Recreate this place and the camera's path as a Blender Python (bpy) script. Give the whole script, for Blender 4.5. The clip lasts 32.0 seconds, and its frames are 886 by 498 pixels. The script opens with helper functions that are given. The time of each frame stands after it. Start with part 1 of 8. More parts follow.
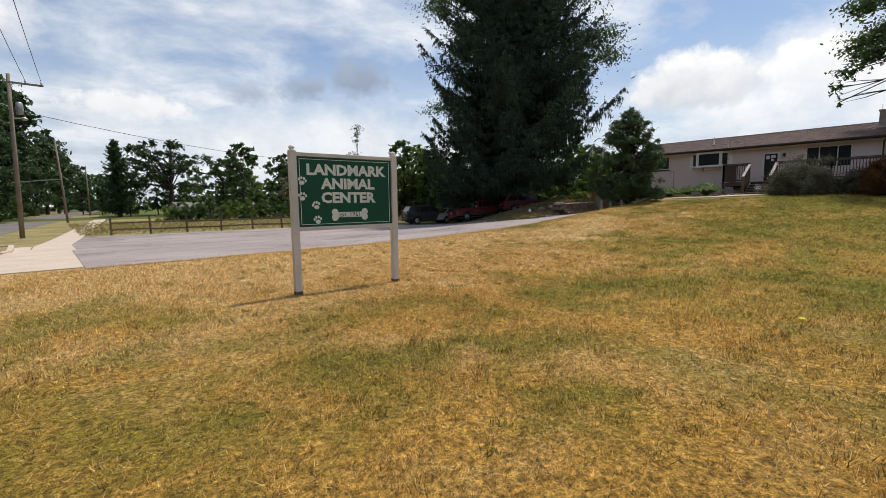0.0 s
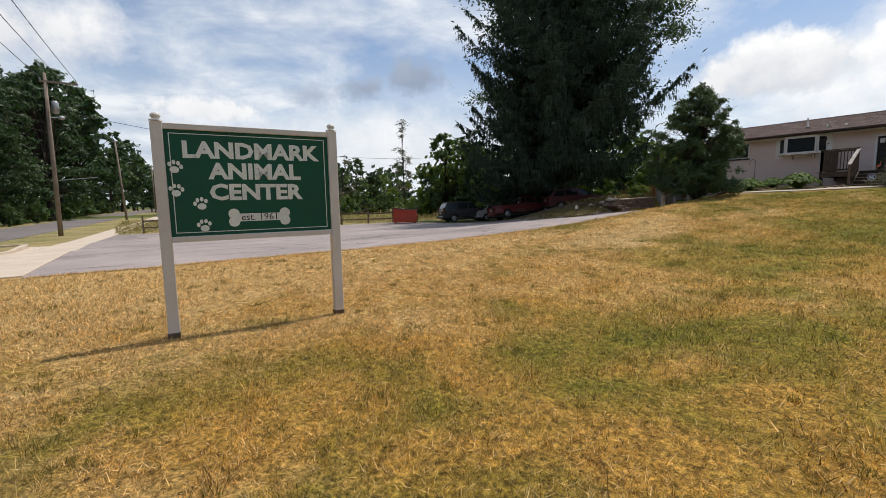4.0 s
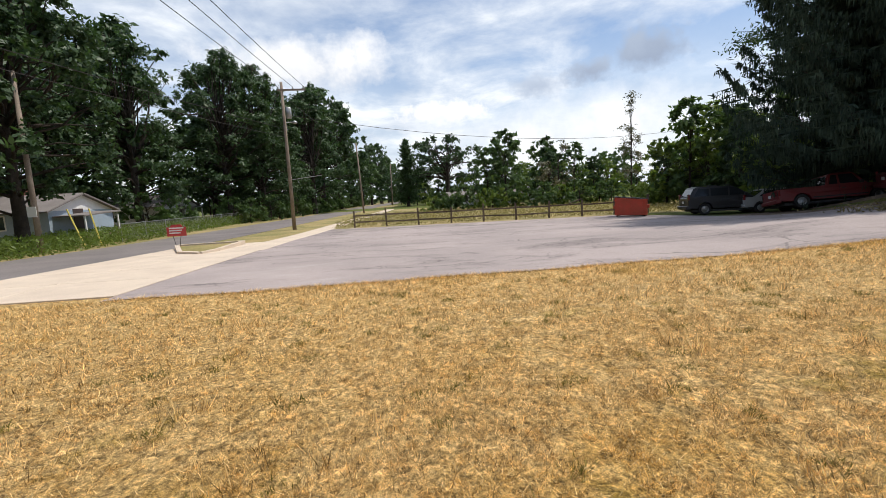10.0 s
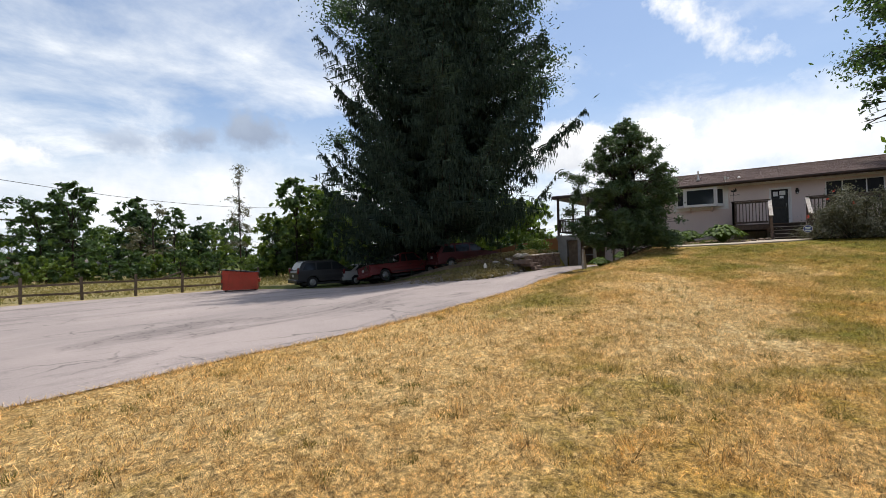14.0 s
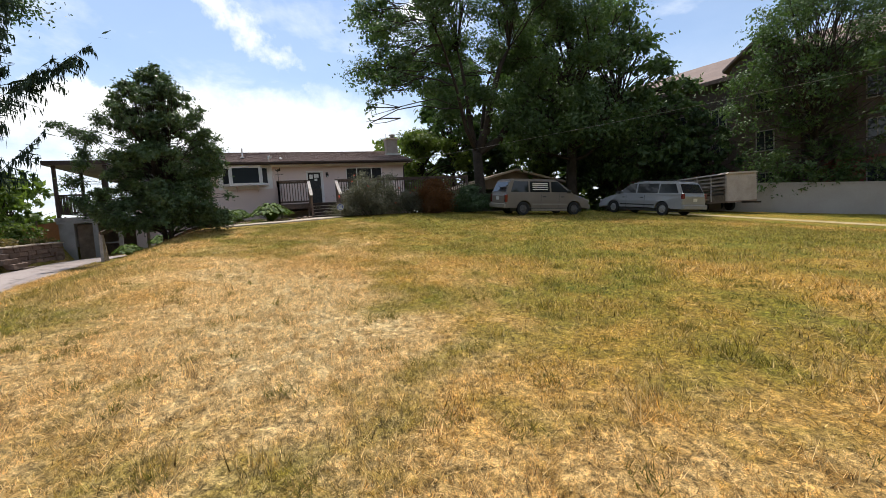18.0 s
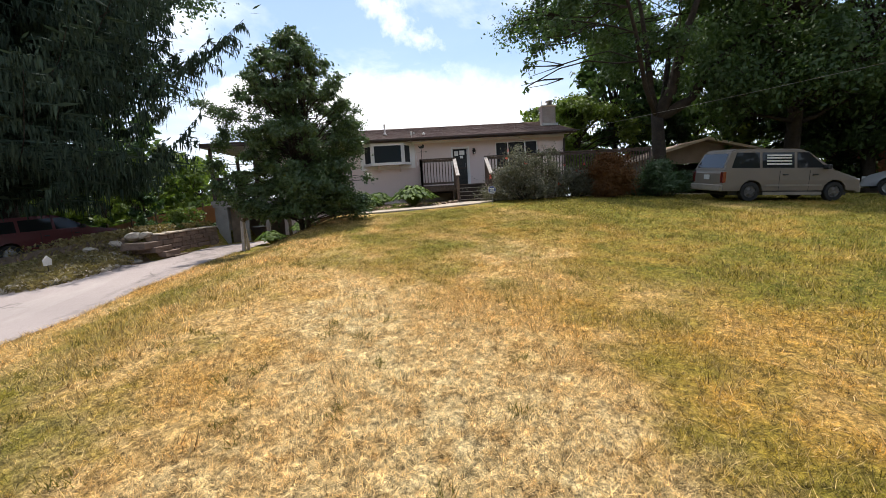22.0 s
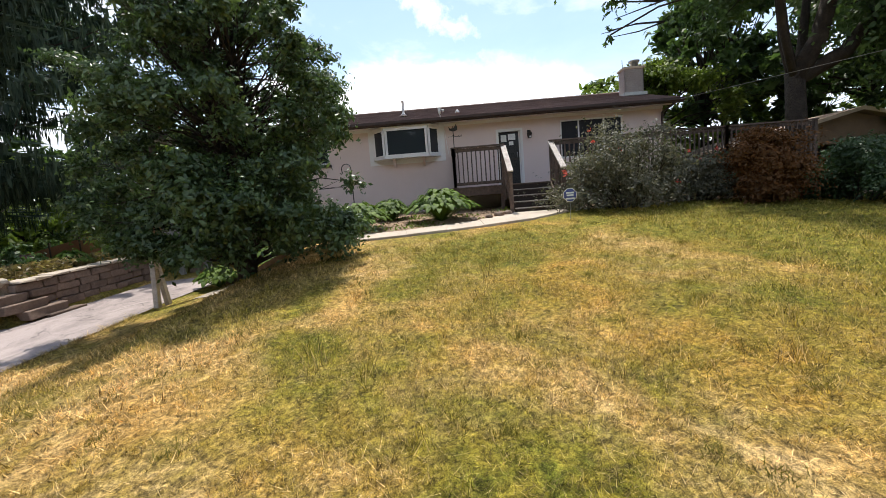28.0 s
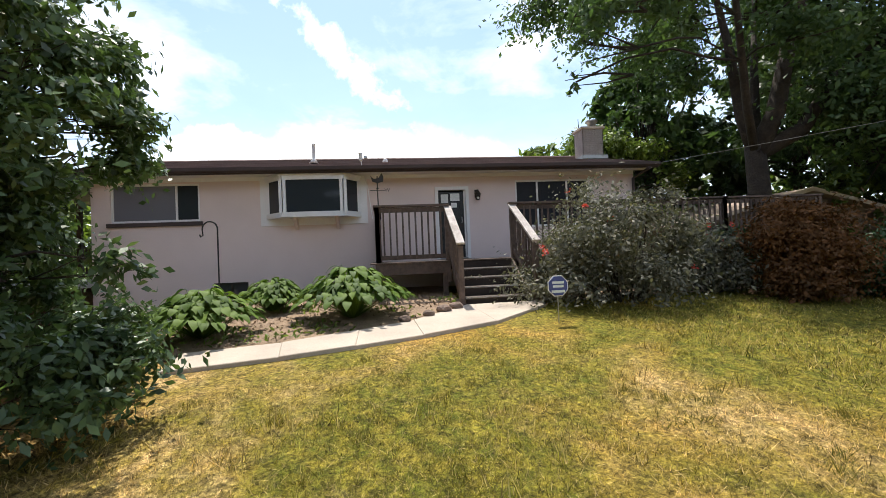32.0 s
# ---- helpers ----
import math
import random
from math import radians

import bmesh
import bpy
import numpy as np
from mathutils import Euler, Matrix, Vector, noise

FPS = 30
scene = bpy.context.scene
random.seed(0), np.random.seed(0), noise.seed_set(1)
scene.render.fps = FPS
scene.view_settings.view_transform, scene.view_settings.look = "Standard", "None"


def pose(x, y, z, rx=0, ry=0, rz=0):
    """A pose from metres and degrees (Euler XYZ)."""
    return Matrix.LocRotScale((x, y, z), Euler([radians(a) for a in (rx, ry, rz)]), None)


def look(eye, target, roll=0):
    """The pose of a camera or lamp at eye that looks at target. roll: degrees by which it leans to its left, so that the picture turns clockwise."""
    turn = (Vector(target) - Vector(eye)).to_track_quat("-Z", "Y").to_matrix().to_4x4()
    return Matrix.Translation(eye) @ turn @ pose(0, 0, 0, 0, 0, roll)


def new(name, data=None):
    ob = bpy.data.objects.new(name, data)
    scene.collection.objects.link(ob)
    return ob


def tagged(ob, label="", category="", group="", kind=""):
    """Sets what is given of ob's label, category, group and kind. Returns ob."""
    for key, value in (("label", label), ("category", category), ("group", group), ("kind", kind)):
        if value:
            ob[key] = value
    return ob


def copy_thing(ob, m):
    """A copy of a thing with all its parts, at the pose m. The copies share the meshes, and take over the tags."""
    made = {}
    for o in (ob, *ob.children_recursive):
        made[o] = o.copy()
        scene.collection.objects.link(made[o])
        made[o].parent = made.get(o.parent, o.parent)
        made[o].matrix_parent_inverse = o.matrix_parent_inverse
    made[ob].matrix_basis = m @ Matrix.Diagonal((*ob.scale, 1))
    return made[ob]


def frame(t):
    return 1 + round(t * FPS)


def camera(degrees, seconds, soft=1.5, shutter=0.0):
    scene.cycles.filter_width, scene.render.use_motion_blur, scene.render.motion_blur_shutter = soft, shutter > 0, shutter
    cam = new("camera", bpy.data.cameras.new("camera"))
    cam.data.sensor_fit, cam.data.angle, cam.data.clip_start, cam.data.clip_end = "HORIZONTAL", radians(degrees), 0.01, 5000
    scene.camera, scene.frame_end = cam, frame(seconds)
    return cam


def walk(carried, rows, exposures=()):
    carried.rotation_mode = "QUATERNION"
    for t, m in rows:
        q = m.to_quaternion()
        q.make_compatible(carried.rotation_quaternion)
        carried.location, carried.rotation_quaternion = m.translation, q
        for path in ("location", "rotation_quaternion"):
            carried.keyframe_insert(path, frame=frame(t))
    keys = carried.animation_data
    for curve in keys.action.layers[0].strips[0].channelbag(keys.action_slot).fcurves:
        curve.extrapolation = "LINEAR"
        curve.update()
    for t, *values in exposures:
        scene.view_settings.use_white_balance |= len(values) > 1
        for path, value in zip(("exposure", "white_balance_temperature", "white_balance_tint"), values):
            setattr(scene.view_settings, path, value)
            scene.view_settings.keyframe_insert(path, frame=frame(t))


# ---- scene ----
cam = camera(90.89, 32.0, soft=0.8)
ROWS = [
    (0.0, -0.345, -0.042, 1.680, 83.83, 0.71, -42.03),
    (0.5, -0.069, 0.237, 1.708, 84.58, 0.33, -38.43),
    (1.0, 0.330, 0.276, 1.719, 86.56, 0.55, -33.52),
    (1.5, 0.635, 0.393, 1.729, 87.70, 1.35, -29.33),
    (2.0, 1.167, 0.524, 1.751, 88.79, 1.03, -28.33),
    (2.5, 1.588, 0.566, 1.734, 87.36, 0.83, -31.67),
    (3.0, 1.921, 0.774, 1.726, 85.22, 0.63, -33.40),
    (3.5, 2.323, 1.061, 1.689, 84.76, 0.76, -33.99),
    (5.5, 3.679, 2.660, 1.571, 78.49, 1.28, -41.64),
    (6.0, 4.032, 3.041, 1.555, 82.36, 2.07, -45.14),
    (6.5, 4.322, 3.493, 1.559, 81.36, 3.25, -44.62),
    (7.0, 4.540, 3.968, 1.568, 82.08, 2.83, -45.37),
    (7.5, 4.840, 4.431, 1.601, 82.38, 3.02, -42.10),
    (8.0, 5.054, 4.872, 1.568, 79.91, 2.55, -39.46),
    (8.5, 5.404, 5.354, 1.580, 85.21, 1.47, -30.68),
    (9.0, 5.623, 5.861, 1.562, 84.05, -0.53, -21.58),
    (9.5, 5.772, 6.296, 1.580, 83.32, 0.10, -15.45),
    (10.0, 5.885, 6.778, 1.623, 82.99, 2.83, -6.74),
    (10.5, 5.946, 7.206, 1.619, 82.01, 3.78, -3.89),
    (11.0, 6.080, 7.538, 1.610, 84.18, 2.84, -2.73),
    (11.5, 6.170, 7.774, 1.594, 84.53, 2.29, -4.89),
    (12.0, 6.253, 7.988, 1.579, 83.95, 3.26, -11.65),
    (12.5, 6.508, 8.190, 1.574, 84.36, 4.49, -21.26),
    (13.0, 6.694, 8.354, 1.573, 84.87, 3.69, -33.74),
    (13.5, 6.827, 8.525, 1.585, 88.32, 2.24, -47.62),
    (15.5, 7.599, 8.915, 1.458, 90.70, 0.36, -68.58),
    (16.0, 7.883, 8.941, 1.442, 88.01, 0.72, -87.98),
    (16.5, 8.123, 9.019, 1.444, 89.19, 0.83, -104.34),
    (17.0, 8.602, 9.065, 1.407, 89.40, 1.26, -108.07),
    (17.5, 9.029, 9.243, 1.378, 87.41, 2.71, -108.91),
    (18.0, 9.644, 9.286, 1.375, 86.22, 3.83, -110.12),
    (18.5, 10.222, 9.343, 1.440, 84.66, 4.33, -108.03),
    (19.0, 10.750, 9.440, 1.515, 84.54, 5.00, -105.99),
    (19.5, 11.217, 9.405, 1.585, 87.17, 2.62, -98.04),
    (20.0, 11.707, 9.451, 1.649, 86.25, -1.92, -93.95),
    (20.5, 12.194, 9.422, 1.678, 85.36, -1.79, -93.21),
    (21.0, 12.637, 9.427, 1.733, 85.30, -0.36, -91.36),
    (21.5, 13.123, 9.454, 1.786, 84.58, 1.97, -91.94),
    (22.0, 13.704, 9.433, 1.812, 84.33, 3.38, -92.77),
    (22.5, 14.261, 9.485, 1.858, 83.32, 3.76, -91.53),
    (23.0, 14.814, 9.485, 1.898, 82.91, 4.38, -92.84),
    (23.5, 15.388, 9.496, 1.994, 82.82, 4.95, -91.13),
    (24.0, 15.953, 9.513, 2.064, 82.24, 4.55, -90.79),
    (24.5, 16.536, 9.404, 2.142, 83.06, 4.53, -89.59),
    (25.0, 17.060, 9.387, 2.190, 82.77, 3.59, -88.48),
    (25.5, 17.541, 9.335, 2.252, 82.81, 3.73, -89.99),
    (27.5, 19.618, 9.325, 2.372, 83.55, 5.26, -87.23),
    (28.0, 20.187, 9.300, 2.437, 83.42, 4.34, -88.07),
    (28.5, 20.748, 9.242, 2.480, 84.54, 4.49, -87.27),
    (29.0, 21.319, 9.210, 2.501, 84.84, 3.97, -87.16),
    (29.5, 21.814, 9.136, 2.524, 84.64, 4.44, -88.09),
    (30.0, 22.290, 9.127, 2.530, 83.95, 3.40, -86.30),
    (30.5, 22.773, 9.138, 2.603, 84.46, 1.73, -89.30),
    (31.0, 23.326, 9.085, 2.706, 87.97, 2.54, -93.16),
    (31.5, 23.824, 9.166, 2.784, 90.61, 1.99, -95.33),
    (32.0, 24.302, 9.187, 2.788, 91.09, 2.46, -97.46),
]
EXPOSURES = [(0.0, 0.0), (6.0, 0.0), (9.0, 0.25), (13.0, 0.2), (16.0, 0.3), (19.0, 0.55), (23.0, 0.65), (28.0, 0.85), (30.0, 0.92), (32.0, 0.95)]
walk(cam, [(t, pose(x, y, z, a, b, c)) for t, x, y, z, a, b, c in ROWS], EXPOSURES)

# ---- world, sun, exposure ----
SUN_ELEV, SUN_AZ = radians(66), radians(4)          # azimuth from +x towards +y
world = bpy.data.worlds.new("sky")
scene.world = world
world.use_nodes = True


def node(tree, kind, ins=None, **props):
    n = tree.nodes.new(kind)
    if "operation" in props:
        n.operation = props["operation"]
    if "data_type" in props:
        n.data_type = props["data_type"]
    if "blend_type" in props:
        n.blend_type = props["blend_type"]
    if "feature" in props:
        n.feature = props["feature"]
    for k, v in (ins or {}).items():
        if isinstance(v, bpy.types.NodeSocket):
            tree.links.new(v, n.inputs[k])
        else:
            n.inputs[k].default_value = v
    return n


def math_node(tree, op, a, b=0.0, c=0.0):
    return node(tree, "ShaderNodeMath", {0: a, 1: b, 2: c}, operation=op).outputs[0]


def mix_col(tree, fac, a, b, blend="MIX"):
    n = node(tree, "ShaderNodeMix", data_type="RGBA", blend_type=blend)
    for key, v in ((0, fac), (6, a), (7, b)):
        if isinstance(v, bpy.types.NodeSocket):
            tree.links.new(v, n.inputs[key])
        else:
            n.inputs[key].default_value = v if key == 0 else (*v[:3], 1.0)
    return n.outputs[2]


def ramp_node(tree, fac, stops, interp="LINEAR"):
    n = tree.nodes.new("ShaderNodeValToRGB")
    n.color_ramp.interpolation = interp
    while len(n.color_ramp.elements) < len(stops):
        n.color_ramp.elements.new(0.5)
    for e, (p, c) in zip(n.color_ramp.elements, stops):
        e.position = p
        e.color = (c, c, c, 1) if isinstance(c, (int, float)) else (*c[:3], 1)
    tree.links.new(fac, n.inputs[0])
    return n.outputs[0]


def build_sky():
    t = world.node_tree
    t.nodes.clear()
    sky = node(t, "ShaderNodeTexSky")
    sky.sky_type, sky.sun_disc, sky.sun_elevation, sky.sun_rotation = "NISHITA", False, SUN_ELEV, radians(90) - SUN_AZ
    sky.altitude, sky.air_density, sky.dust_density, sky.ozone_density = 200, 1.0, 1.2, 1.2
    way = node(t, "ShaderNodeTexCoord").outputs["Generated"]
    sep = node(t, "ShaderNodeSeparateXYZ", {0: way})
    up = math_node(t, "MAXIMUM", sep.outputs[2], 0.0)
    den = math_node(t, "ADD", up, 0.16)
    flat = node(t, "ShaderNodeCombineXYZ", {0: math_node(t, "DIVIDE", sep.outputs[0], den), 1: math_node(t, "DIVIDE", sep.outputs[1], den), 2: 0.0})
    # broad veil of broken cloud
    shift = node(t, "ShaderNodeVectorMath", {0: flat.outputs[0], 1: (5.3, 2.2, 0.4)}, operation="ADD").outputs[0]
    veil = node(t, "ShaderNodeTexNoise", {"Vector": shift, "Scale": 0.62, "Detail": 9.0, "Roughness": 0.56, "Distortion": 0.45}).outputs[0]
    puff = node(t, "ShaderNodeTexNoise", {"Vector": shift, "Scale": 2.1, "Detail": 10.0, "Roughness": 0.6, "Distortion": 0.25}).outputs[0]
    # the side away from the sun is the cloudier one
    side = math_node(t, "MULTIPLY", sep.outputs[1], 0.05)
    cover = ramp_node(t, math_node(t, "ADD", side, math_node(t, "ADD", math_node(t, "MULTIPLY", veil, 0.68), math_node(t, "MULTIPLY", puff, 0.32))), ((0.43, 0.0), (0.50, 0.45), (0.585, 0.95)))
    # haze towards the horizon
    haze = ramp_node(t, up, ((0.0, 0.95), (0.12, 0.75), (0.30, 0.12), (0.5, 0.0)))
    cover = math_node(t, "MAXIMUM", cover, haze)
    blue = mix_col(t, 1.0, sky.outputs[0], (1.0, 1.12, 1.22), "MULTIPLY")
    blue = mix_col(t, 0.06, blue, (8.6, 9.0, 9.4))
    tone = ramp_node(t, puff, ((0.30, (5.6, 6.2, 7.2)), (0.5, (7.3, 7.8, 8.5)), (0.66, (9.1, 9.4, 9.7))))
    col = mix_col(t, cover, blue, tone)

    def puff_cloud(col, azim, elev, wide, tall, light, dark, seed, tilt, soft_edge):
        """One heap of cloud in a given part of the sky, with a ragged edge, pale above and grey below."""
        a, e = radians(azim), radians(elev)
        centre = Vector((math.cos(e) * math.cos(a), math.cos(e) * math.sin(a), math.sin(e)))
        side = Vector((-math.sin(a), math.cos(a), 0))
        rise = centre.cross(side)
        u = node(t, "ShaderNodeVectorMath", {0: way, 1: side}, operation="DOT_PRODUCT").outputs["Value"]
        v = node(t, "ShaderNodeVectorMath", {0: way, 1: rise}, operation="DOT_PRODUCT").outputs["Value"]
        level = v
        c, s = math.cos(radians(tilt)), math.sin(radians(tilt))
        u, v = (math_node(t, "ADD", math_node(t, "MULTIPLY", u, c), math_node(t, "MULTIPLY", v, s)),
                math_node(t, "SUBTRACT", math_node(t, "MULTIPLY", v, c), math_node(t, "MULTIPLY", u, s)))
        f = node(t, "ShaderNodeVectorMath", {0: way, 1: centre}, operation="DOT_PRODUCT").outputs["Value"]
        n = node(t, "ShaderNodeTexNoise", {"Vector": node(t, "ShaderNodeVectorMath", {0: way, 1: (seed, 0.3, 0.1)}, operation="ADD").outputs[0],
                                           "Scale": max(9.0, 0.7 / tall), "Detail": 9.0, "Roughness": 0.6}).outputs[0]
        r = math_node(t, "SQRT", math_node(t, "ADD", math_node(t, "POWER", math_node(t, "DIVIDE", u, wide), 2.0),
                                           math_node(t, "POWER", math_node(t, "DIVIDE", v, tall), 2.0)))
        r = math_node(t, "SUBTRACT", r, math_node(t, "MULTIPLY", math_node(t, "SUBTRACT", n, 0.5), 3.4 if tilt else 1.9))
        m = ramp_node(t, r, ((0.9 - soft_edge, 1.0), (1.0, 0.0)))
        m = math_node(t, "MULTIPLY", m, math_node(t, "MULTIPLY", math_node(t, "GREATER_THAN", f, 0.3), 0.8 if tilt else 1.0))
        shade = ramp_node(t, math_node(t, "ADD", math_node(t, "DIVIDE", level, tall * 3.0), n), ((0.15, dark), (0.75, light)))
        return mix_col(t, m, col, shade)

    for cloud in CLOUDS:
        col = puff_cloud(col, *cloud)
    back = node(t, "ShaderNodeBackground", {0: col, 1: 0.1})
    t.links.new(back.outputs[0], node(t, "ShaderNodeOutputWorld").inputs[0])


WHITE = (10.4, 10.4, 10.4)
CLOUDS = [
    # azimuth, elevation, width, height, bright tone, shaded tone, seed, tilt, softness
    (3.0, 11.0, 0.42, 0.10, (10.2, 10.2, 10.2), (9.0, 9.1, 9.4), 6.0, 0.0, 0.75),
    (66.0, 7.0, 0.44, 0.12, (9.4, 9.5, 9.7), (8.2, 8.5, 8.9), 14.0, 0.0, 0.85),
    (100.0, 16.0, 0.20, 0.07, (9.4, 9.4, 9.5), (7.4, 7.6, 8.0), 7.0, 0.0, 0.45),
    (83.0, 10.5, 0.10, 0.025, (9.6, 9.6, 9.7), (8.2, 8.4, 8.7), 8.0, 0.0, 0.3),
    (18.5, 12.8, 0.12, 0.055, (10.0, 10.0, 10.0), (6.2, 6.5, 7.1), 3.0, 0.0, 0.25),
    (8.0, 13.0, 0.07, 0.04, WHITE, (8.6, 8.7, 9.0), 4.0, 0.0, 0.2),
    (4.5, 24.5, 0.17, 0.034, (10.2, 10.2, 10.2), (9.4, 9.5, 9.6), 5.0, -139.0, 0.85),
    (-19.0, 25.0, 0.045, 0.026, WHITE, (9.4, 9.5, 9.6), 9.0, 0.0, 0.3),
    (71.0, 12.6, 0.065, 0.032, (5.0, 5.7, 6.9), (4.2, 4.9, 6.1), 11.0, 0.0, 0.6),
    (64.5, 13.6, 0.055, 0.03, (4.0, 4.7, 5.9), (3.2, 3.8, 5.0), 2.0, 0.0, 0.5),
    (58.0, 15.0, 0.085, 0.044, (3.9, 4.6, 5.8), (3.0, 3.6, 4.8), 1.0, 0.0, 0.45),
]
build_sky()

sun = new("sun", bpy.data.lights.new("sun", "SUN"))
sun.data.energy, sun.data.angle, sun.data.color = 3.4, radians(0.6), (1.0, 0.95, 0.87)
sun.matrix_world = look((0, 0, 60), Vector((0, 0, 60)) - Vector((math.cos(SUN_ELEV) * math.cos(SUN_AZ), math.cos(SUN_ELEV) * math.sin(SUN_AZ), math.sin(SUN_ELEV))))
scene.view_settings.exposure = 0.0

# ---- materials ----
def stuff_mat(name, c1, c2, scale=2.0, fine=45.0, rough=0.75, metal=0.0, bump=0.25, spec=0.35, contrast=0.35, grain=0.18, random_tint=0.0, dist=0.02, stretch=None, island=0.0):
    """A surface of two mixed tones: large stains, fine grain and a fine relief."""
    m = bpy.data.materials.new(name)
    m.use_nodes = True
    t = m.node_tree
    t.nodes.clear()
    pos = node(t, "ShaderNodeNewGeometry").outputs["Position"] if stretch is None else node(t, "ShaderNodeMapping", {0: node(t, "ShaderNodeTexCoord").outputs["Object"], 3: stretch}).outputs[0]
    big = node(t, "ShaderNodeTexNoise", {"Vector": pos, "Scale": scale, "Detail": 6.0, "Roughness": 0.6}).outputs[0]
    small = node(t, "ShaderNodeTexNoise", {"Vector": pos, "Scale": fine, "Detail": 5.0, "Roughness": 0.65}).outputs[0]
    fac = ramp_node(t, big, ((0.5 - contrast * 0.5, 0.0), (0.5 + contrast * 0.5, 1.0)))
    col = mix_col(t, fac, c1, c2)
    g = ramp_node(t, small, ((0.25, 1.0 - grain), (0.75, 1.0 + grain)))
    col = mix_col(t, 1.0, col, g, "MULTIPLY")
    if random_tint:
        r = node(t, "ShaderNodeObjectInfo").outputs["Random"]
        col = mix_col(t, 1.0, col, ramp_node(t, r, ((0.0, 1.0 - random_tint), (1.0, 1.0 + random_tint))), "MULTIPLY")
    if island:
        r = node(t, "ShaderNodeNewGeometry").outputs["Random Per Island"]
        col = mix_col(t, 1.0, col, ramp_node(t, r, ((0.0, 1.0 - island), (1.0, 1.0 + island))), "MULTIPLY")
    bs = node(t, "ShaderNodeBsdfPrincipled", {"Base Color": col, "Metallic": metal, "Specular IOR Level": spec})
    rr = ramp_node(t, small, ((0.2, max(rough - 0.12, 0.02)), (0.8, min(rough + 0.1, 1.0))))
    t.links.new(rr, bs.inputs["Roughness"])
    if bump:
        t.links.new(node(t, "ShaderNodeBump", {"Strength": bump, "Distance": dist, "Height": small}).outputs[0], bs.inputs["Normal"])
    t.links.new(bs.outputs[0], node(t, "ShaderNodeOutputMaterial").inputs[0])
    return m


def leaf_mat(name, dark, light, glow=0.35, rough=0.5, spec=0.4):
    """Leaves: colour varies from leaf to leaf and from bough to bough, and light passes through."""
    m = bpy.data.materials.new(name)
    m.use_nodes = True
    t = m.node_tree
    t.nodes.clear()
    g = node(t, "ShaderNodeNewGeometry")
    big = node(t, "ShaderNodeTexNoise", {"Vector": g.outputs["Position"], "Scale": 0.8, "Detail": 3.0}).outputs[0]
    fac = math_node(t, "ADD", math_node(t, "MULTIPLY", g.outputs["Random Per Island"], 0.6), math_node(t, "MULTIPLY", math_node(t, "SUBTRACT", big, 0.3), 0.8))
    col = mix_col(t, math_node(t, "MINIMUM", math_node(t, "MAXIMUM", fac, 0.0), 1.0), dark, light)
    bs = node(t, "ShaderNodeBsdfPrincipled", {"Base Color": col, "Roughness": rough, "Specular IOR Level": spec})
    tr = node(t, "ShaderNodeBsdfTranslucent", {0: mix_col(t, 1.0, col, (1.2, 1.3, 0.75), "MULTIPLY")})
    mx = node(t, "ShaderNodeMixShader", {0: glow, 1: bs.outputs[0], 2: tr.outputs[0]})
    t.links.new(mx.outputs[0], node(t, "ShaderNodeOutputMaterial").inputs[0])
    return m


def paint_mat(name, c, rough=0.35, metal=0.0, coat=0.6, dirt=(0.2, 0.17, 0.13), amount=0.25):
    m = bpy.data.materials.new(name)
    m.use_nodes = True
    t = m.node_tree
    t.nodes.clear()
    pos = node(t, "ShaderNodeTexCoord").outputs["Object"]
    n1 = node(t, "ShaderNodeTexNoise", {"Vector": pos, "Scale": 1.6, "Detail": 7.0, "Roughness": 0.65}).outputs[0]
    col = mix_col(t, math_node(t, "MULTIPLY", ramp_node(t, n1, ((0.42, 0.0), (0.75, 1.0))), amount), c, dirt)
    bs = node(t, "ShaderNodeBsdfPrincipled", {"Base Color": col, "Metallic": metal, "Coat Weight": coat, "Coat Roughness": 0.15})
    t.links.new(ramp_node(t, n1, ((0.3, rough), (0.8, min(1, rough + 0.25)))), bs.inputs["Roughness"])
    t.links.new(bs.outputs[0], node(t, "ShaderNodeOutputMaterial").inputs[0])
    return m


def glass_mat(name, tint=(0.03, 0.035, 0.04), rough=0.04):
    """Window glass before a dark room: a dark body under a clear gloss."""
    m = bpy.data.materials.new(name)
    m.use_nodes = True
    t = m.node_tree
    t.nodes.clear()
    bs = node(t, "ShaderNodeBsdfPrincipled", {"Base Color": (*tint, 1), "Roughness": rough, "Specular IOR Level": 0.4})
    n1 = node(t, "ShaderNodeTexNoise", {"Vector": node(t, "ShaderNodeNewGeometry").outputs["Position"], "Scale": 1.2, "Detail": 2.0}).outputs[0]
    t.links.new(node(t, "ShaderNodeBump", {"Strength": 0.03, "Distance": 0.05, "Height": n1}).outputs[0], bs.inputs["Normal"])
    t.links.new(bs.outputs[0], node(t, "ShaderNodeOutputMaterial").inputs[0])
    return m


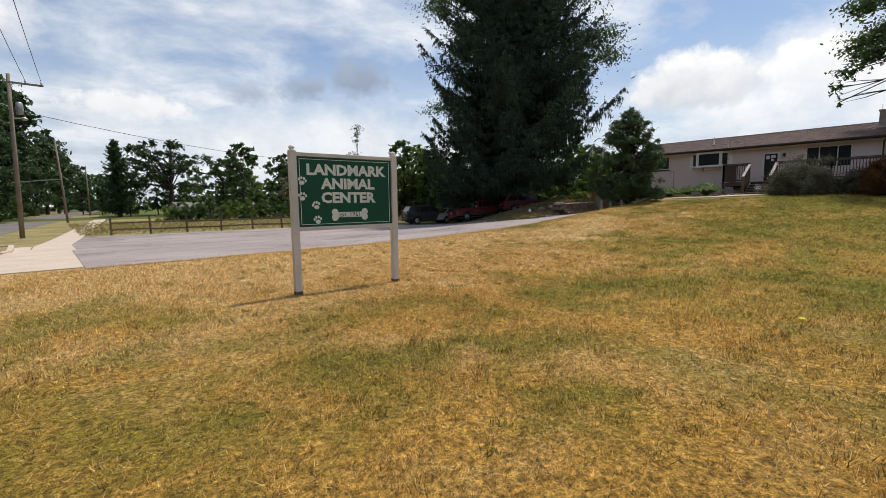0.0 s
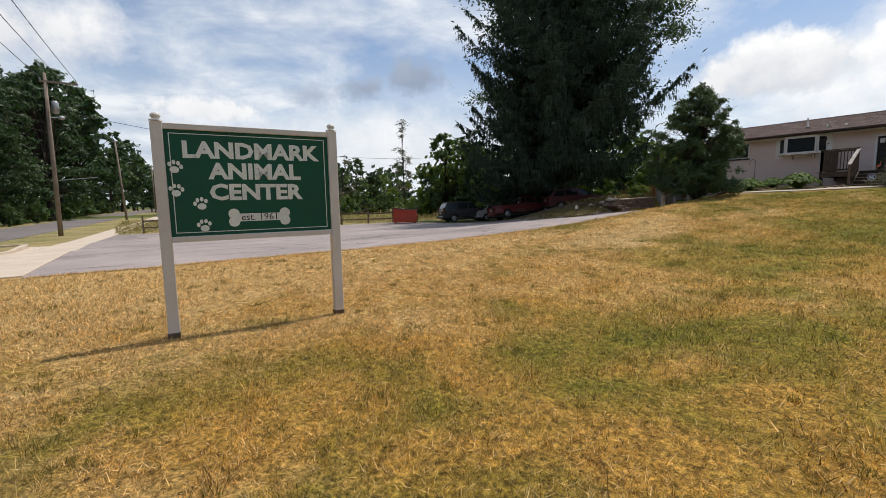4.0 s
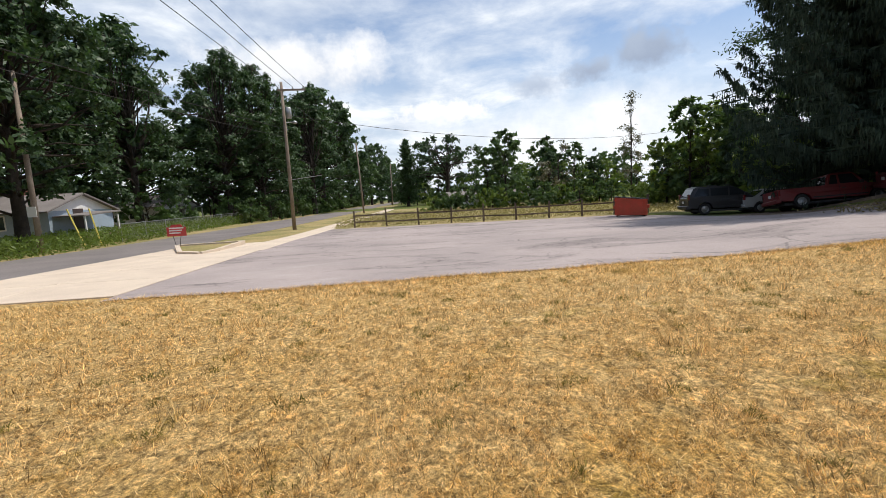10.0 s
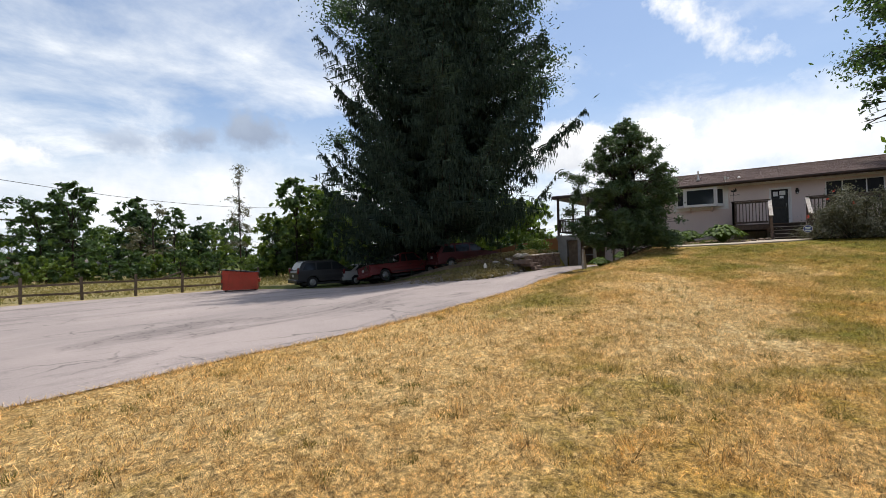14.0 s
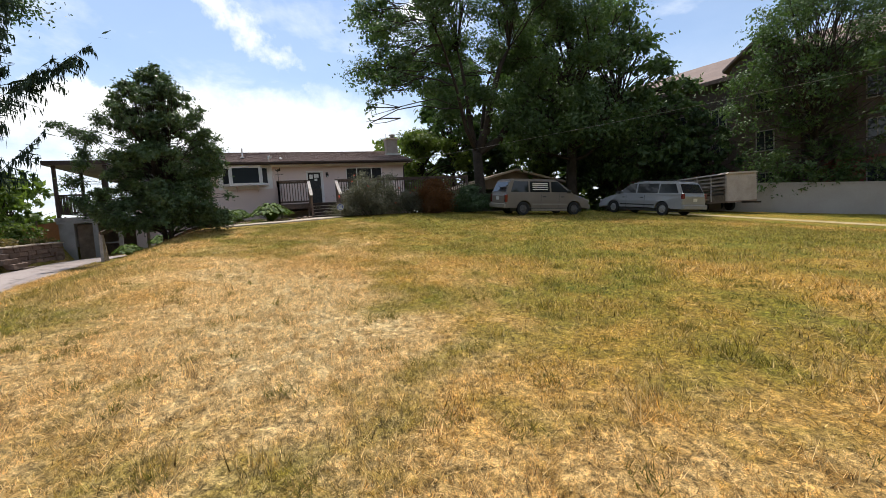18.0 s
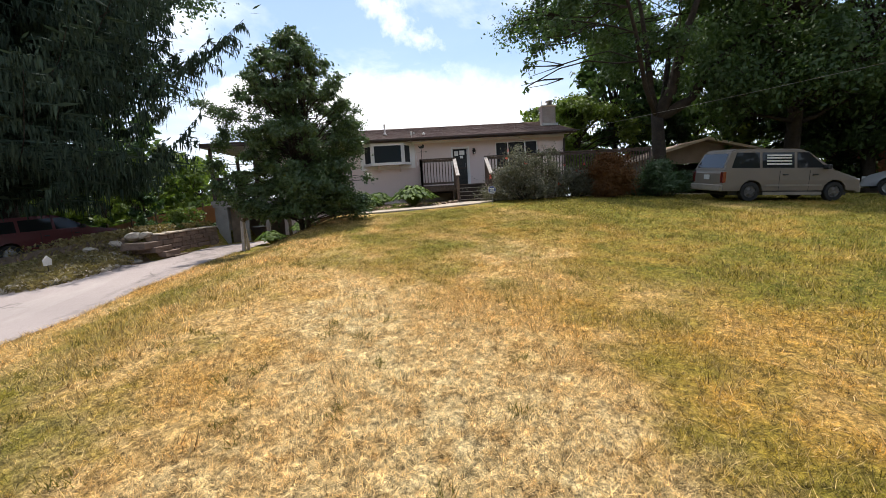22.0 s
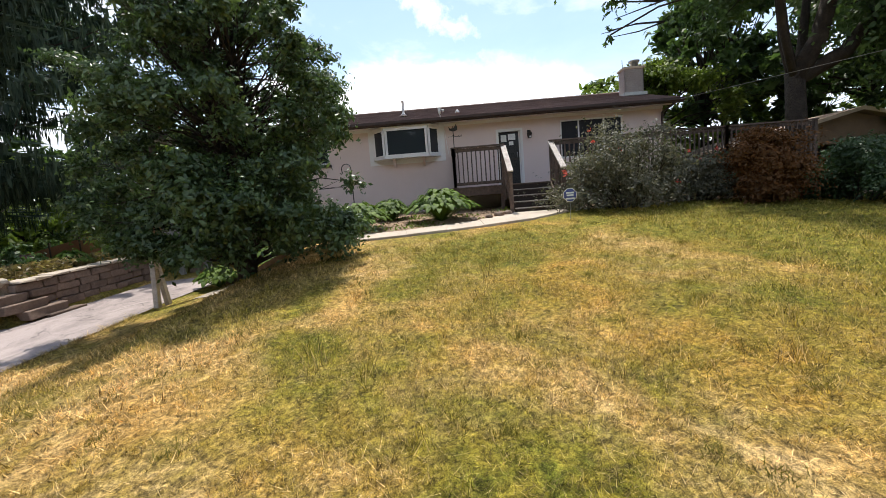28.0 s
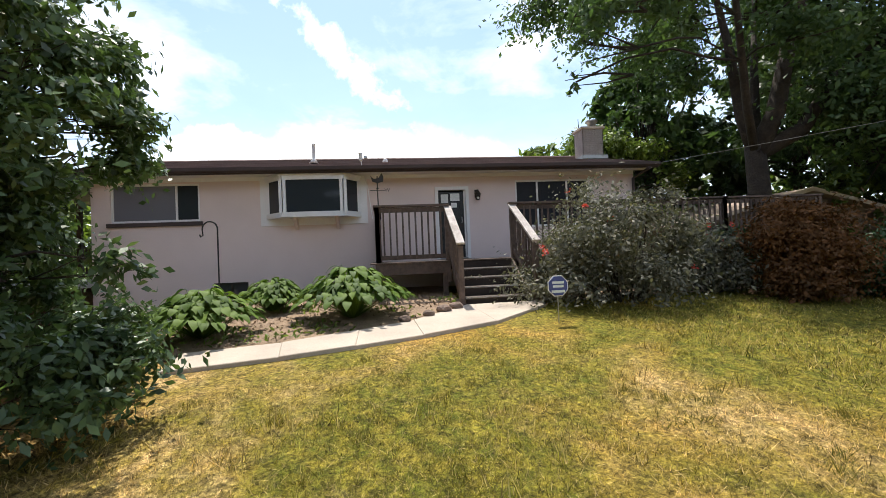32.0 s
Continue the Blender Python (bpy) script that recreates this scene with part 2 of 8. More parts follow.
# patches that stay green (centre, reach along x and y, strength) and patches worn pale
# the patch at (26.2, 9.2) is greener turf that also darkens for the magnolia's shadow
GREEN_PATCHES = ((20.4, 10.4, 1.6, 1.1, 0.056), (23.2, 9.2, 1.8, 1.2, 0.050), (16.4, 12.4, 2.2, 1.0, 0.11), (15.0, 10.9, 1.5, 0.8, 0.05), (24.6, 13.7, 3.2, 1.0, 0.07), (20.2, 13.3, 3.0, 0.8, 0.06), (16.3, 7.6, 1.2, 1.0, 0.043), (15.5, 4.4, 2.4, 1.4, 0.062), (13.2, 5.0, 1.6, 1.0, 0.050),
                 (8.0, 4.4, 1.9, 0.9, 0.074), (6.3, 6.0, 0.9, 0.5, 0.050), (2.6, 1.6, 0.7, 0.6, 0.062), (3.0, 3.9, 1.2, 0.6, 0.043), (28.4, 9.4, 1.7, 1.5, 0.062), (26.2, 9.2, 1.9, 1.2, 0.055), (29.0, 3.8, 2.2, 1.6, 0.056), (-0.4, 8.6, 1.0, 1.5, 0.050))
PALE_PATCHES = ((26.5, -0.2, 3.0, 1.2, 0.08), (15.2, 9.3, 2.8, 1.3, 0.16), (18.6, 10.3, 1.5, 0.7, 0.16), (25.6, 6.4, 1.3, 1.0, 0.042), (27.9, 6.6, 1.0, 0.8, 0.03), (21.2, 7.7, 1.3, 0.8, 0.08), (11.5, 12.6, 5.0, 1.6, 0.06))


def patches(t, pos, spots):
    """A soft field that rises over each of the given spots, with ragged edges."""
    total = None
    for x, y, rx, ry, k in spots:
        d = node(t, "ShaderNodeVectorMath", {0: pos, 1: (x, y, 0.0)}, operation="SUBTRACT").outputs[0]
        d = node(t, "ShaderNodeVectorMath", {0: d, 1: (1 / rx, 1 / ry, 0.0)}, operation="MULTIPLY").outputs[0]
        d = node(t, "ShaderNodeVectorMath", {0: d}, operation="LENGTH").outputs["Value"]
        v = node(t, "ShaderNodeMapRange", {0: d, 1: 0.5, 2: 1.35, 3: k, 4: 0.0}).outputs[0]
        total = v if total is None else math_node(t, "ADD", total, v)
    return total


def lawn_colour(t, pos):
    """Dry lawn: straw, tan and patches still green; shared by the soil sheet and the blades. Gives the colour and how green it is."""
    shift = node(t, "ShaderNodeTexNoise", {"Vector": pos, "Scale": 0.9, "Detail": 4.0, "Roughness": 0.6}).outputs["Color"]
    shift = node(t, "ShaderNodeVectorMath", {0: node(t, "ShaderNodeVectorMath", {0: shift, 1: (0.5, 0.5, 0.5)}, operation="SUBTRACT").outputs[0], 3: 2.4}, operation="SCALE").outputs[0]
    ragged = node(t, "ShaderNodeVectorMath", {0: pos, 1: shift}, operation="ADD").outputs[0]
    broad = node(t, "ShaderNodeTexNoise", {"Vector": pos, "Scale": 0.17, "Detail": 4.0, "Roughness": 0.55, "Distortion": 0.6}).outputs[0]
    mid = node(t, "ShaderNodeTexNoise", {"Vector": pos, "Scale": 0.8, "Detail": 6.0, "Roughness": 0.62, "Distortion": 0.5}).outputs[0]
    other = node(t, "ShaderNodeTexNoise", {"Vector": node(t, "ShaderNodeVectorMath", {0: pos, 1: (31.0, 7.0, 3.0)}, operation="ADD").outputs[0], "Scale": 0.55, "Detail": 5.0, "Roughness": 0.6}).outputs[0]
    fine = node(t, "ShaderNodeTexNoise", {"Vector": pos, "Scale": 6.0, "Detail": 4.0, "Roughness": 0.65}).outputs[0]
    sep = node(t, "ShaderNodeSeparateXYZ", {0: pos})
    # greener towards the house and on the south side; bleached beside the paving
    east = node(t, "ShaderNodeMapRange", {0: sep.outputs[0], 1: 9.0, 2: 30.0, 3: 0.0, 4: 0.11}).outputs[0]
    south = node(t, "ShaderNodeMapRange", {0: sep.outputs[1], 1: 13.5, 2: 4.0, 3: -0.09, 4: 0.045}).outputs[0]
    east = math_node(t, "ADD", east, node(t, "ShaderNodeMapRange", {0: math_node(t, "ADD", sep.outputs[0], math_node(t, "MULTIPLY", sep.outputs[1], 0.35)), 1: 24.0, 2: 29.0, 3: 0.0, 4: 0.058}).outputs[0])
    wet = math_node(t, "ADD", math_node(t, "ADD", math_node(t, "MULTIPLY", broad, 0.5), math_node(t, "MULTIPLY", mid, 0.5)), math_node(t, "ADD", east, south))
    wet = math_node(t, "ADD", wet, math_node(t, "MULTIPLY", math_node(t, "SUBTRACT", fine, 0.5), 0.16))
    bleach = math_node(t, "ADD", math_node(t, "MULTIPLY", other, 0.9), node(t, "ShaderNodeMapRange", {0: sep.outputs[1], 1: 4.0, 2: 11.0, 3: -0.10, 4: 0.20}).outputs[0])
    worn = patches(t, ragged, PALE_PATCHES)
    wet = math_node(t, "SUBTRACT", math_node(t, "ADD", wet, patches(t, ragged, GREEN_PATCHES)), math_node(t, "MULTIPLY", worn, 0.7))
    bleach = math_node(t, "ADD", bleach, math_node(t, "MULTIPLY", worn, 2.0))
    bleach = math_node(t, "ADD", bleach, node(t, "ShaderNodeMapRange", {0: sep.outputs[0], 1: 11.0, 2: 17.0, 3: 0.0, 4: -0.09}).outputs[0])
    dry = mix_col(t, ramp_node(t, bleach, ((0.36, 0.0), (0.62, 1.0))), LAWN_TAN, LAWN_STRAW)
    dry = mix_col(t, math_node(t, "MULTIPLY", worn, 4.5), dry, (0.90, 0.71, 0.38))
    dry = mix_col(t, ramp_node(t, fine, ((0.42, 0.0), (0.68, 0.72))), dry, LAWN_BROWN)
    green = mix_col(t, ramp_node(t, fine, ((0.35, 0.0), (0.65, 1.0))), LAWN_GREEN, LAWN_OLIVE)
    is_green = ramp_node(t, wet, ((0.48, 0.0), (0.55, 0.5), (0.64, 1.0)))
    col = mix_col(t, is_green, dry, green)
    # hand-sized mats of bleached straw over dark thatch, shade in the gaps painted in
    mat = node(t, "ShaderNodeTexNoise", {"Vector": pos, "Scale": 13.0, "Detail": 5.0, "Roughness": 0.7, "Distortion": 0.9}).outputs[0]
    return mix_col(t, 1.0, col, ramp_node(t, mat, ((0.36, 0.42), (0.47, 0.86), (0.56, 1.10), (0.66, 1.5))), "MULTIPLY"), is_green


LAWN_STRAW, LAWN_TAN, LAWN_BROWN = (0.84, 0.565, 0.235), (0.66, 0.385, 0.08), (0.44, 0.225, 0.048)
LAWN_GREEN, LAWN_OLIVE = (0.16, 0.172, 0.020), (0.37, 0.295, 0.042)


def lawn_mat():
    m = bpy.data.materials.new("dry_lawn")
    m.use_nodes = True
    t = m.node_tree
    t.nodes.clear()
    pos = node(t, "ShaderNodeNewGeometry").outputs["Position"]
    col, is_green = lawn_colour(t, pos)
    stretch = node(t, "ShaderNodeMapping", {0: pos, 2: (0, 0, 0.5), 3: (1.0, 1.0, 1.0)}).outputs[0]
    g1 = node(t, "ShaderNodeTexNoise", {"Vector": stretch, "Scale": 26.0, "Detail": 6.0, "Roughness": 0.75}).outputs[0]
    g2 = node(t, "ShaderNodeTexNoise", {"Vector": pos, "Scale": 110.0, "Detail": 3.0, "Roughness": 0.7}).outputs[0]
    gm = math_node(t, "ADD", math_node(t, "MULTIPLY", g1, 0.6), math_node(t, "MULTIPLY", g2, 0.4))
    # low grain goes nearly black: shade between the blades put into the soil colour
    col = mix_col(t, 1.0, col, ramp_node(t, gm, ((0.38, 0.14), (0.47, 0.52), (0.60, 1.25))), "MULTIPLY")
    # beyond the property the ground is dull green meadow
    sep = node(t, "ShaderNodeSeparateXYZ", {0: pos})
    ox = node(t, "ShaderNodeMapRange", {0: math_node(t, "ABSOLUTE", math_node(t, "SUBTRACT", sep.outputs[0], 18.0)), 1: 27.0, 2: 34.0, 3: 0.0, 4: 1.0}).outputs[0]
    oy = node(t, "ShaderNodeMapRange", {0: math_node(t, "ABSOLUTE", math_node(t, "ADD", sep.outputs[1], 8.0)), 1: 24.0, 2: 34.0, 3: 0.0, 4: 1.0}).outputs[0]
    col = mix_col(t, math_node(t, "MAXIMUM", ox, oy), col, mix_col(t, g1, (0.055, 0.08, 0.018), (0.15, 0.16, 0.04)))
    bs = node(t, "ShaderNodeBsdfPrincipled", {"Base Color": col, "Roughness": 0.9, "Specular IOR Level": 0.15})
    t.links.new(node(t, "ShaderNodeBump", {"Strength": 0.9, "Distance": 0.05, "Height": gm}).outputs[0], bs.inputs["Normal"])
    t.links.new(bs.outputs[0], node(t, "ShaderNodeOutputMaterial").inputs[0])
    return m


def blade_mat():
    m = bpy.data.materials.new("grass_blades")
    m.use_nodes = True
    t = m.node_tree
    t.nodes.clear()
    g = node(t, "ShaderNodeNewGeometry")
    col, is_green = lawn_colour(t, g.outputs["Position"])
    r = g.outputs["Random Per Island"]
    pale = ramp_node(t, r, ((0.0, 0.0), (0.64, 0.0), (0.65, 0.8), (1.0, 0.8)), "CONSTANT")
    pale = math_node(t, "MULTIPLY", pale, math_node(t, "SUBTRACT", 1.0, math_node(t, "MULTIPLY", is_green, 0.55)))
    col = mix_col(t, pale, col, (0.90, 0.67, 0.33))
    other = math_node(t, "FRACT", math_node(t, "MULTIPLY", r, 37.0))
    col = mix_col(t, 1.0, col, ramp_node(t, other, ((0.0, 0.20), (0.3, 0.62), (0.65, 1.12), (1.0, 1.65))), "MULTIPLY")
    bs = node(t, "ShaderNodeBsdfPrincipled", {"Base Color": col, "Roughness": 0.7, "Specular IOR Level": 0.25})
    tr = node(t, "ShaderNodeBsdfTranslucent", {0: col})
    t.links.new(node(t, "ShaderNodeMixShader", {0: 0.4, 1: bs.outputs[0], 2: tr.outputs[0]}).outputs[0], node(t, "ShaderNodeOutputMaterial").inputs[0])
    return m


def asphalt_mat(name, c1, c2, crack=0.5):
    """Old sun-bleached asphalt: patches, pits and a net of dark cracks."""
    m = bpy.data.materials.new(name)
    m.use_nodes = True
    t = m.node_tree
    t.nodes.clear()
    pos = node(t, "ShaderNodeNewGeometry").outputs["Position"]
    warp = node(t, "ShaderNodeTexNoise", {"Vector": pos, "Scale": 0.9, "Detail": 5.0}).outputs["Color"]
    wpos = node(t, "ShaderNodeVectorMath", {0: pos, 1: node(t, "ShaderNodeVectorMath", {0: warp, 3: 1.6}, operation="SCALE").outputs[0]}, operation="ADD").outputs[0]
    big = node(t, "ShaderNodeTexNoise", {"Vector": pos, "Scale": 0.22, "Detail": 5.0, "Roughness": 0.6}).outputs[0]
    fine = node(t, "ShaderNodeTexNoise", {"Vector": pos, "Scale": 60.0, "Detail": 4.0, "Roughness": 0.7}).outputs[0]
    col = mix_col(t, ramp_node(t, big, ((0.38, 0.0), (0.62, 1.0))), c1, c2)
    col = mix_col(t, 1.0, col, ramp_node(t, fine, ((0.3, 0.78), (0.7, 1.2))), "MULTIPLY")
    # oily patches, worn lanes and ragged repairs
    spot = node(t, "ShaderNodeTexNoise", {"Vector": node(t, "ShaderNodeMapping", {0: pos, 2: (0, 0, -0.15), 3: (0.16, 0.42, 1.0)}).outputs[0], "Scale": 1.0, "Detail": 9.0, "Roughness": 0.72, "Distortion": 0.8}).outputs[0]
    col = mix_col(t, math_node(t, "MULTIPLY", ramp_node(t, spot, ((0.51, 0.0), (0.58, 0.5), (0.70, 0.9))), crack), col, (0.15, 0.125, 0.118))
    col = mix_col(t, math_node(t, "MULTIPLY", ramp_node(t, spot, ((0.30, 0.35), (0.42, 0.0))), crack), col, (0.52, 0.46, 0.42))
    v2 = node(t, "ShaderNodeTexVoronoi", {"Vector": wpos, "Scale": 1.1, "Randomness": 1.0}, feature="DISTANCE_TO_EDGE").outputs[0]
    small = math_node(t, "MULTIPLY", math_node(t, "MULTIPLY", ramp_node(t, v2, ((0.0, 1.0), (0.03, 0.0))), ramp_node(t, spot, ((0.50, 0.0), (0.60, 1.0)))), crack)
    col = mix_col(t, small, col, (0.07, 0.062, 0.058))
    v = node(t, "ShaderNodeTexVoronoi", {"Vector": wpos, "Scale": 0.30, "Randomness": 1.0}, feature="DISTANCE_TO_EDGE").outputs[0]
    where = ramp_node(t, node(t, "ShaderNodeTexNoise", {"Vector": pos, "Scale": 0.35, "Detail": 3.0}).outputs[0], ((0.50, 0.0), (0.58, 1.0)))
    line = math_node(t, "MULTIPLY", math_node(t, "MULTIPLY", ramp_node(t, v, ((0.0, 0.8), (0.012, 0.0))), where), crack)
    col = mix_col(t, line, col, (0.05, 0.047, 0.043))
    bs = node(t, "ShaderNodeBsdfPrincipled", {"Base Color": col, "Roughness": 0.88, "Specular IOR Level": 0.3})
    h = math_node(t, "SUBTRACT", math_node(t, "MULTIPLY", fine, 0.4), line)
    t.links.new(node(t, "ShaderNodeBump", {"Strength": 0.5, "Distance": 0.02, "Height": h}).outputs[0], bs.inputs["Normal"])
    t.links.new(bs.outputs[0], node(t, "ShaderNodeOutputMaterial").inputs[0])
    return m


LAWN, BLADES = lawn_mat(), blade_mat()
ASPHALT = asphalt_mat("bleached_asphalt", (0.375, 0.312, 0.292), (0.30, 0.252, 0.238), 0.8)
ROAD = asphalt_mat("road_asphalt", (0.21, 0.182, 0.172), (0.165, 0.145, 0.138), 0.3)
CONCRETE = stuff_mat("pale_concrete", (0.62, 0.51, 0.40), (0.53, 0.43, 0.34), 0.8, 60, 0.85, bump=0.2)
GRAVEL = stuff_mat("dusty_gravel_track", (0.46, 0.35, 0.19), (0.34, 0.26, 0.12), 0.9, 30, 0.95, bump=0.5, grain=0.35)
PATH = stuff_mat("path_concrete", (0.50, 0.42, 0.335), (0.39, 0.325, 0.26), 1.2, 60, 0.85, bump=0.25)
SOIL = stuff_mat("mulch_soil", (0.34, 0.235, 0.15), (0.24, 0.165, 0.105), 2.2, 40, 0.95, bump=0.7, dist=0.05, grain=0.35)
BANK_SOIL = stuff_mat("dark_bank_soil", (0.20, 0.135, 0.09), (0.11, 0.078, 0.052), 2.0, 30, 0.95, bump=0.7, dist=0.05, grain=0.35)
FIELD = stuff_mat("rough_field", (0.36, 0.27, 0.12), (0.19, 0.175, 0.06), 0.35, 9, 0.95, bump=0.6, dist=0.1, grain=0.4)
STUCCO = stuff_mat("pink_stucco", (0.74, 0.605, 0.55), (0.69, 0.56, 0.505), 0.7, 90, 0.9, bump=0.25, dist=0.01, grain=0.06)
WHITE_TRIM = stuff_mat("white_trim", (0.80, 0.77, 0.74), (0.72, 0.69, 0.65), 1.5, 40, 0.6, bump=0.1, grain=0.05)
SIGN_WHITE = stuff_mat("weathered_white_vinyl", (0.70, 0.67, 0.63), (0.60, 0.575, 0.54), 1.8, 70, 0.55, bump=0.15, grain=0.08)
SIGN_GREEN = stuff_mat("sign_green", (0.004, 0.088, 0.052), (0.006, 0.074, 0.045), 1.5, 30, 0.6, bump=0.05, grain=0.08)
LETTER = stuff_mat("sign_letter_white", (0.78, 0.82, 0.78), (0.68, 0.73, 0.69), 5, 60, 0.6, bump=0.1)
BLACK = stuff_mat("black_rubber", (0.02, 0.02, 0.02), (0.03, 0.03, 0.03), 4, 60, 0.8)
SHINGLE = stuff_mat("brown_shingles", (0.150, 0.100, 0.088), (0.205, 0.145, 0.125), 1.4, 28, 0.9, bump=0.5, grain=0.22, island=0.16)
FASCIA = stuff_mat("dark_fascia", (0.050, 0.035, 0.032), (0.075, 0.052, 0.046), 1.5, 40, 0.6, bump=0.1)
DECK = stuff_mat("weathered_deck", (0.165, 0.115, 0.088), (0.085, 0.060, 0.048), 3.0, 30, 0.85, bump=0.4, grain=0.3, random_tint=0.15, stretch=(3, 3, 3))
DECK_PALE = stuff_mat("worn_grey_rail", (0.55, 0.50, 0.46), (0.34, 0.29, 0.25), 4.0, 40, 0.85, bump=0.4, grain=0.3, stretch=(1, 1, 1))
FENCE = stuff_mat("fence_wood", (0.20, 0.150, 0.105), (0.105, 0.080, 0.058), 2.0, 30, 0.9, bump=0.5, grain=0.3, random_tint=0.25, stretch=(2, 2, 2))
POLE = stuff_mat("pole_wood", (0.30, 0.24, 0.19), (0.20, 0.155, 0.12), 1.0, 26, 0.9, bump=0.5, grain=0.3)
BARK = stuff_mat("bark", (0.060, 0.045, 0.034), (0.030, 0.023, 0.018), 3.0, 16, 0.95, bump=0.9, dist=0.06, grain=0.35)
METAL = stuff_mat("galvanised", (0.42, 0.42, 0.41), (0.33, 0.33, 0.32), 3.0, 40, 0.45, metal=0.8, bump=0.05)
IRON = stuff_mat("black_iron", (0.025, 0.022, 0.020), (0.045, 0.036, 0.030), 6.0, 60, 0.6, metal=0.3, bump=0.1)
STONE = stuff_mat("grey_brown_stone", (0.24, 0.170, 0.130), (0.14, 0.100, 0.078), 2.5, 22, 0.9, bump=0.8, dist=0.04, grain=0.25, random_tint=0.22)
BRICK = stuff_mat("chimney_masonry", (0.40, 0.345, 0.32), (0.33, 0.28, 0.26), 3.0, 30, 0.9, bump=0.5, random_tint=0.14)
MORTAR = stuff_mat("mortar", (0.36, 0.33, 0.30), (0.29, 0.265, 0.24), 4.0, 50, 0.95, bump=0.4)
DUMP_RED = paint_mat("dumpster_red", (0.52, 0.055, 0.022), 0.55, 0.0, 0.15, (0.22, 0.07, 0.03), 0.5)
GLASS = glass_mat("dark_window_glass")
# darker, duller copy of the glass: the sky's reflection is toned out by colour
DULL_GLASS = stuff_mat("dusty_dark_glass", (0.012, 0.013, 0.016), (0.022, 0.022, 0.026), 1.2, 30, 0.35, bump=0.02, spec=0.15)
PALE_GLASS = glass_mat("blind_behind_glass", (0.16, 0.155, 0.17), 0.10)
CAR_GLASS = glass_mat("car_glass", (0.018, 0.020, 0.022), 0.03)
LEAF_DARK = leaf_mat("leaf_dark", (0.028, 0.054, 0.022), (0.072, 0.125, 0.045), 0.32)
LEAF_MID = leaf_mat("leaf_mid", (0.040, 0.075, 0.028), (0.120, 0.185, 0.062), 0.40)
LEAF_LIGHT = leaf_mat("leaf_light", (0.080, 0.125, 0.025), (0.20, 0.26, 0.055), 0.42)
LEAF_GLOSSY = leaf_mat("leaf_glossy", (0.026, 0.052, 0.022), (0.130, 0.195, 0.070), 0.28, 0.40, 0.45)
NEEDLE = leaf_mat("spruce_needles", (0.017, 0.032, 0.025), (0.085, 0.120, 0.080), 0.12, 0.75, 0.12)
HOSTA = leaf_mat("hosta_leaf", (0.022, 0.056, 0.010), (0.17, 0.25, 0.035), 0.25, 0.6, 0.15)
ROSE_LEAF = leaf_mat("rose_leaf", (0.034, 0.040, 0.024), (0.26, 0.24, 0.18), 0.25, 0.6, 0.2)
ROSE_RED = leaf_mat("rose_petal", (0.55, 0.05, 0.05), (0.75, 0.14, 0.10), 0.3)
JUNIPER = leaf_mat("browned_juniper", (0.050, 0.026, 0.010), (0.21, 0.088, 0.026), 0.15, 0.7, 0.2)
DRYLEAF = leaf_mat("bare_twig_leaf", (0.12, 0.115, 0.075), (0.20, 0.19, 0.12), 0.2)
TUFT = leaf_mat("olive_tuft", (0.085, 0.080, 0.016), (0.24, 0.20, 0.045), 0.3, 0.7, 0.15)
BANK_WEED = leaf_mat("dry_bank_weeds", (0.11, 0.085, 0.035), (0.36, 0.28, 0.12), 0.3)
WEED = leaf_mat("tall_weeds", (0.15, 0.14, 0.05), (0.42, 0.33, 0.15), 0.35)

# ---- shaping helpers ----
def mesh_of(name, verts, faces, material, smooth=False):
    me = bpy.data.meshes.new(name)
    me.from_pydata([tuple(v) for v in verts], [], [tuple(f) for f in faces])
    me.materials.append(material)
    if smooth:
        me.polygons.foreach_set("use_smooth", [True] * len(me.polygons))
    me.update()
    return me


def tri_mesh(name, verts, material, quads=False):
    """A mesh of loose triangles (or quads) from an array of their corners."""
    k = 4 if quads else 3
    verts = np.asarray(verts, dtype=np.float32).reshape(-1, 3)
    n = len(verts) // k
    me = bpy.data.meshes.new(name)
    me.vertices.add(len(verts))
    me.vertices.foreach_set("co", verts.ravel())
    me.loops.add(n * k)
    me.loops.foreach_set("vertex_index", np.arange(n * k, dtype=np.int32))
    me.polygons.add(n)
    me.polygons.foreach_set("loop_start", np.arange(0, n * k, k, dtype=np.int32))
    me.polygons.foreach_set("loop_total", np.full(n, k, dtype=np.int32))
    me.materials.append(material)
    me.update(calc_edges=True)
    return me


def part(name, bm, material, parent=None, label="", smooth=False):
    """Links a bmesh (or a ready mesh) as one object under a thing or a part."""
    if isinstance(bm, bmesh.types.BMesh):
        me = bpy.data.meshes.new(name)
        bm.normal_update()
        bm.to_mesh(me)
        bm.free()
        me.materials.append(material)
        if smooth:
            me.polygons.foreach_set("use_smooth", [True] * len(me.polygons))
    else:
        me = bm
    ob = new(name, me)
    if parent is not None:
        ob.parent = parent
    return tagged(ob, label) if label else ob


def thing(name, label, category, at=(0, 0, 0), turn=0.0, group="", kind=""):
    ob = new(name)
    ob.empty_display_size = 0.2
    ob.matrix_basis = pose(at[0], at[1], at[2], 0, 0, turn)
    return tagged(ob, label, category, group, kind)


def B():
    return bmesh.new()


def box(bm, x0, x1, y0, y1, z0, z1, bevel=0.0):
    m = Matrix.LocRotScale(((x0 + x1) / 2, (y0 + y1) / 2, (z0 + z1) / 2), None, (x1 - x0, y1 - y0, z1 - z0))
    got = bmesh.ops.create_cube(bm, size=1.0, matrix=m)
    if bevel:
        edges = list({e for v in got["verts"] for e in v.link_edges})
        bmesh.ops.bevel(bm, geom=edges, offset=bevel, segments=1, affect="EDGES")
    return bm


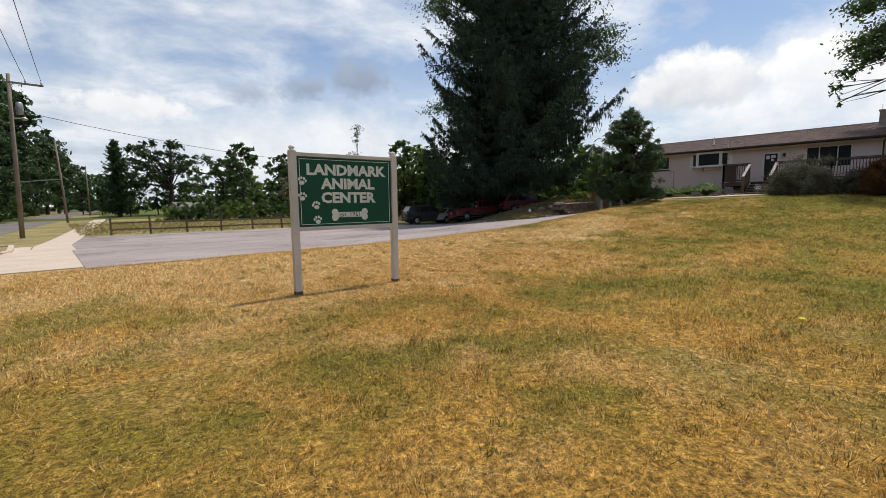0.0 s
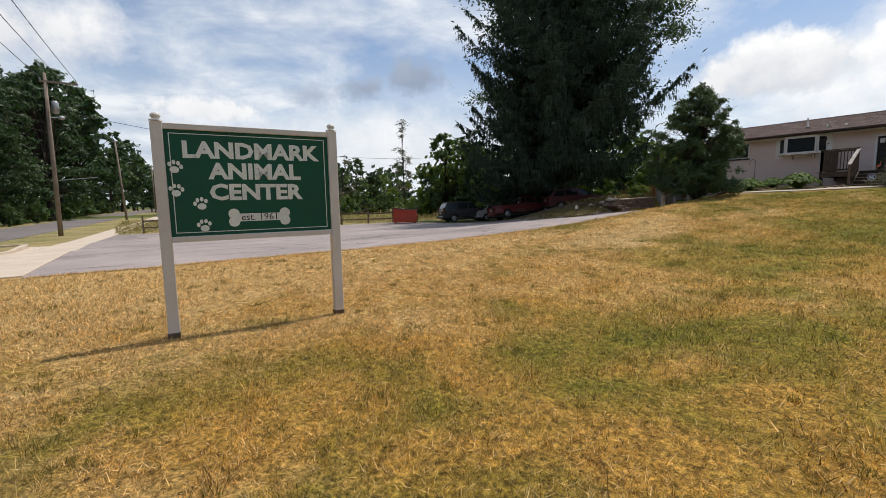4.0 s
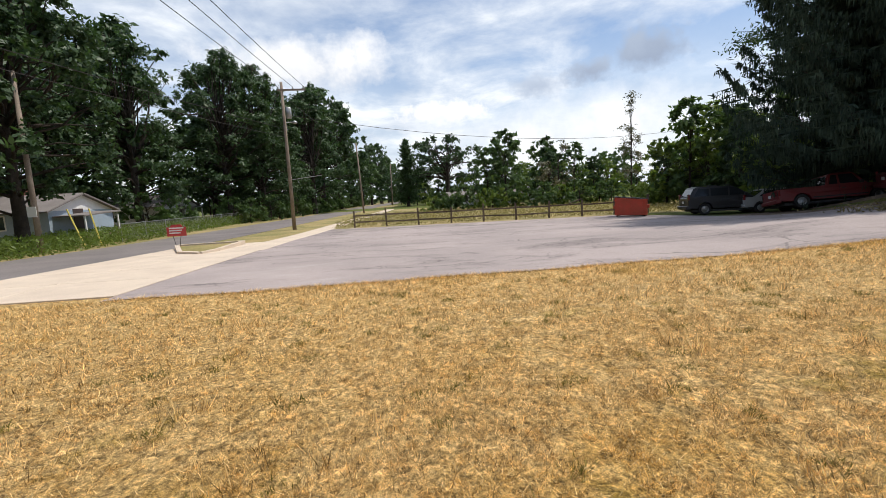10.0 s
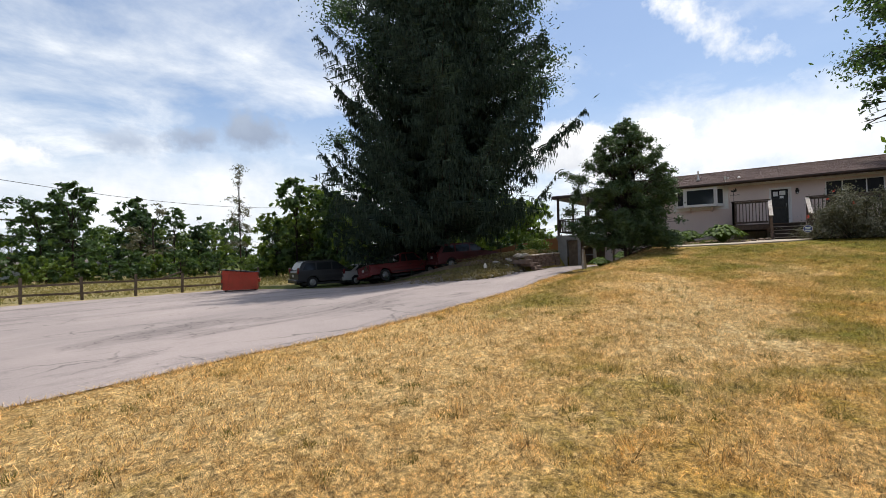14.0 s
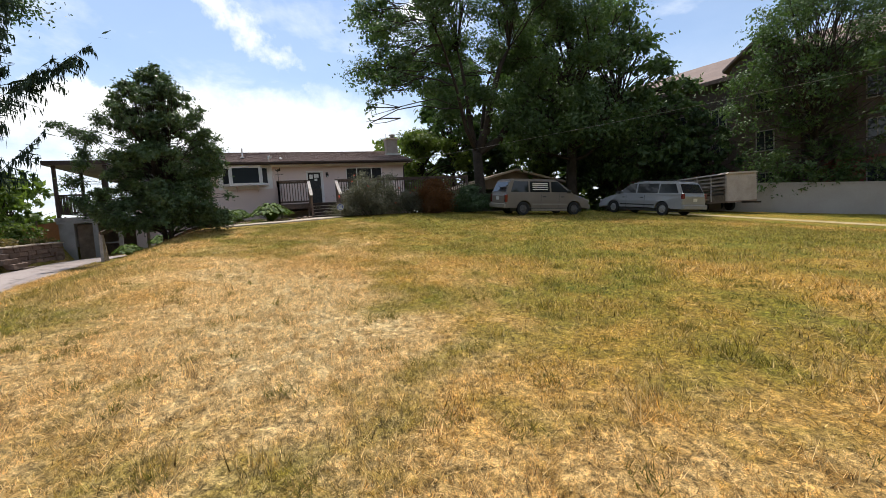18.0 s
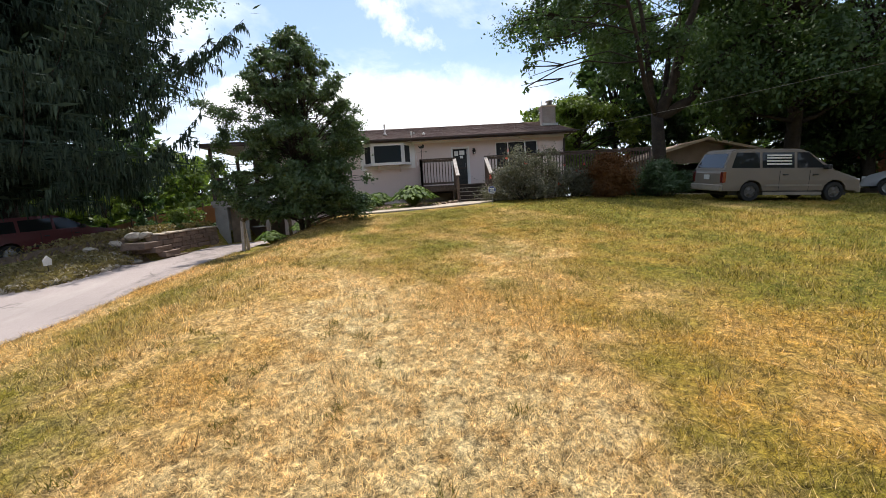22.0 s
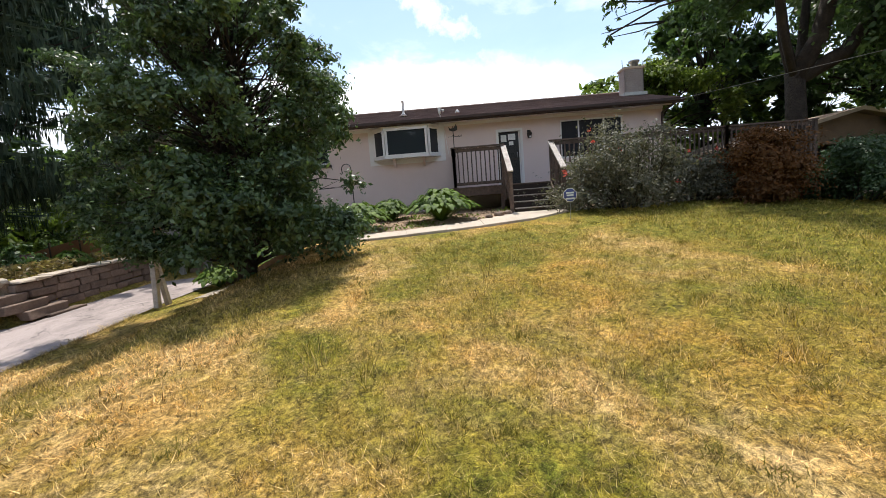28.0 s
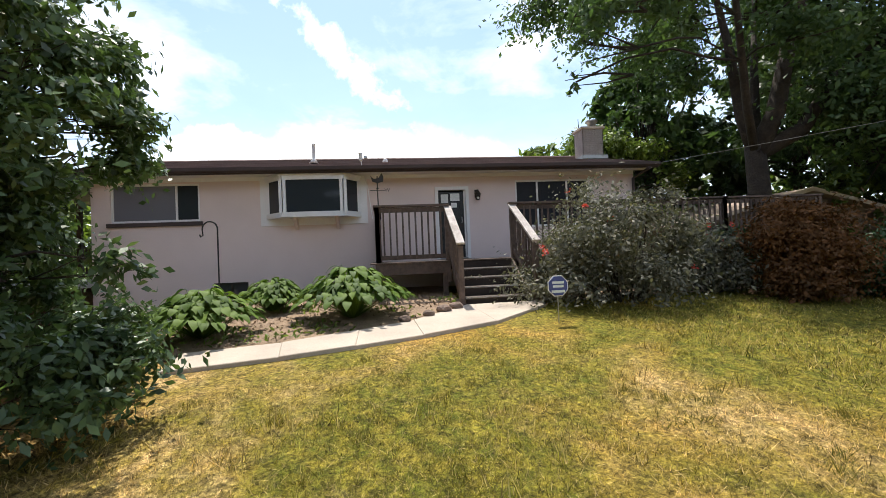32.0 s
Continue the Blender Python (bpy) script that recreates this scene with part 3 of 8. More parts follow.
def beam(bm, p, q, w, h, up=(0, 0, 1)):
    """A straight bar of section w x h from p to q."""
    p, q, up = Vector(p), Vector(q), Vector(up)
    d = (q - p).normalized()
    s = d.cross(up)
    if s.length < 1e-4:
        s = d.cross(Vector((1, 0, 0)))
    s.normalize()
    u = s.cross(d).normalized()
    vs = [bm.verts.new(e + s * a * w / 2 + u * b * h / 2) for e in (p, q) for a, b in ((-1, -1), (1, -1), (1, 1), (-1, 1))]
    for f in ((3, 2, 1, 0), (4, 5, 6, 7), (0, 1, 5, 4), (1, 2, 6, 5), (2, 3, 7, 6), (3, 0, 4, 7)):
        bm.faces.new([vs[i] for i in f])
    return bm


def tube(bm, pts, radii, n=8, caps=True):
    """A round limb along points, with a radius at each."""
    pts = [Vector(p) for p in pts]
    rings = []
    side = None
    for i, p in enumerate(pts):
        d = (pts[min(i + 1, len(pts) - 1)] - pts[max(i - 1, 0)]).normalized()
        if side is None:
            side = d.orthogonal().normalized()
        side = (side - d * side.dot(d))
        side = side.normalized() if side.length > 1e-5 else d.orthogonal().normalized()
        o = d.cross(side)
        r = radii[i] if isinstance(radii, (list, tuple)) else radii
        rings.append([bm.verts.new(p + (side * math.cos(a) + o * math.sin(a)) * r) for a in (2 * math.pi * k / n for k in range(n))])
    for a, b in zip(rings, rings[1:]):
        for k in range(n):
            bm.faces.new((a[k], a[(k + 1) % n], b[(k + 1) % n], b[k]))
    if caps:
        bm.faces.new(rings[0][::-1])
        bm.faces.new(rings[-1])
    return bm


def prism(bm, outline, axis_from, axis_to, axis="y"):
    """An outline in the plane across an axis, drawn out along it."""
    def at(u, v, w):
        return {"y": (u, w, v), "x": (w, u, v), "z": (u, v, w)}[axis]
    a = [bm.verts.new(at(u, v, axis_from)) for u, v in outline]
    b = [bm.verts.new(at(u, v, axis_to)) for u, v in outline]
    bm.faces.new(a)
    bm.faces.new(b[::-1])
    for i in range(len(a)):
        j = (i + 1) % len(a)
        bm.faces.new((a[i], b[i], b[j], a[j]))
    bmesh.ops.recalc_face_normals(bm, faces=bm.faces)
    return bm


def lathe(bm, profile, n=16, centre=(0, 0, 0)):
    rings = [[bm.verts.new((centre[0] + r * math.cos(2 * math.pi * k / n), centre[1] + r * math.sin(2 * math.pi * k / n), centre[2] + z)) for k in range(n)] for r, z in profile]
    for a, b in zip(rings, rings[1:]):
        for k in range(n):
            bm.faces.new((a[k], a[(k + 1) % n], b[(k + 1) % n], b[k]))
    bm.faces.new(rings[0][::-1])
    bm.faces.new(rings[-1])
    return bm


def words(text, size, depth, material, name="lettering", shear=0.0, bold=0.0):
    """Lettering as a mesh, centred, standing in the x-z plane and facing -y."""
    cu = bpy.data.curves.new(name, "FONT")
    cu.body, cu.size, cu.extrude, cu.align_x, cu.align_y, cu.shear, cu.offset = text, size, depth, "CENTER", "CENTER", shear, bold
    cu.resolution_u = 2
    tmp = bpy.data.objects.new(name, cu)
    scene.collection.objects.link(tmp)
    me = bpy.data.meshes.new_from_object(tmp.evaluated_get(bpy.context.evaluated_depsgraph_get()))
    bpy.data.objects.remove(tmp)
    bpy.data.curves.remove(cu)
    me.transform(Matrix.Rotation(math.pi / 2, 4, "X"))
    me.materials.clear()
    me.materials.append(material)
    return me



def islands(me):
    """Split a mesh into its loose pieces, one mesh a letter."""
    bm = bmesh.new()
    bm.from_mesh(me)
    left, out = set(bm.verts), []
    while left:
        seed = left.pop()
        piece, todo = {seed}, [seed]
        while todo:
            v = todo.pop()
            for e in v.link_edges:
                w = e.other_vert(v)
                if w in left:
                    left.discard(w)
                    piece.add(w)
                    todo.append(w)
        order = sorted(piece, key=lambda v: v.index)
        index = {v: i for i, v in enumerate(order)}
        one = bpy.data.meshes.new("letter")
        one.from_pydata([v.co[:] for v in order], [], [[index[v] for v in f.verts] for f in bm.faces if f.verts[0] in piece])
        one.materials.append(me.materials[0])
        out.append(one)
    bm.free()
    return sorted(out, key=lambda m: m.vertices[0].co.x)


# ---- the lie of the land ----
def soft(u, w):
    return w * np.log1p(np.exp(np.clip(u / w, -40, 40)))


def step(a, b, x):
    u = np.clip((x - a) / (b - a), 0, 1)
    return u * u * (3 - 2 * u)


def lot_z(x, y):
    climb = 0.045 * (soft(x - 11, 2.0) - soft(x - 31, 2.0))
    return climb * (1 - 0.9 * step(16, 28, y)) - 0.026 * (soft(y - 15, 2.0) - soft(y - 34, 2.0)) - 0.02


def lawn_z(x, y):
    fall = 0.055 * (soft(1.5 - y, 2.0) - soft(-21.0 - y, 2.0)) * step(4, 20, x)
    return 0.0905 * (soft(x - 10.9, 2.2) - soft(x - 33, 1.0)) - 0.03 * step(2, -6, x) - fall


def ground_z(x, y):
    w = step(12.2, 15.0, y)
    z = lawn_z(x, y) * (1 - w) + lot_z(x, y) * w
    bank = step(24.2, 27.6, x) * (step(18.0, 20.2, y) * (1 - step(28.0, 28.4, x)) + step(18.28, 18.5, y) * step(28.0, 28.4, x))
    terrace = (0.42 + 0.50 * step(27.6, 28.4, x)) * bank * (1 - step(22, 31, y)) * (1 - 0.12 * step(28, 33, x))
    far = step(60, 140, np.hypot(x - 10, y - 10))
    return (z + terrace) * (1 - far) + far * -0.4


def gz(x, y):
    return float(ground_z(x, y))


def wobble(x, y, s=1.0, k=0.0):
    return noise.noise(Vector((x * s, y * s, k)))


def sheet(name, us, vs, place, material, lift=0.0):
    """A sheet of quads over a grid of (u, v), draped on the land."""
    verts, faces = [], []
    for u in us:
        for v in vs:
            x, y = place(u, v)
            verts.append((x, y, gz(x, y) + lift))
    n = len(vs)
    for i in range(len(us) - 1):
        for j in range(n - 1):
            faces.append((i * n + j, (i + 1) * n + j, (i + 1) * n + j + 1, i * n + j + 1))
    me = mesh_of(name, verts, faces, material, smooth=True)
    if me.polygons[0].normal.z < 0:
        me.flip_normals()
    return me

# ---- ground, road, paving ----
def spaced(fine0, fine1, stepsize, far0, far1):
    mid = list(np.arange(fine0, fine1 + 1e-6, stepsize))
    lo, hi, a, b = [], [], fine0, fine1
    d = stepsize
    while a > far0:
        d *= 1.5
        a -= d
        lo.append(a)
    d = stepsize
    while b < far1:
        d *= 1.5
        b += d
        hi.append(b)
    return lo[::-1] + mid + hi


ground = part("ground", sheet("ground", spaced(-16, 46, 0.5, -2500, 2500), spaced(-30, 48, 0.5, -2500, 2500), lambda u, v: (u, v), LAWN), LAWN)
tagged(ground, "sun-dried lawn of straw and green patches on sloping ground", "lawn", kind="structure")


def edge_y(x):
    """The ragged line where the lawn meets the paving."""
    return 15.55 - 0.55 * float(step(8, 16, x)) + 0.5 * float(step(19, 27, x)) + 0.16 * wobble(x, 0, 0.5) + 0.07 * wobble(x, 3, 2.1)


def fence_y(x):
    return 40.6 - 0.145 * (x - 3.0)


def lot_north(x):
    if x < 24:
        return fence_y(x) - 0.7 + 0.3 * wobble(x, 7, 0.6)
    return max(18.1, fence_y(24) - 0.7 - (x - 24) * 2.1) if x > 31 else fence_y(24) + 1.0 - (x - 24) * 0.9


def lot_far(x):
    """The far edge of the paving: the fence, then the parked row, then the rock bank and the stone wall."""
    if x < 23.0:
        return lot_north(x)
    return max(18.22, lot_north(23.0) - (x - 23.0) * 4.6) if x < 28 else 18.22


lot = part("pavement", sheet("pavement", list(np.arange(0.3, 32.0, 0.4)), [i / 40 for i in range(41)],
                             lambda u, v: (u, edge_y(u) * (1 - v ** 1.4) + lot_far(u) * v ** 1.4), ASPHALT, 0.018), ASPHALT)
tagged(lot, "bleached cracked asphalt car park and drive", "car park", kind="structure")

def bend(y):
    """North of the entrance the street swings slightly east."""
    return 0.105 * max(0.0, y - 31.5)


road = part("road", sheet("road", list(np.linspace(-11.4, -5.15, 8)), spaced(-20, 60, 1.0, -300, 320), lambda u, v: (u + bend(v), v), ROAD, 0.02), ROAD)
tagged(road, "grey two-lane asphalt road past the property", "road", kind="structure")

# rough field beyond the rail fence and verge beyond the road
field = part("ground_field", sheet("ground_field", list(np.linspace(1.2, 60, 60)), [i / 30 for i in range(31)],
                                   lambda u, v: (u + (60 - u) / 58.8 * bend(31.5 + 60 * v), (max(lot_north(u), 33.0) if u < 30 else 36.0) * (1 - v) + 95 * v), FIELD, 0.012), FIELD)
tagged(field, "rough field of dry weeds and grass", "field", kind="structure")
verge = part("ground_verge", sheet("ground_verge", list(np.linspace(-45, -11.4, 24)), spaced(-20, 70, 2.0, -120, 200), lambda u, v: (u + bend(v), v), FIELD, 0.012), FIELD)
tagged(verge, "weedy green verge and yards across the road", "verge", kind="structure")
strip = part("ground_strip", sheet("ground_strip", list(np.linspace(-5.1, -1.15, 8)), list(np.arange(31.5, 120, 1.0)), lambda u, v: (u + bend(v), v), FIELD, 0.014), FIELD)
tagged(strip, "strip of dry grass between pavement and road", "verge", kind="structure")


def slab(name, corners, lift, thick, parent, material, label=""):
    """A paving slab on the slope, with its own edges."""
    bm = B()
    top = [bm.verts.new((x, y, gz(x, y) + lift)) for x, y in corners]
    low = [bm.verts.new((x, y, gz(x, y) + lift - thick)) for x, y in corners]
    bm.faces.new(top)
    bm.faces.new(low[::-1])
    for i in range(len(top)):
        j = (i + 1) % len(top)
        bm.faces.new((top[j], top[i], low[i], low[j]))
    bmesh.ops.recalc_face_normals(bm, faces=bm.faces)
    edges = [e for e in bm.edges if abs(e.verts[0].co.z - e.verts[1].co.z) < thick * 0.6]
    bmesh.ops.bevel(bm, geom=edges, offset=0.008, segments=1, affect="EDGES")
    return part(name, bm, material, parent, label)


# street pavement: apron of large slabs at the entrance, then a narrow walk going north
walkway = thing("pavement_street", "pale concrete pavement and entrance apron along the road", "pavement", kind="structure")
for y0 in np.arange(16.0, 25.6, 2.4):
    for x0, x1 in ((-5.12, -2.42), (-2.38, 0.28)):
        slab("slab", ((x0, y0), (x1, y0), (x1, y0 + 2.37), (x0, y0 + 2.37)), 0.034, 0.2, walkway, CONCRETE)
for y0 in np.arange(25.6, 31.5, 1.5):
    slab("slab", ((-1.12, y0), (0.42, y0), (0.46, y0 + 1.47), (-1.08, y0 + 1.47)), 0.034, 0.2, walkway, CONCRETE)
for y0 in np.arange(31.6, 92, 1.5):
    b0, b1 = bend(y0), bend(y0 + 1.47)
    slab("slab", ((-1.10 + b0, y0), (0.42 + b0, y0), (0.42 + b1, y0 + 1.47), (-1.10 + b1, y0 + 1.47)), 0.034, 0.2, walkway, CONCRETE)
for y0 in np.arange(-14.0, 15.9, 1.5):
    slab("slab", ((-3.9, y0), (-2.42, y0), (-2.42, y0 + 1.47), (-3.9, y0 + 1.47)), 0.03, 0.2, walkway, CONCRETE)
slab("slab", ((-5.12, 28.2), (-1.14, 25.62), (-1.14, 31.4), (-5.12, 31.4)), 0.030, 0.2, walkway, CONCRETE)

# kerbed grass island between road and walk
island = thing("traffic_island", "small grass island with a pale concrete kerb", "island", (-3.0, 28.2, gz(-3.0, 28.2)))
ring = [(-4.95, 30.0), (-3.2, 26.4), (-2.0, 25.5), (-1.75, 26.6), (-1.85, 30.3)]
bm = B()
for (x0, y0), (x1, y1) in zip(ring, ring[1:] + ring[:1]):
    beam(bm, (x0 + 3.0, y0 - 28.2, 0.06), (x1 + 3.0, y1 - 28.2, 0.06), 0.2, 0.24)
part("kerb", bm, CONCRETE, island)
bm = B()
bm.faces.new([bm.verts.new((x + 3.0, y - 28.2, 0.10)) for x, y in ring])
bm.normal_update()
if bm.faces[:][0].normal.z < 0:
    bmesh.ops.reverse_faces(bm, faces=bm.faces[:])
part("turf", bm, FIELD, island)

# ---- the house ----
W = 36.15                       # front wall, facing -x
Y0, Y1 = 1.95, 16.4             # its two ends
EAVE_X, EAVE_Z, RIDGE_X, RIDGE_Z = 35.55, 5.24, 40.5, 6.52


def pierced_wall(bm, y0, y1, z0, z1, x0, x1, holes):
    """A wall across y, with rectangular openings right through it."""
    ys = sorted({y0, y1, *[h for o in holes for h in o[:2]]})
    zs = sorted({z0, z1, *[h for o in holes for h in o[2:]]})
    for a, b in zip(ys, ys[1:]):
        for c, d in zip(zs, zs[1:]):
            my, mz = (a + b) / 2, (c + d) / 2
            if not any(o[0] < my < o[1] and o[2] < mz < o[3] for o in holes):
                box(bm, x0, x1, a, b, c, d)
    bmesh.ops.remove_doubles(bm, verts=bm.verts, dist=0.0005)
    return bm


house = thing("house", "low pink stucco bungalow with a brown shingle roof", "house", (W, (Y0 + Y1) / 2, 1.9))
HB = Vector((W, (Y0 + Y1) / 2, 1.9))


def hpart(name, bm, material, parent=None, label="", smooth=False):
    """A part of the house, given in world metres."""
    bmesh.ops.translate(bm, verts=bm.verts, vec=-HB)
    return part(name, bm, material, parent or house, label, smooth)


HOLES = [(13.85, 15.95, 3.98, 4.95), (9.95, 12.0, 3.98, 4.98), (6.92, 7.72, 2.74, 4.65), (3.33, 5.51, 3.55, 4.87), (12.73, 13.58, 2.0, 2.37)]
hpart("wall_front", pierced_wall(B(), Y0, Y1, 0.6, 5.10, W, W + 0.22, HOLES), STUCCO)
hpart("wall_south", box(B(), W + 0.22, 44.8, Y0, Y0 + 0.22, 0.6, 5.10), STUCCO)
hpart("wall_north", box(B(), W + 0.22, 44.8, Y1 - 0.22, Y1, 0.6, 5.10), STUCCO)
hpart("wall_back", box(B(), 44.8, 45.0, Y0, Y1, 0.6, 5.10), STUCCO)
hpart("floor", box(B(), W + 0.22, 44.8, Y0 + 0.22, Y1 - 0.22, 2.5, 2.7), DECK)
for yy in (Y0, Y1 - 0.22):
    hpart("gable", prism(B(), [(W, 5.10), (44.95, 5.10), (RIDGE_X, 6.42)], yy, yy + 0.22, "y"), STUCCO)
# roof: two slopes of overlapping shingle courses on a deck
bm = B()
prism(bm, [(EAVE_X + 0.02, EAVE_Z - 0.05), (RIDGE_X, RIDGE_Z - 0.05), (45.4, EAVE_Z - 0.05), (45.4, EAVE_Z - 0.17), (RIDGE_X, RIDGE_Z - 0.19), (EAVE_X + 0.02, EAVE_Z - 0.17)], Y0 - 0.38, Y1 + 0.38, "y")
roof = hpart("roof", bm, FASCIA)
slope = (RIDGE_Z - EAVE_Z) / (RIDGE_X - EAVE_X)
bm = B()
rng = random.Random(4)
x = EAVE_X - 0.03
row = 0
while x < RIDGE_X - 0.02:
    y = Y0 - 0.42 - rng.random() * 0.5
    while y < Y1 + 0.42:
        w = 0.33 * rng.uniform(0.7, 1.3)
        a, b = max(y, Y0 - 0.42), min(y + w - 0.008, Y1 + 0.42)
        if b - a > 0.02:
            z = EAVE_Z - 0.045 + (x - EAVE_X) * slope
            lift = 0.018 + rng.random() * 0.006
            vs = [bm.verts.new(c) for c in ((x, a, z + lift), (x, b, z + lift), (x + 0.22, b, z + 0.22 * slope + 0.004), (x + 0.22, a, z + 0.22 * slope + 0.004), (x, a, z), (x, b, z))]
            bm.faces.new((vs[0], vs[3], vs[2], vs[1]))
            bm.faces.new((vs[0], vs[1], vs[5], vs[4]))
        y += w
    x += 0.16
bmesh.ops.recalc_face_normals(bm, faces=bm.faces)
o = hpart("shingles", bm, SHINGLE, roof)
tagged(o, kind="stuff")
ob = part("ridge_cap", tube(B(), [(RIDGE_X - HB.x, Y0 - 0.42 - HB.y, RIDGE_Z - 0.03 - HB.z), (RIDGE_X - HB.x, Y1 + 0.42 - HB.y, RIDGE_Z - 0.03 - HB.z)], 0.055, 6), SHINGLE, roof)
hpart("fascia", box(B(), EAVE_X - 0.03, EAVE_X + 0.01, Y0 - 0.40, Y1 + 0.40, EAVE_Z - 0.20, EAVE_Z - 0.035), FASCIA, roof, "dark brown fascia board")
# gutter with a rolled lip
bm = B()
prism(bm, [(EAVE_X - 0.15, EAVE_Z - 0.05), (EAVE_X - 0.14, EAVE_Z - 0.13), (EAVE_X - 0.09, EAVE_Z - 0.17), (EAVE_X - 0.034, EAVE_Z - 0.17), (EAVE_X - 0.034, EAVE_Z - 0.155), (EAVE_X - 0.085, EAVE_Z - 0.155), (EAVE_X - 0.125, EAVE_Z - 0.125), (EAVE_X - 0.135, EAVE_Z - 0.05)], Y0 - 0.41, Y1 + 0.41, "y")
hpart("gutter", bm, FASCIA, roof)
hpart("soffit", box(B(), EAVE_X + 0.012, W - 0.004, Y0 - 0.39, Y1 + 0.39, 5.085, 5.105), WHITE_TRIM, roof)
hpart("frieze_board", box(B(), W - 0.025, W - 0.002, Y0, Y1, 4.985, 5.083), WHITE_TRIM, None, "pale frieze board under the eaves")
bm = B()
tube(bm, [(EAVE_X - 0.08, Y0 - 0.2, 5.13), (EAVE_X - 0.05, Y0 - 0.1, 5.02), (W - 0.05, Y0 + 0.03, 4.85), (W - 0.05, Y0 + 0.03, 2.1)], 0.04, 8)
hpart("downpipe", bm, FASCIA)
# chimney of coursed masonry with a cap and flue
CX0, CX1, CY0, CY1 = 38.25, 38.9, 1.68, 2.42
chimney = hpart("chimney", box(B(), CX0 + 0.012, CX1 - 0.012, CY0 + 0.012, CY1 - 0.012, 5.4, 6.95), MORTAR)
bm = B()
z, k = 5.5, 0
while z < 6.88:
    for a0, a1, fix, ax in ((CY0, CY1, CX0, 0), (CY0, CY1, CX1 - 0.03, 0), (CX0, CX1, CY0, 1), (CX0, CX1, CY1 - 0.03, 1)):
        s = a0 - (0.1 if k % 2 else 0.0)
        while s < a1 - 0.01:
            e = min(s + 0.195, a1)
            s0 = max(s, a0)
            if e - s0 > 0.03:
                if ax == 0:
                    box(bm, fix, fix + 0.03, s0, e, z, z + 0.062)
                else:
                    box(bm, s0, e, fix, fix + 0.03, z, z + 0.062)
            s += 0.205
    z += 0.072
    k += 1
tagged(hpart("chimney_masonry", bm, BRICK, chimney), kind="stuff")
hpart("chimney_cap", box(B(), CX0 - 0.05, CX1 + 0.05, CY0 - 0.05, CY1 + 0.05, 6.93, 7.01, 0.01), CONCRETE, chimney)
hpart("flue", lathe(B(), [(0.15, 0), (0.15, 0.2), (0.21, 0.21), (0.21, 0.27), (0.05, 0.31)], 12, (38.5, 1.95, 7.01)), METAL, chimney, "galvanised flue cap", True)
hpart("aerial", tube(B(), [(38.7, 2.32, 6.9), (38.7, 2.34, 7.4)], 0.012, 6), IRON, chimney)
hpart("flashing", box(B(), CX0 - 0.12, CX1 + 0.08, CY0 - 0.08, CY1 + 0.08, 5.90, 6.02), METAL, chimney)
bm = B()
lathe(bm, [(0.14, 0.0), (0.06, 0.1), (0.045, 0.12), (0.045, 0.55), (0.05, 0.56)], 10, (37.2, 11.13, 5.66))
hpart("roof_vent_pipe", bm, WHITE_TRIM, roof, "white plastic vent pipe", True)
hpart("roof_vent_cap", lathe(B(), [(0.08, 0), (0.06, 0.07), (0.02, 0.1)], 8, (36.3, 9.1, 5.46)), WHITE_TRIM, roof)


def framed_window(name, y0, y1, z0, z1, bars, x=W, frame_w=0.05, material=WHITE_TRIM, glass=GLASS, label="", pale=()):
    """A window in the front wall: frame, mullions and panes, each its own piece."""
    win = hpart(name, box(B(), x + 0.03, x + 0.10, y0, y1, z0, z0 + frame_w), material, None, label)
    for a, b, c, d in ((y0, y1, z1 - frame_w, z1), (y0, y0 + frame_w, z0 + frame_w, z1 - frame_w), (y1 - frame_w, y1, z0 + frame_w, z1 - frame_w)):
        hpart("window_frame", box(B(), x + 0.03, x + 0.10, a, b, c, d), material, win)
    edges = [y0 + frame_w, *bars, y1 - frame_w]
    for i, (a, b) in enumerate(zip(edges, edges[1:])):
        la, lb = a + (0.025 if i else 0), b - (0.025 if i < len(edges) - 2 else 0)
        hpart("pane", box(B(), x + 0.055, x + 0.065, la, lb, z0 + frame_w, z1 - frame_w), PALE_GLASS if i in pale else glass, win)
        if i:
            hpart("mullion", box(B(), x + 0.035, x + 0.09, a - 0.025, a + 0.025, z0 + frame_w, z1 - frame_w), material, win)
    return win


w1 = framed_window("window_sliding", 13.85, 15.95, 3.98, 4.95, [14.42], label="wide sliding window with a brown sill and a blind", pale=(1,))
hpart("sill", box(B(), W - 0.07, W + 0.03, 13.78, 16.03, 3.87, 3.97, 0.008), FASCIA, w1, "dark brown sill")
w2 = framed_window("window_picture", 3.33, 5.51, 3.55, 4.87, [3.98, 4.86], glass=DULL_GLASS, label="dark three-part picture window beside the deck")
hpart("window_clutter", box(B(), W + 0.16, W + 0.2, 5.0, 5.3, 4.28, 4.42), WHITE_TRIM, w2, "pale object on the inner sill")
hpart("window_hanging", box(B(), W + 0.14, W + 0.16, 4.30, 4.36, 3.9, 4.75), stuff_mat("faded_red_cloth", (0.30, 0.05, 0.035), (0.2, 0.03, 0.02)), w2, "red strip hanging inside the glass")
framed_window("window_basement", 12.73, 13.58, 2.0, 2.37, [13.15], frame_w=0.035, material=IRON, label="small basement window with a dark frame")
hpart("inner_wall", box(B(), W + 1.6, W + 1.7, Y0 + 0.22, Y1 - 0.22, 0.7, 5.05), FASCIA)

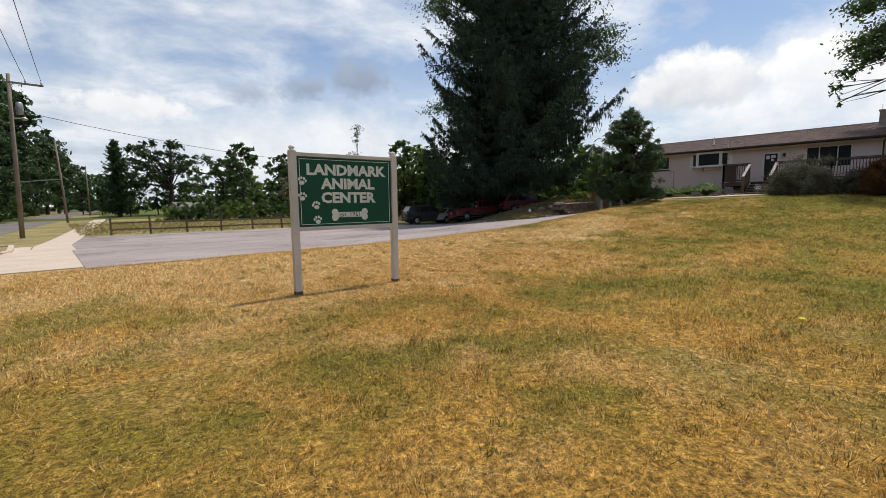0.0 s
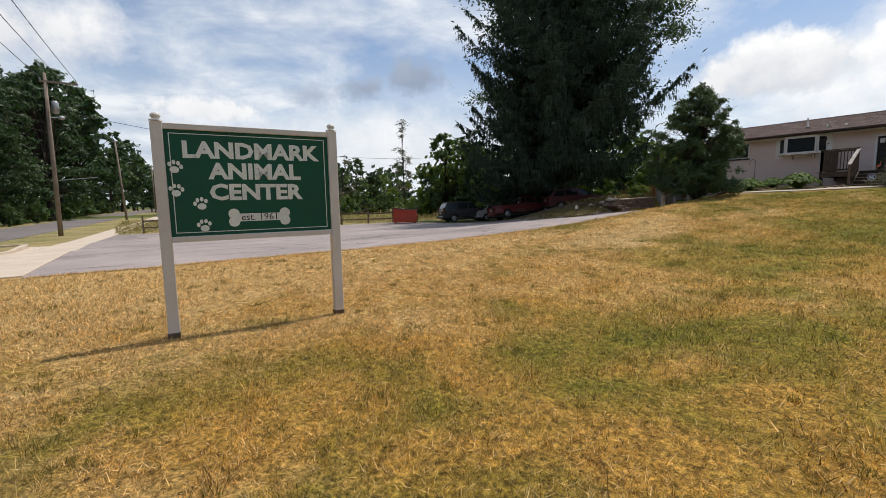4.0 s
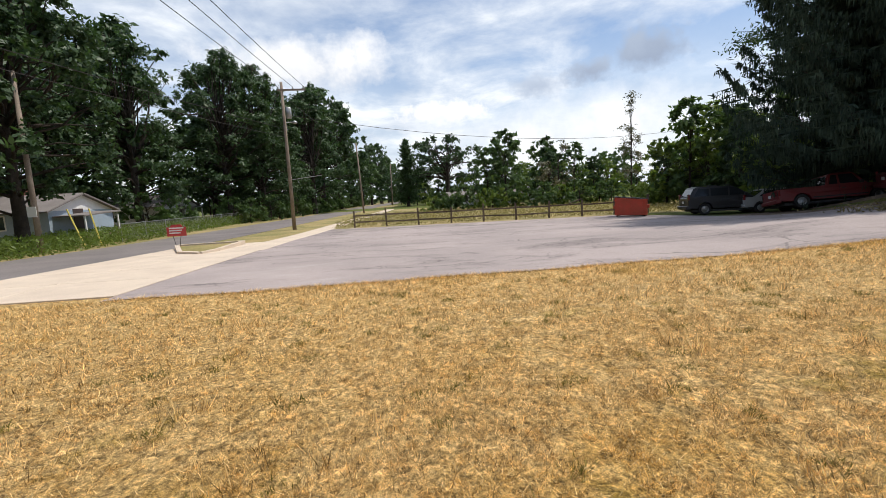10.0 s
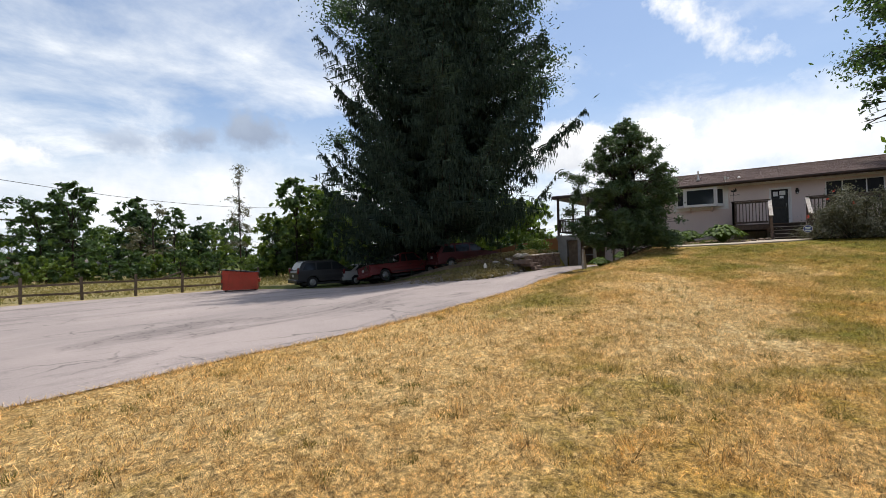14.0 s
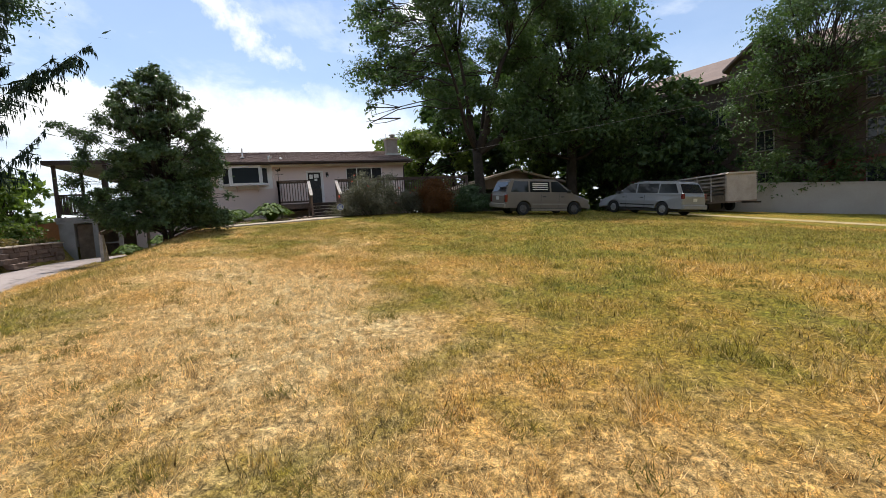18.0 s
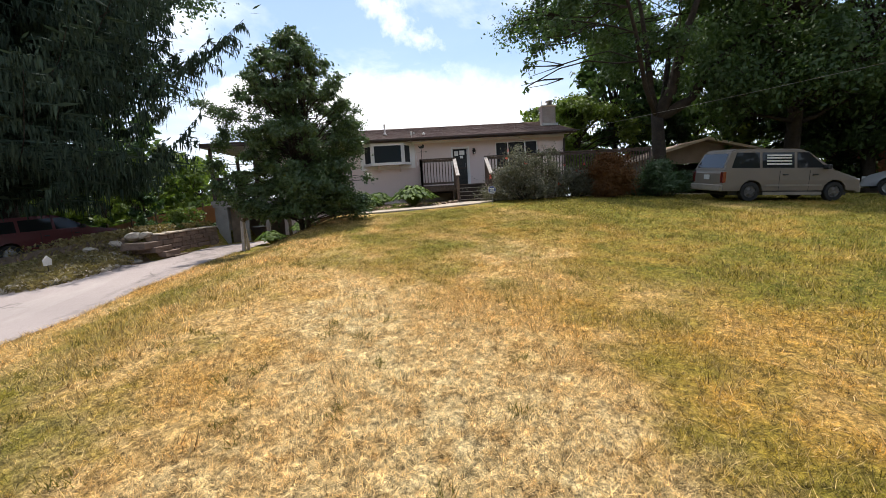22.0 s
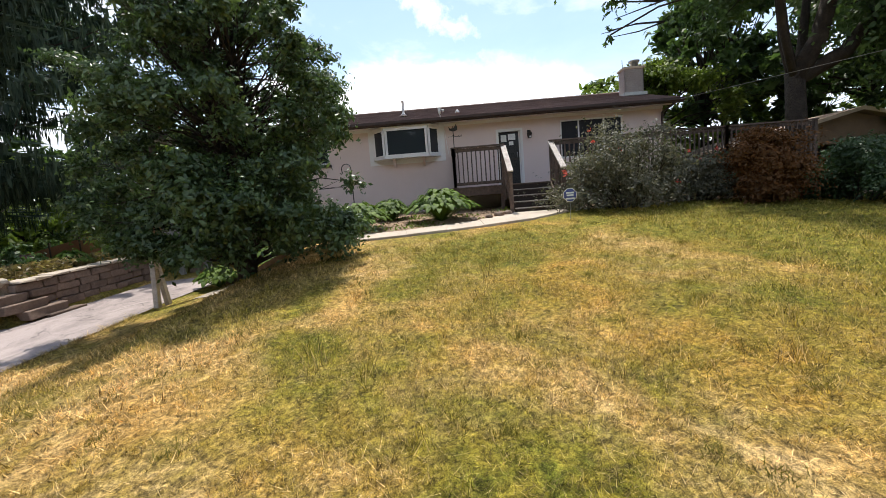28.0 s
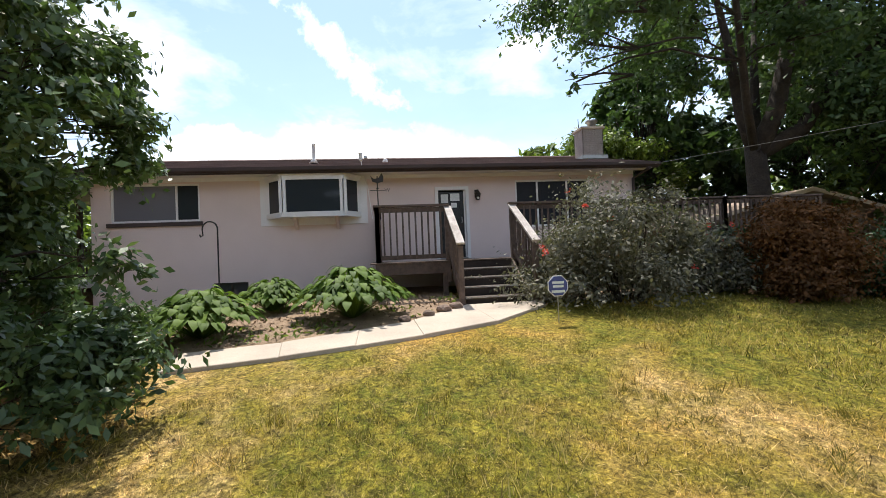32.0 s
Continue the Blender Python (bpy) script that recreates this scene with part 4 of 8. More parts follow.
# bay window box on a white board, with brackets
bay = hpart("window_bay", box(B(), W - 0.03, W - 0.002, 9.62, 12.36, 3.79, 5.04), WHITE_TRIM, None, "white three-sided bay window on brackets")
FX = 35.66
plan = [(W - 0.03, 9.82), (FX, 10.18), (FX, 11.72), (W - 0.03, 12.18)]
for (xa, ya), (xb, yb) in zip(plan, plan[1:]):
    for z, h in ((4.045, 0.09), (4.955, 0.10)):
        hpart("rail", beam(B(), (xa, ya, z), (xb, yb, z), 0.08, h), WHITE_TRIM, bay)
    d = Vector((xb - xa, yb - ya, 0))
    L = d.length
    d.normalize()
    front = abs(xa - xb) < 0.01
    m = 0.07 if front else 0.05
    p, q = Vector((xa, ya, 0)) + d * m, Vector((xb, yb, 0)) - d * m
    for e in (p, q):
        hpart("stile", beam(B(), (e.x, e.y, 4.09), (e.x, e.y, 4.905), 0.075, 0.075), WHITE_TRIM, bay)
    p2, q2 = p + d * 0.04, q - d * 0.04
    hpart("pane", beam(B(), (p2.x, p2.y, 4.4975), (q2.x, q2.y, 4.4975), 0.012, 0.815), GLASS, bay)
for name, z0, z1, grow in (("seat_board", 3.96, 4.0, 0.04), ("head_board", 5.005, 5.05, 0.06)):
    bm = B()
    prism(bm, [(W - 0.03, 9.82 - grow), (FX - grow, 10.18 - grow), (FX - grow, 11.72 + grow), (W - 0.03, 12.18 + grow)], z0, z1, "z")
    hpart(name, bm, WHITE_TRIM, bay)
for yb in (10.40, 11.45):
    bm = B()
    prism(bm, [(W - 0.035, 3.96), (FX + 0.08, 3.96), (FX + 0.08, 3.90), (W - 0.09, 3.66), (W - 0.035, 3.66)], yb - 0.035, yb + 0.035, "y")
    hpart("bracket", bm, STUCCO, bay)

# front door
door = hpart("door_front", box(B(), W + 0.05, W + 0.09, 6.97, 7.67, 2.78, 4.58), stuff_mat("dark_storm_door", (0.012, 0.013, 0.015), (0.02, 0.02, 0.022), 3, 40, 0.3), None, "dark glazed storm door in a white frame with notices")
for a, b, c, d in ((6.85, 6.94, 2.74, 4.72), (7.70, 7.79, 2.74, 4.72), (6.94, 7.70, 4.63, 4.72)):
    hpart("door_frame", box(B(), W - 0.035, W + 0.12, a, b, c, d), WHITE_TRIM, door)
for a, b in ((6.945, 6.99), (7.65, 7.695)):
    hpart("stile", box(B(), W + 0.035, W + 0.05, a, b, 2.78, 4.625), WHITE_TRIM if a < 7 else IRON, door)
hpart("mid_rail", box(B(), W + 0.036, W + 0.05, 6.99, 7.65, 3.62, 3.70), IRON, door)
hpart("handle", tube(B(), [(W + 0.05, 7.06, 3.72), (W - 0.01, 7.06, 3.74), (W - 0.01, 7.06, 3.86), (W + 0.05, 7.06, 3.88)], 0.012, 6), METAL, door)
paper = stuff_mat("notice_paper", (0.75, 0.74, 0.70), (0.68, 0.67, 0.64), 3, 30, 0.8, bump=0.05)
for a, b, c, d in ((7.42, 7.62, 4.28, 4.52), (7.10, 7.36, 4.33, 4.54), (7.18, 7.34, 4.15, 4.28)):
    hpart("notice", box(B(), W + 0.042, W + 0.048, a, b, c, d), paper, door, "white paper notice")
hpart("threshold", box(B(), W - 0.06, W + 0.1, 6.94, 7.70, 2.735, 2.775), METAL, door)

# lamp beside the door
lamp = thing("wall_lamp", "small lantern wall lamp beside the front door", "lamp", (W, 6.62, 4.45))
part("back_plate", box(B(), -0.03, 0.0, -0.06, 0.06, -0.05, 0.17, 0.008), IRON, lamp)
part("arm", tube(B(), [(-0.02, 0, 0.12), (-0.1, 0, 0.16), (-0.14, 0, 0.1)], 0.014, 6), IRON, lamp)
part("shade", lathe(B(), [(0.02, 0.13), (0.09, 0.05), (0.085, 0.03), (0.06, -0.12), (0.03, -0.13)], 8, (-0.14, 0, 0)), IRON, lamp)
part("glass", lathe(B(), [(0.02, 0.05), (0.063, 0.02), (0.05, -0.10), (0.02, -0.11)], 8, (-0.145, 0, -0.02)), PALE_GLASS, lamp)
part("bulb", lathe(B(), [(0.01, 0.02), (0.035, 0.0), (0.03, -0.04), (0.005, -0.06)], 8, (-0.19, 0, -0.06)), WHITE_TRIM, lamp, "", True)

# wall camera on a conduit near the bay
cctv = thing("security_camera", "white wall camera on a thin conduit under the eaves", "camera", (W - 0.02, 9.62, 5.3))
part("conduit", tube(B(), [(-0.62, 0.1, 0.05), (-0.62, 0.06, -0.2), (-0.04, -0.02, -0.5), (-0.02, -0.12, -1.4)], 0.012, 6), WHITE_TRIM, cctv)
part("camera_body", lathe(B(), [(0.03, -0.1), (0.05, -0.09), (0.05, 0.08), (0.06, 0.09), (0.055, 0.1)], 10, (-0.64, 0.1, 0.12)), WHITE_TRIM, cctv)
part("second_head", box(B(), -0.72, -0.58, -0.06, 0.02, 0.07, 0.15, 0.01), METAL, cctv)

# ---- deck, rail and steps ----
DX, DZ = 33.38, 2.72
deck = thing("deck", "weathered brown timber front deck", "deck", (34.7, 4.2, 1.9))
DB = Vector((34.7, 4.2, 1.9))


def dpart(name, bm, material=DECK, parent=None, label=""):
    bmesh.ops.translate(bm, verts=bm.verts, vec=-DB)
    return part(name, bm, material, parent or deck, label)


y = -1.2
while y < 9.38:
    dpart("board", box(B(), DX - 0.02, W - 0.06, y, y + 0.135, DZ - 0.03, DZ, 0.004))
    y += 0.141
for y0, y1 in ((-1.2, 6.36), (7.84, 9.4)):
    dpart("rim_joist", box(B(), DX, DX + 0.04, y0, y1, DZ - 0.26, DZ - 0.032))
dpart("rim_joist", box(B(), DX + 0.04, W - 0.06, 9.36, 9.40, DZ - 0.26, DZ - 0.032))
dpart("rim_joist", box(B(), DX + 0.04, W - 0.06, -1.2, -1.16, DZ - 0.26, DZ - 0.032))
dpart("ledger", box(B(), W - 0.055, W - 0.015, -1.1, 9.3, DZ - 0.26, DZ - 0.05))
for py in (-1.0, 1.6, 4.0, 6.2, 7.95, 9.3):
    dpart("deck_post", box(B(), DX + 0.05, DX + 0.15, py - 0.05, py + 0.05, 1.5, DZ - 0.03))


def railing(p, q, name, label, side_posts=True, step_len=0.13):
    """A level rail: cap, under-rail, toe-rail, two posts and its balusters."""
    rail = thing(name, label, "railing", (p[0], p[1], DZ), group="deck railings")
    d = Vector((q[0] - p[0], q[1] - p[1], 0))
    L = d.length
    d.normalize()
    n = Vector((-d.y, d.x, 0))
    for s in (0, L):
        o = d * s
        part("post", beam(B(), (o.x, o.y, -0.45), (o.x, o.y, 1.15), 0.09, 0.09, n), DECK, rail)
    part("cap_rail", beam(B(), (-d * 0.06) + Vector((0, 0, 1.175)), d * (L + 0.06) + Vector((0, 0, 1.175)), 0.15, 0.04), DECK, rail)
    part("top_rail", beam(B(), d * 0.05 + Vector((0, 0, 1.09)), d * (L - 0.05) + Vector((0, 0, 1.09)), 0.04, 0.10), DECK, rail)
    part("toe_rail", beam(B(), d * 0.05 + Vector((0, 0, 0.10)), d * (L - 0.05) + Vector((0, 0, 0.10)), 0.04, 0.09), DECK, rail)
    k = int(L / step_len)
    for i in range(1, k):
        o = d * (L * i / k) - n * 0.035
        part("baluster", beam(B(), (o.x, o.y, 0.07), (o.x, o.y, 1.11), 0.036, 0.036, n), DECK, rail)
    return rail


railing((DX + 0.05, 9.34), (DX + 0.05, 7.88), "deck_railing", "weathered timber railing beside the bay window")
railing((DX + 0.05, 9.34), (W - 0.1, 9.34), "deck_railing", "weathered timber railing at the deck's end")
railing((DX + 0.05, 6.46), (DX + 0.05, 3.9), "deck_railing", "dark timber railing behind the rose bush")
railing((DX + 0.05, 3.9), (DX + 0.05, 1.4), "deck_railing", "dark timber railing under the picture window")
railing((DX + 0.05, 1.4), (DX + 0.05, -1.1), "deck_railing", "dark timber railing past the house corner")

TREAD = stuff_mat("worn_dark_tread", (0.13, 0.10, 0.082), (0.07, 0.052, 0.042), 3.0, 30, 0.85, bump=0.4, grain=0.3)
# near-black riser colour stands for the shade between the open treads
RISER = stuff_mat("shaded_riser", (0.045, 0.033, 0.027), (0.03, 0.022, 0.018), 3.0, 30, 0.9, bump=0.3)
stairs = thing("deck_stairs", "five dark timber steps up to the deck", "stairs", (32.6, 7.1, 1.88))
SB = Vector((32.6, 7.1, 1.88))
RISE = (DZ - 1.86) / 5


def spart(name, bm, material=DECK, label=""):
    bmesh.ops.translate(bm, verts=bm.verts, vec=-SB)
    return part(name, bm, material, stairs, label)


for i in range(4):
    x1 = DX - 0.285 * i
    z = DZ - RISE * (i + 1)
    spart("tread", box(B(), x1 - 0.315, x1 - 0.005, 6.54, 7.76, z - 0.04, z, 0.006), TREAD)
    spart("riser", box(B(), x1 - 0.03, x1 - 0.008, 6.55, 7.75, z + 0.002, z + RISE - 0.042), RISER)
    spart("tread_nosing", box(B(), x1 - 0.322, x1 - 0.3155, 6.54, 7.76, z - 0.022, z - 0.002), DECK_PALE, "pale worn tread edge")
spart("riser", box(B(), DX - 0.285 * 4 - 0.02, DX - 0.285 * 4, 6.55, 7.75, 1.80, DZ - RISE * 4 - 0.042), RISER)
for ys in (6.49, 7.77):
    bm = B()
    prism(bm, [(DX, DZ), (DX, DZ - 0.30), (DX - 1.12, 1.72), (DX - 1.24, 1.72), (DX - 1.24, 1.90)], ys, ys + 0.04, "y")
    spart("stringer", bm)
for yc, lab in ((6.46, "pale worn handrail"), (7.86, "pale worn handrail")):
    spart("newel_post", box(B(), 31.98, 32.08, yc - 0.05, yc + 0.05, 1.72, 2.98, 0.006))
    spart("handrail", beam(B(), (DX + 0.05, yc, 3.86), (31.95, yc, 3.02), 0.15, 0.04), DECK_PALE, lab)
    spart("lower_rail", beam(B(), (DX + 0.05, yc, 2.90), (32.06, yc, 2.13), 0.04, 0.09))
    spart("upper_rail", beam(B(), (DX + 0.05, yc, 3.77), (32.06, yc, 2.94), 0.04, 0.09))
    for i in range(1, 8):
        u = i / 8
        x = DX + (32.05 - DX) * u
        spart("baluster", beam(B(), (x, yc, 2.87 - 0.77 * u), (x, yc, 3.80 - 0.83 * u), 0.036, 0.036, (0, 1, 0)))

# weather vane on the rail corner
vane = thing("weather_vane", "black iron weather vane on the deck rail", "weather vane", (DX + 0.05, 9.3, DZ + 1.195))
part("rod", tube(B(), [(0, 0, 0), (0, 0, 0.62)], 0.012, 6), IRON, vane)
part("cross_arm", tube(B(), [(0, -0.16, 0.32), (0, 0.16, 0.32)], 0.007, 6), IRON, vane)
part("cross_arm", tube(B(), [(-0.16, 0, 0.32), (0.16, 0, 0.32)], 0.007, 6), IRON, vane)
me = words("W", 0.11, 0.006, IRON)
me.transform(Matrix.Translation((0, -0.2, 0.32)) @ Matrix.Rotation(-math.pi / 2, 4, "Z"))
part("letter", me, IRON, vane)
bm = B()
prism(bm, [(-0.12, 0.5), (0.0, 0.47), (0.1, 0.5), (0.14, 0.62), (0.07, 0.56), (-0.03, 0.58), (-0.09, 0.68), (-0.13, 0.60)], -0.006, 0.006, "x")
part("pointer", bm, IRON, vane)
part("ball", lathe(B(), [(0.005, -0.03), (0.03, 0), (0.005, 0.03)], 8, (0, 0, 0.36)), IRON, vane)

# ---- the sign by the drive ----
A, C = Vector((2.96, 7.64, 0)), Vector((5.01, 7.44, 0))        # post centres
ang = math.degrees(math.atan2(C.y - A.y, C.x - A.x))
wide = (C - A).length
sign = thing("property_sign", "green painted sign with white letters between two white posts", "sign", (A.x, A.y, gz(A.x, A.y)), ang)
for k, xx in enumerate((0.0, wide)):
    post = part("post", box(B(), xx - 0.062, xx + 0.062, -0.062, 0.062, -0.3, 2.61, 0.006), SIGN_WHITE, sign)
    part("post_cap", lathe(B(), [(0.07, 0.0), (0.07, 0.018), (0.034, 0.026), (0.036, 0.032), (0.052, 0.05), (0.055, 0.068), (0.042, 0.092), (0.008, 0.106)], 12, (xx, 0, 2.61)), SIGN_WHITE, post, "round ball cap", True)
    part("post_foot", box(B(), xx - 0.066, xx + 0.066, -0.066, 0.066, -0.05, 0.07), FENCE, post, "dirt-stained foot")
PX0, PX1, PZ0, PZ1 = 0.062, wide - 0.062, 1.225, 2.545
panel = part("panel", box(B(), PX0, PX1, -0.022, 0.022, PZ0 + 0.02, PZ1 - 0.02), SIGN_GREEN, sign)
part("top_rail", box(B(), PX0, PX1, -0.045, 0.045, PZ1 - 0.02, PZ1 + 0.05, 0.005), SIGN_WHITE, sign)
part("bottom_rail", box(B(), PX0, PX1, -0.045, 0.045, PZ0 - 0.05, PZ0 + 0.02, 0.005), SIGN_WHITE, sign)
for side in (1, -1):
    f = -0.0245 * side
    bm = B()
    bx0, bx1, bz0, bz1 = PX0 + 0.05, PX1 - 0.05, PZ0 + 0.06, PZ1 - 0.06
    for a in ((bx0, bx1, bz0, bz0 + 0.009), (bx0, bx1, bz1 - 0.009, bz1), (bx0, bx0 + 0.009, bz0, bz1), (bx1 - 0.009, bx1, bz0, bz1)):
        box(bm, a[0], a[1], min(f, f * 0.85), max(f, f * 0.85), a[2], a[3])
    part("border_line", bm, LETTER, panel, "thin pale border line")
    for text, size, cx, z, bold in (("LANDMARK", 0.275, 0.505, 2.285, 0.011), ("ANIMAL", 0.275, 0.515, 2.03, 0.011), ("CENTER", 0.275, 0.512, 1.77, 0.011)):
        me = words(text, size, 0.003, LETTER, bold=bold)
        me.transform(Matrix.Translation((wide * cx if side > 0 else wide * (1 - cx), f, z)) @ Matrix.Rotation(0 if side > 0 else math.pi, 4, "Z") @ Matrix.Diagonal((1.085, 1, 0.98, 1)))
        for one in islands(me):
            part("letter", one, LETTER, panel)
    # bone with the founding year
    cx = wide * (0.52 if side > 0 else 0.48)
    bm = B()
    h = 0.075
    outline = []
    for sx, sgn in ((1, 1), (-1, -1)):
        knobs = ((0.31, -0.05), (0.31, 0.05)) if sx > 0 else ((-0.31, 0.05), (-0.31, -0.05))
        for kx, kz in knobs:
            notch = math.asin(0.05 / 0.066)
            if kx > 0:
                a0, a1 = (math.pi, 2 * math.pi + notch) if kz < 0 else (-notch, math.pi)
            else:
                a0, a1 = (0.0, math.pi + notch) if kz > 0 else (math.pi - notch, 2 * math.pi)
            for j in range(13):
                a = a0 + (a1 - a0) * j / 12
                outline.append((cx + kx + 0.066 * math.cos(a), 1.455 + kz + 0.066 * math.sin(a)))
    prism(bm, outline, min(f, f * 1.12), max(f, f * 1.12), "y")
    bone = part("bone", bm, LETTER, panel, "white painted bone")
    me = words("est. 1961", 0.125, 0.002, BLACK)
    me.transform(Matrix.Translation((cx, f * 1.16, 1.455)) @ Matrix.Rotation(0 if side > 0 else math.pi, 4, "Z"))
    for one in islands(me):
        part("letter", one, BLACK, bone, "black letter")
    for px, pz, rot in ((0.155, 2.08, -0.25), (0.15, 1.80, -0.1), (0.40, 1.635, 0.25), (0.42, 1.365, 0.1)):
        bm = B()
        pads = [(0.0, -0.03, 0.05, 0.04)] + [(dx, dz, 0.02, 0.028) for dx, dz in ((-0.062, 0.022), (-0.024, 0.056), (0.024, 0.056), (0.062, 0.022))]
        for dx, dz, rx, rz in pads:
            ux, uz = dx * math.cos(rot) - dz * math.sin(rot), dx * math.sin(rot) + dz * math.cos(rot)
            ring = [((px + ux + rx * math.cos(a)) if side > 0 else (wide - px - ux - rx * math.cos(a)), pz + uz + rz * math.sin(a)) for a in (k * math.pi / 6 for k in range(12))]
            prism(bm, ring, min(f, f * 1.12), max(f, f * 1.12), "y")
        part("paw_print", bm, LETTER, panel)

# ---- plants ----
def leaf_quads(rs, centres, size, up=0.5, long=1.6, outward=None):
    """One small bent leaf (a rhombus) at each centre, turned at random with a lean outwards and up."""
    n = len(centres)
    nrm = rs.normal(size=(n, 3))
    nrm[:, 2] = np.abs(nrm[:, 2]) * (0.6 + up)
    if outward is not None:
        nrm += outward * 0.9
    nrm /= np.linalg.norm(nrm, axis=1)[:, None] + 1e-9
    t = np.cross(nrm, rs.normal(size=(n, 3)))
    t /= np.linalg.norm(t, axis=1)[:, None] + 1e-9
    b = np.cross(nrm, t)
    s = size * rs.uniform(0.6, 1.3, size=(n, 1))
    q = np.empty((n, 4, 3), np.float32)
    q[:, 0] = centres - t * s * long * 0.5
    q[:, 1] = centres + b * s * 0.36
    q[:, 2] = centres + t * s * long * 0.5 - nrm * s * 0.15
    q[:, 3] = centres - b * s * 0.36
    return q


def crown_points(rs, clumps, n, hollow=0.55):
    """Leaf places along short twigs that fan out from the middle of each clump (centre, radius)."""
    c = np.array([k[0] for k in clumps])
    r = np.array([k[1] for k in clumps])
    per = 7
    m = max(1, n // per)
    w = r ** 2.2
    idx = rs.choice(len(clumps), size=m, p=w / w.sum())
    d = rs.normal(size=(m, 3))
    d /= np.linalg.norm(d, axis=1)[:, None]
    # each clump has its own squash, so that none is a ball
    squash = rs.uniform(0.6, 1.4, (len(clumps), 3)) * np.array([1.1, 1.1, 0.75])
    d = d * squash[idx]
    long = r[idx] * np.where(rs.random(m) < 0.2, rs.uniform(1.0, 1.5, m), rs.uniform(0.45, 1.1, m))
    s = rs.uniform(hollow * 0.6, 1.0, (m, per))
    p = c[idx][:, None, :] + d[:, None, :] * (long[:, None] * s)[:, :, None]
    p[:, :, 2] -= 0.14 * long[:, None] * s * s
    p += rs.normal(0, 0.075, (m, per, 3)) * r[idx][:, None, None]
    return p.reshape(-1, 3), np.repeat(d, per, 0)


def limb(bm, p, q, r0, r1, sag, rng, n=6, k=4):
    p, q = Vector(p), Vector(q)
    pts, rad = [], []
    for i in range(k + 1):
        u = i / k
        o = Vector((rng.uniform(-1, 1), rng.uniform(-1, 1), rng.uniform(-1, 1))) * (q - p).length * 0.05 * (1 if 0 < i < k else 0)
        pts.append(p.lerp(q, u) + Vector((0, 0, sag * math.sin(math.pi * u))) + o)
        rad.append(r0 + (r1 - r0) * u ** 0.8)
    tube(bm, pts, rad, n)
    return pts


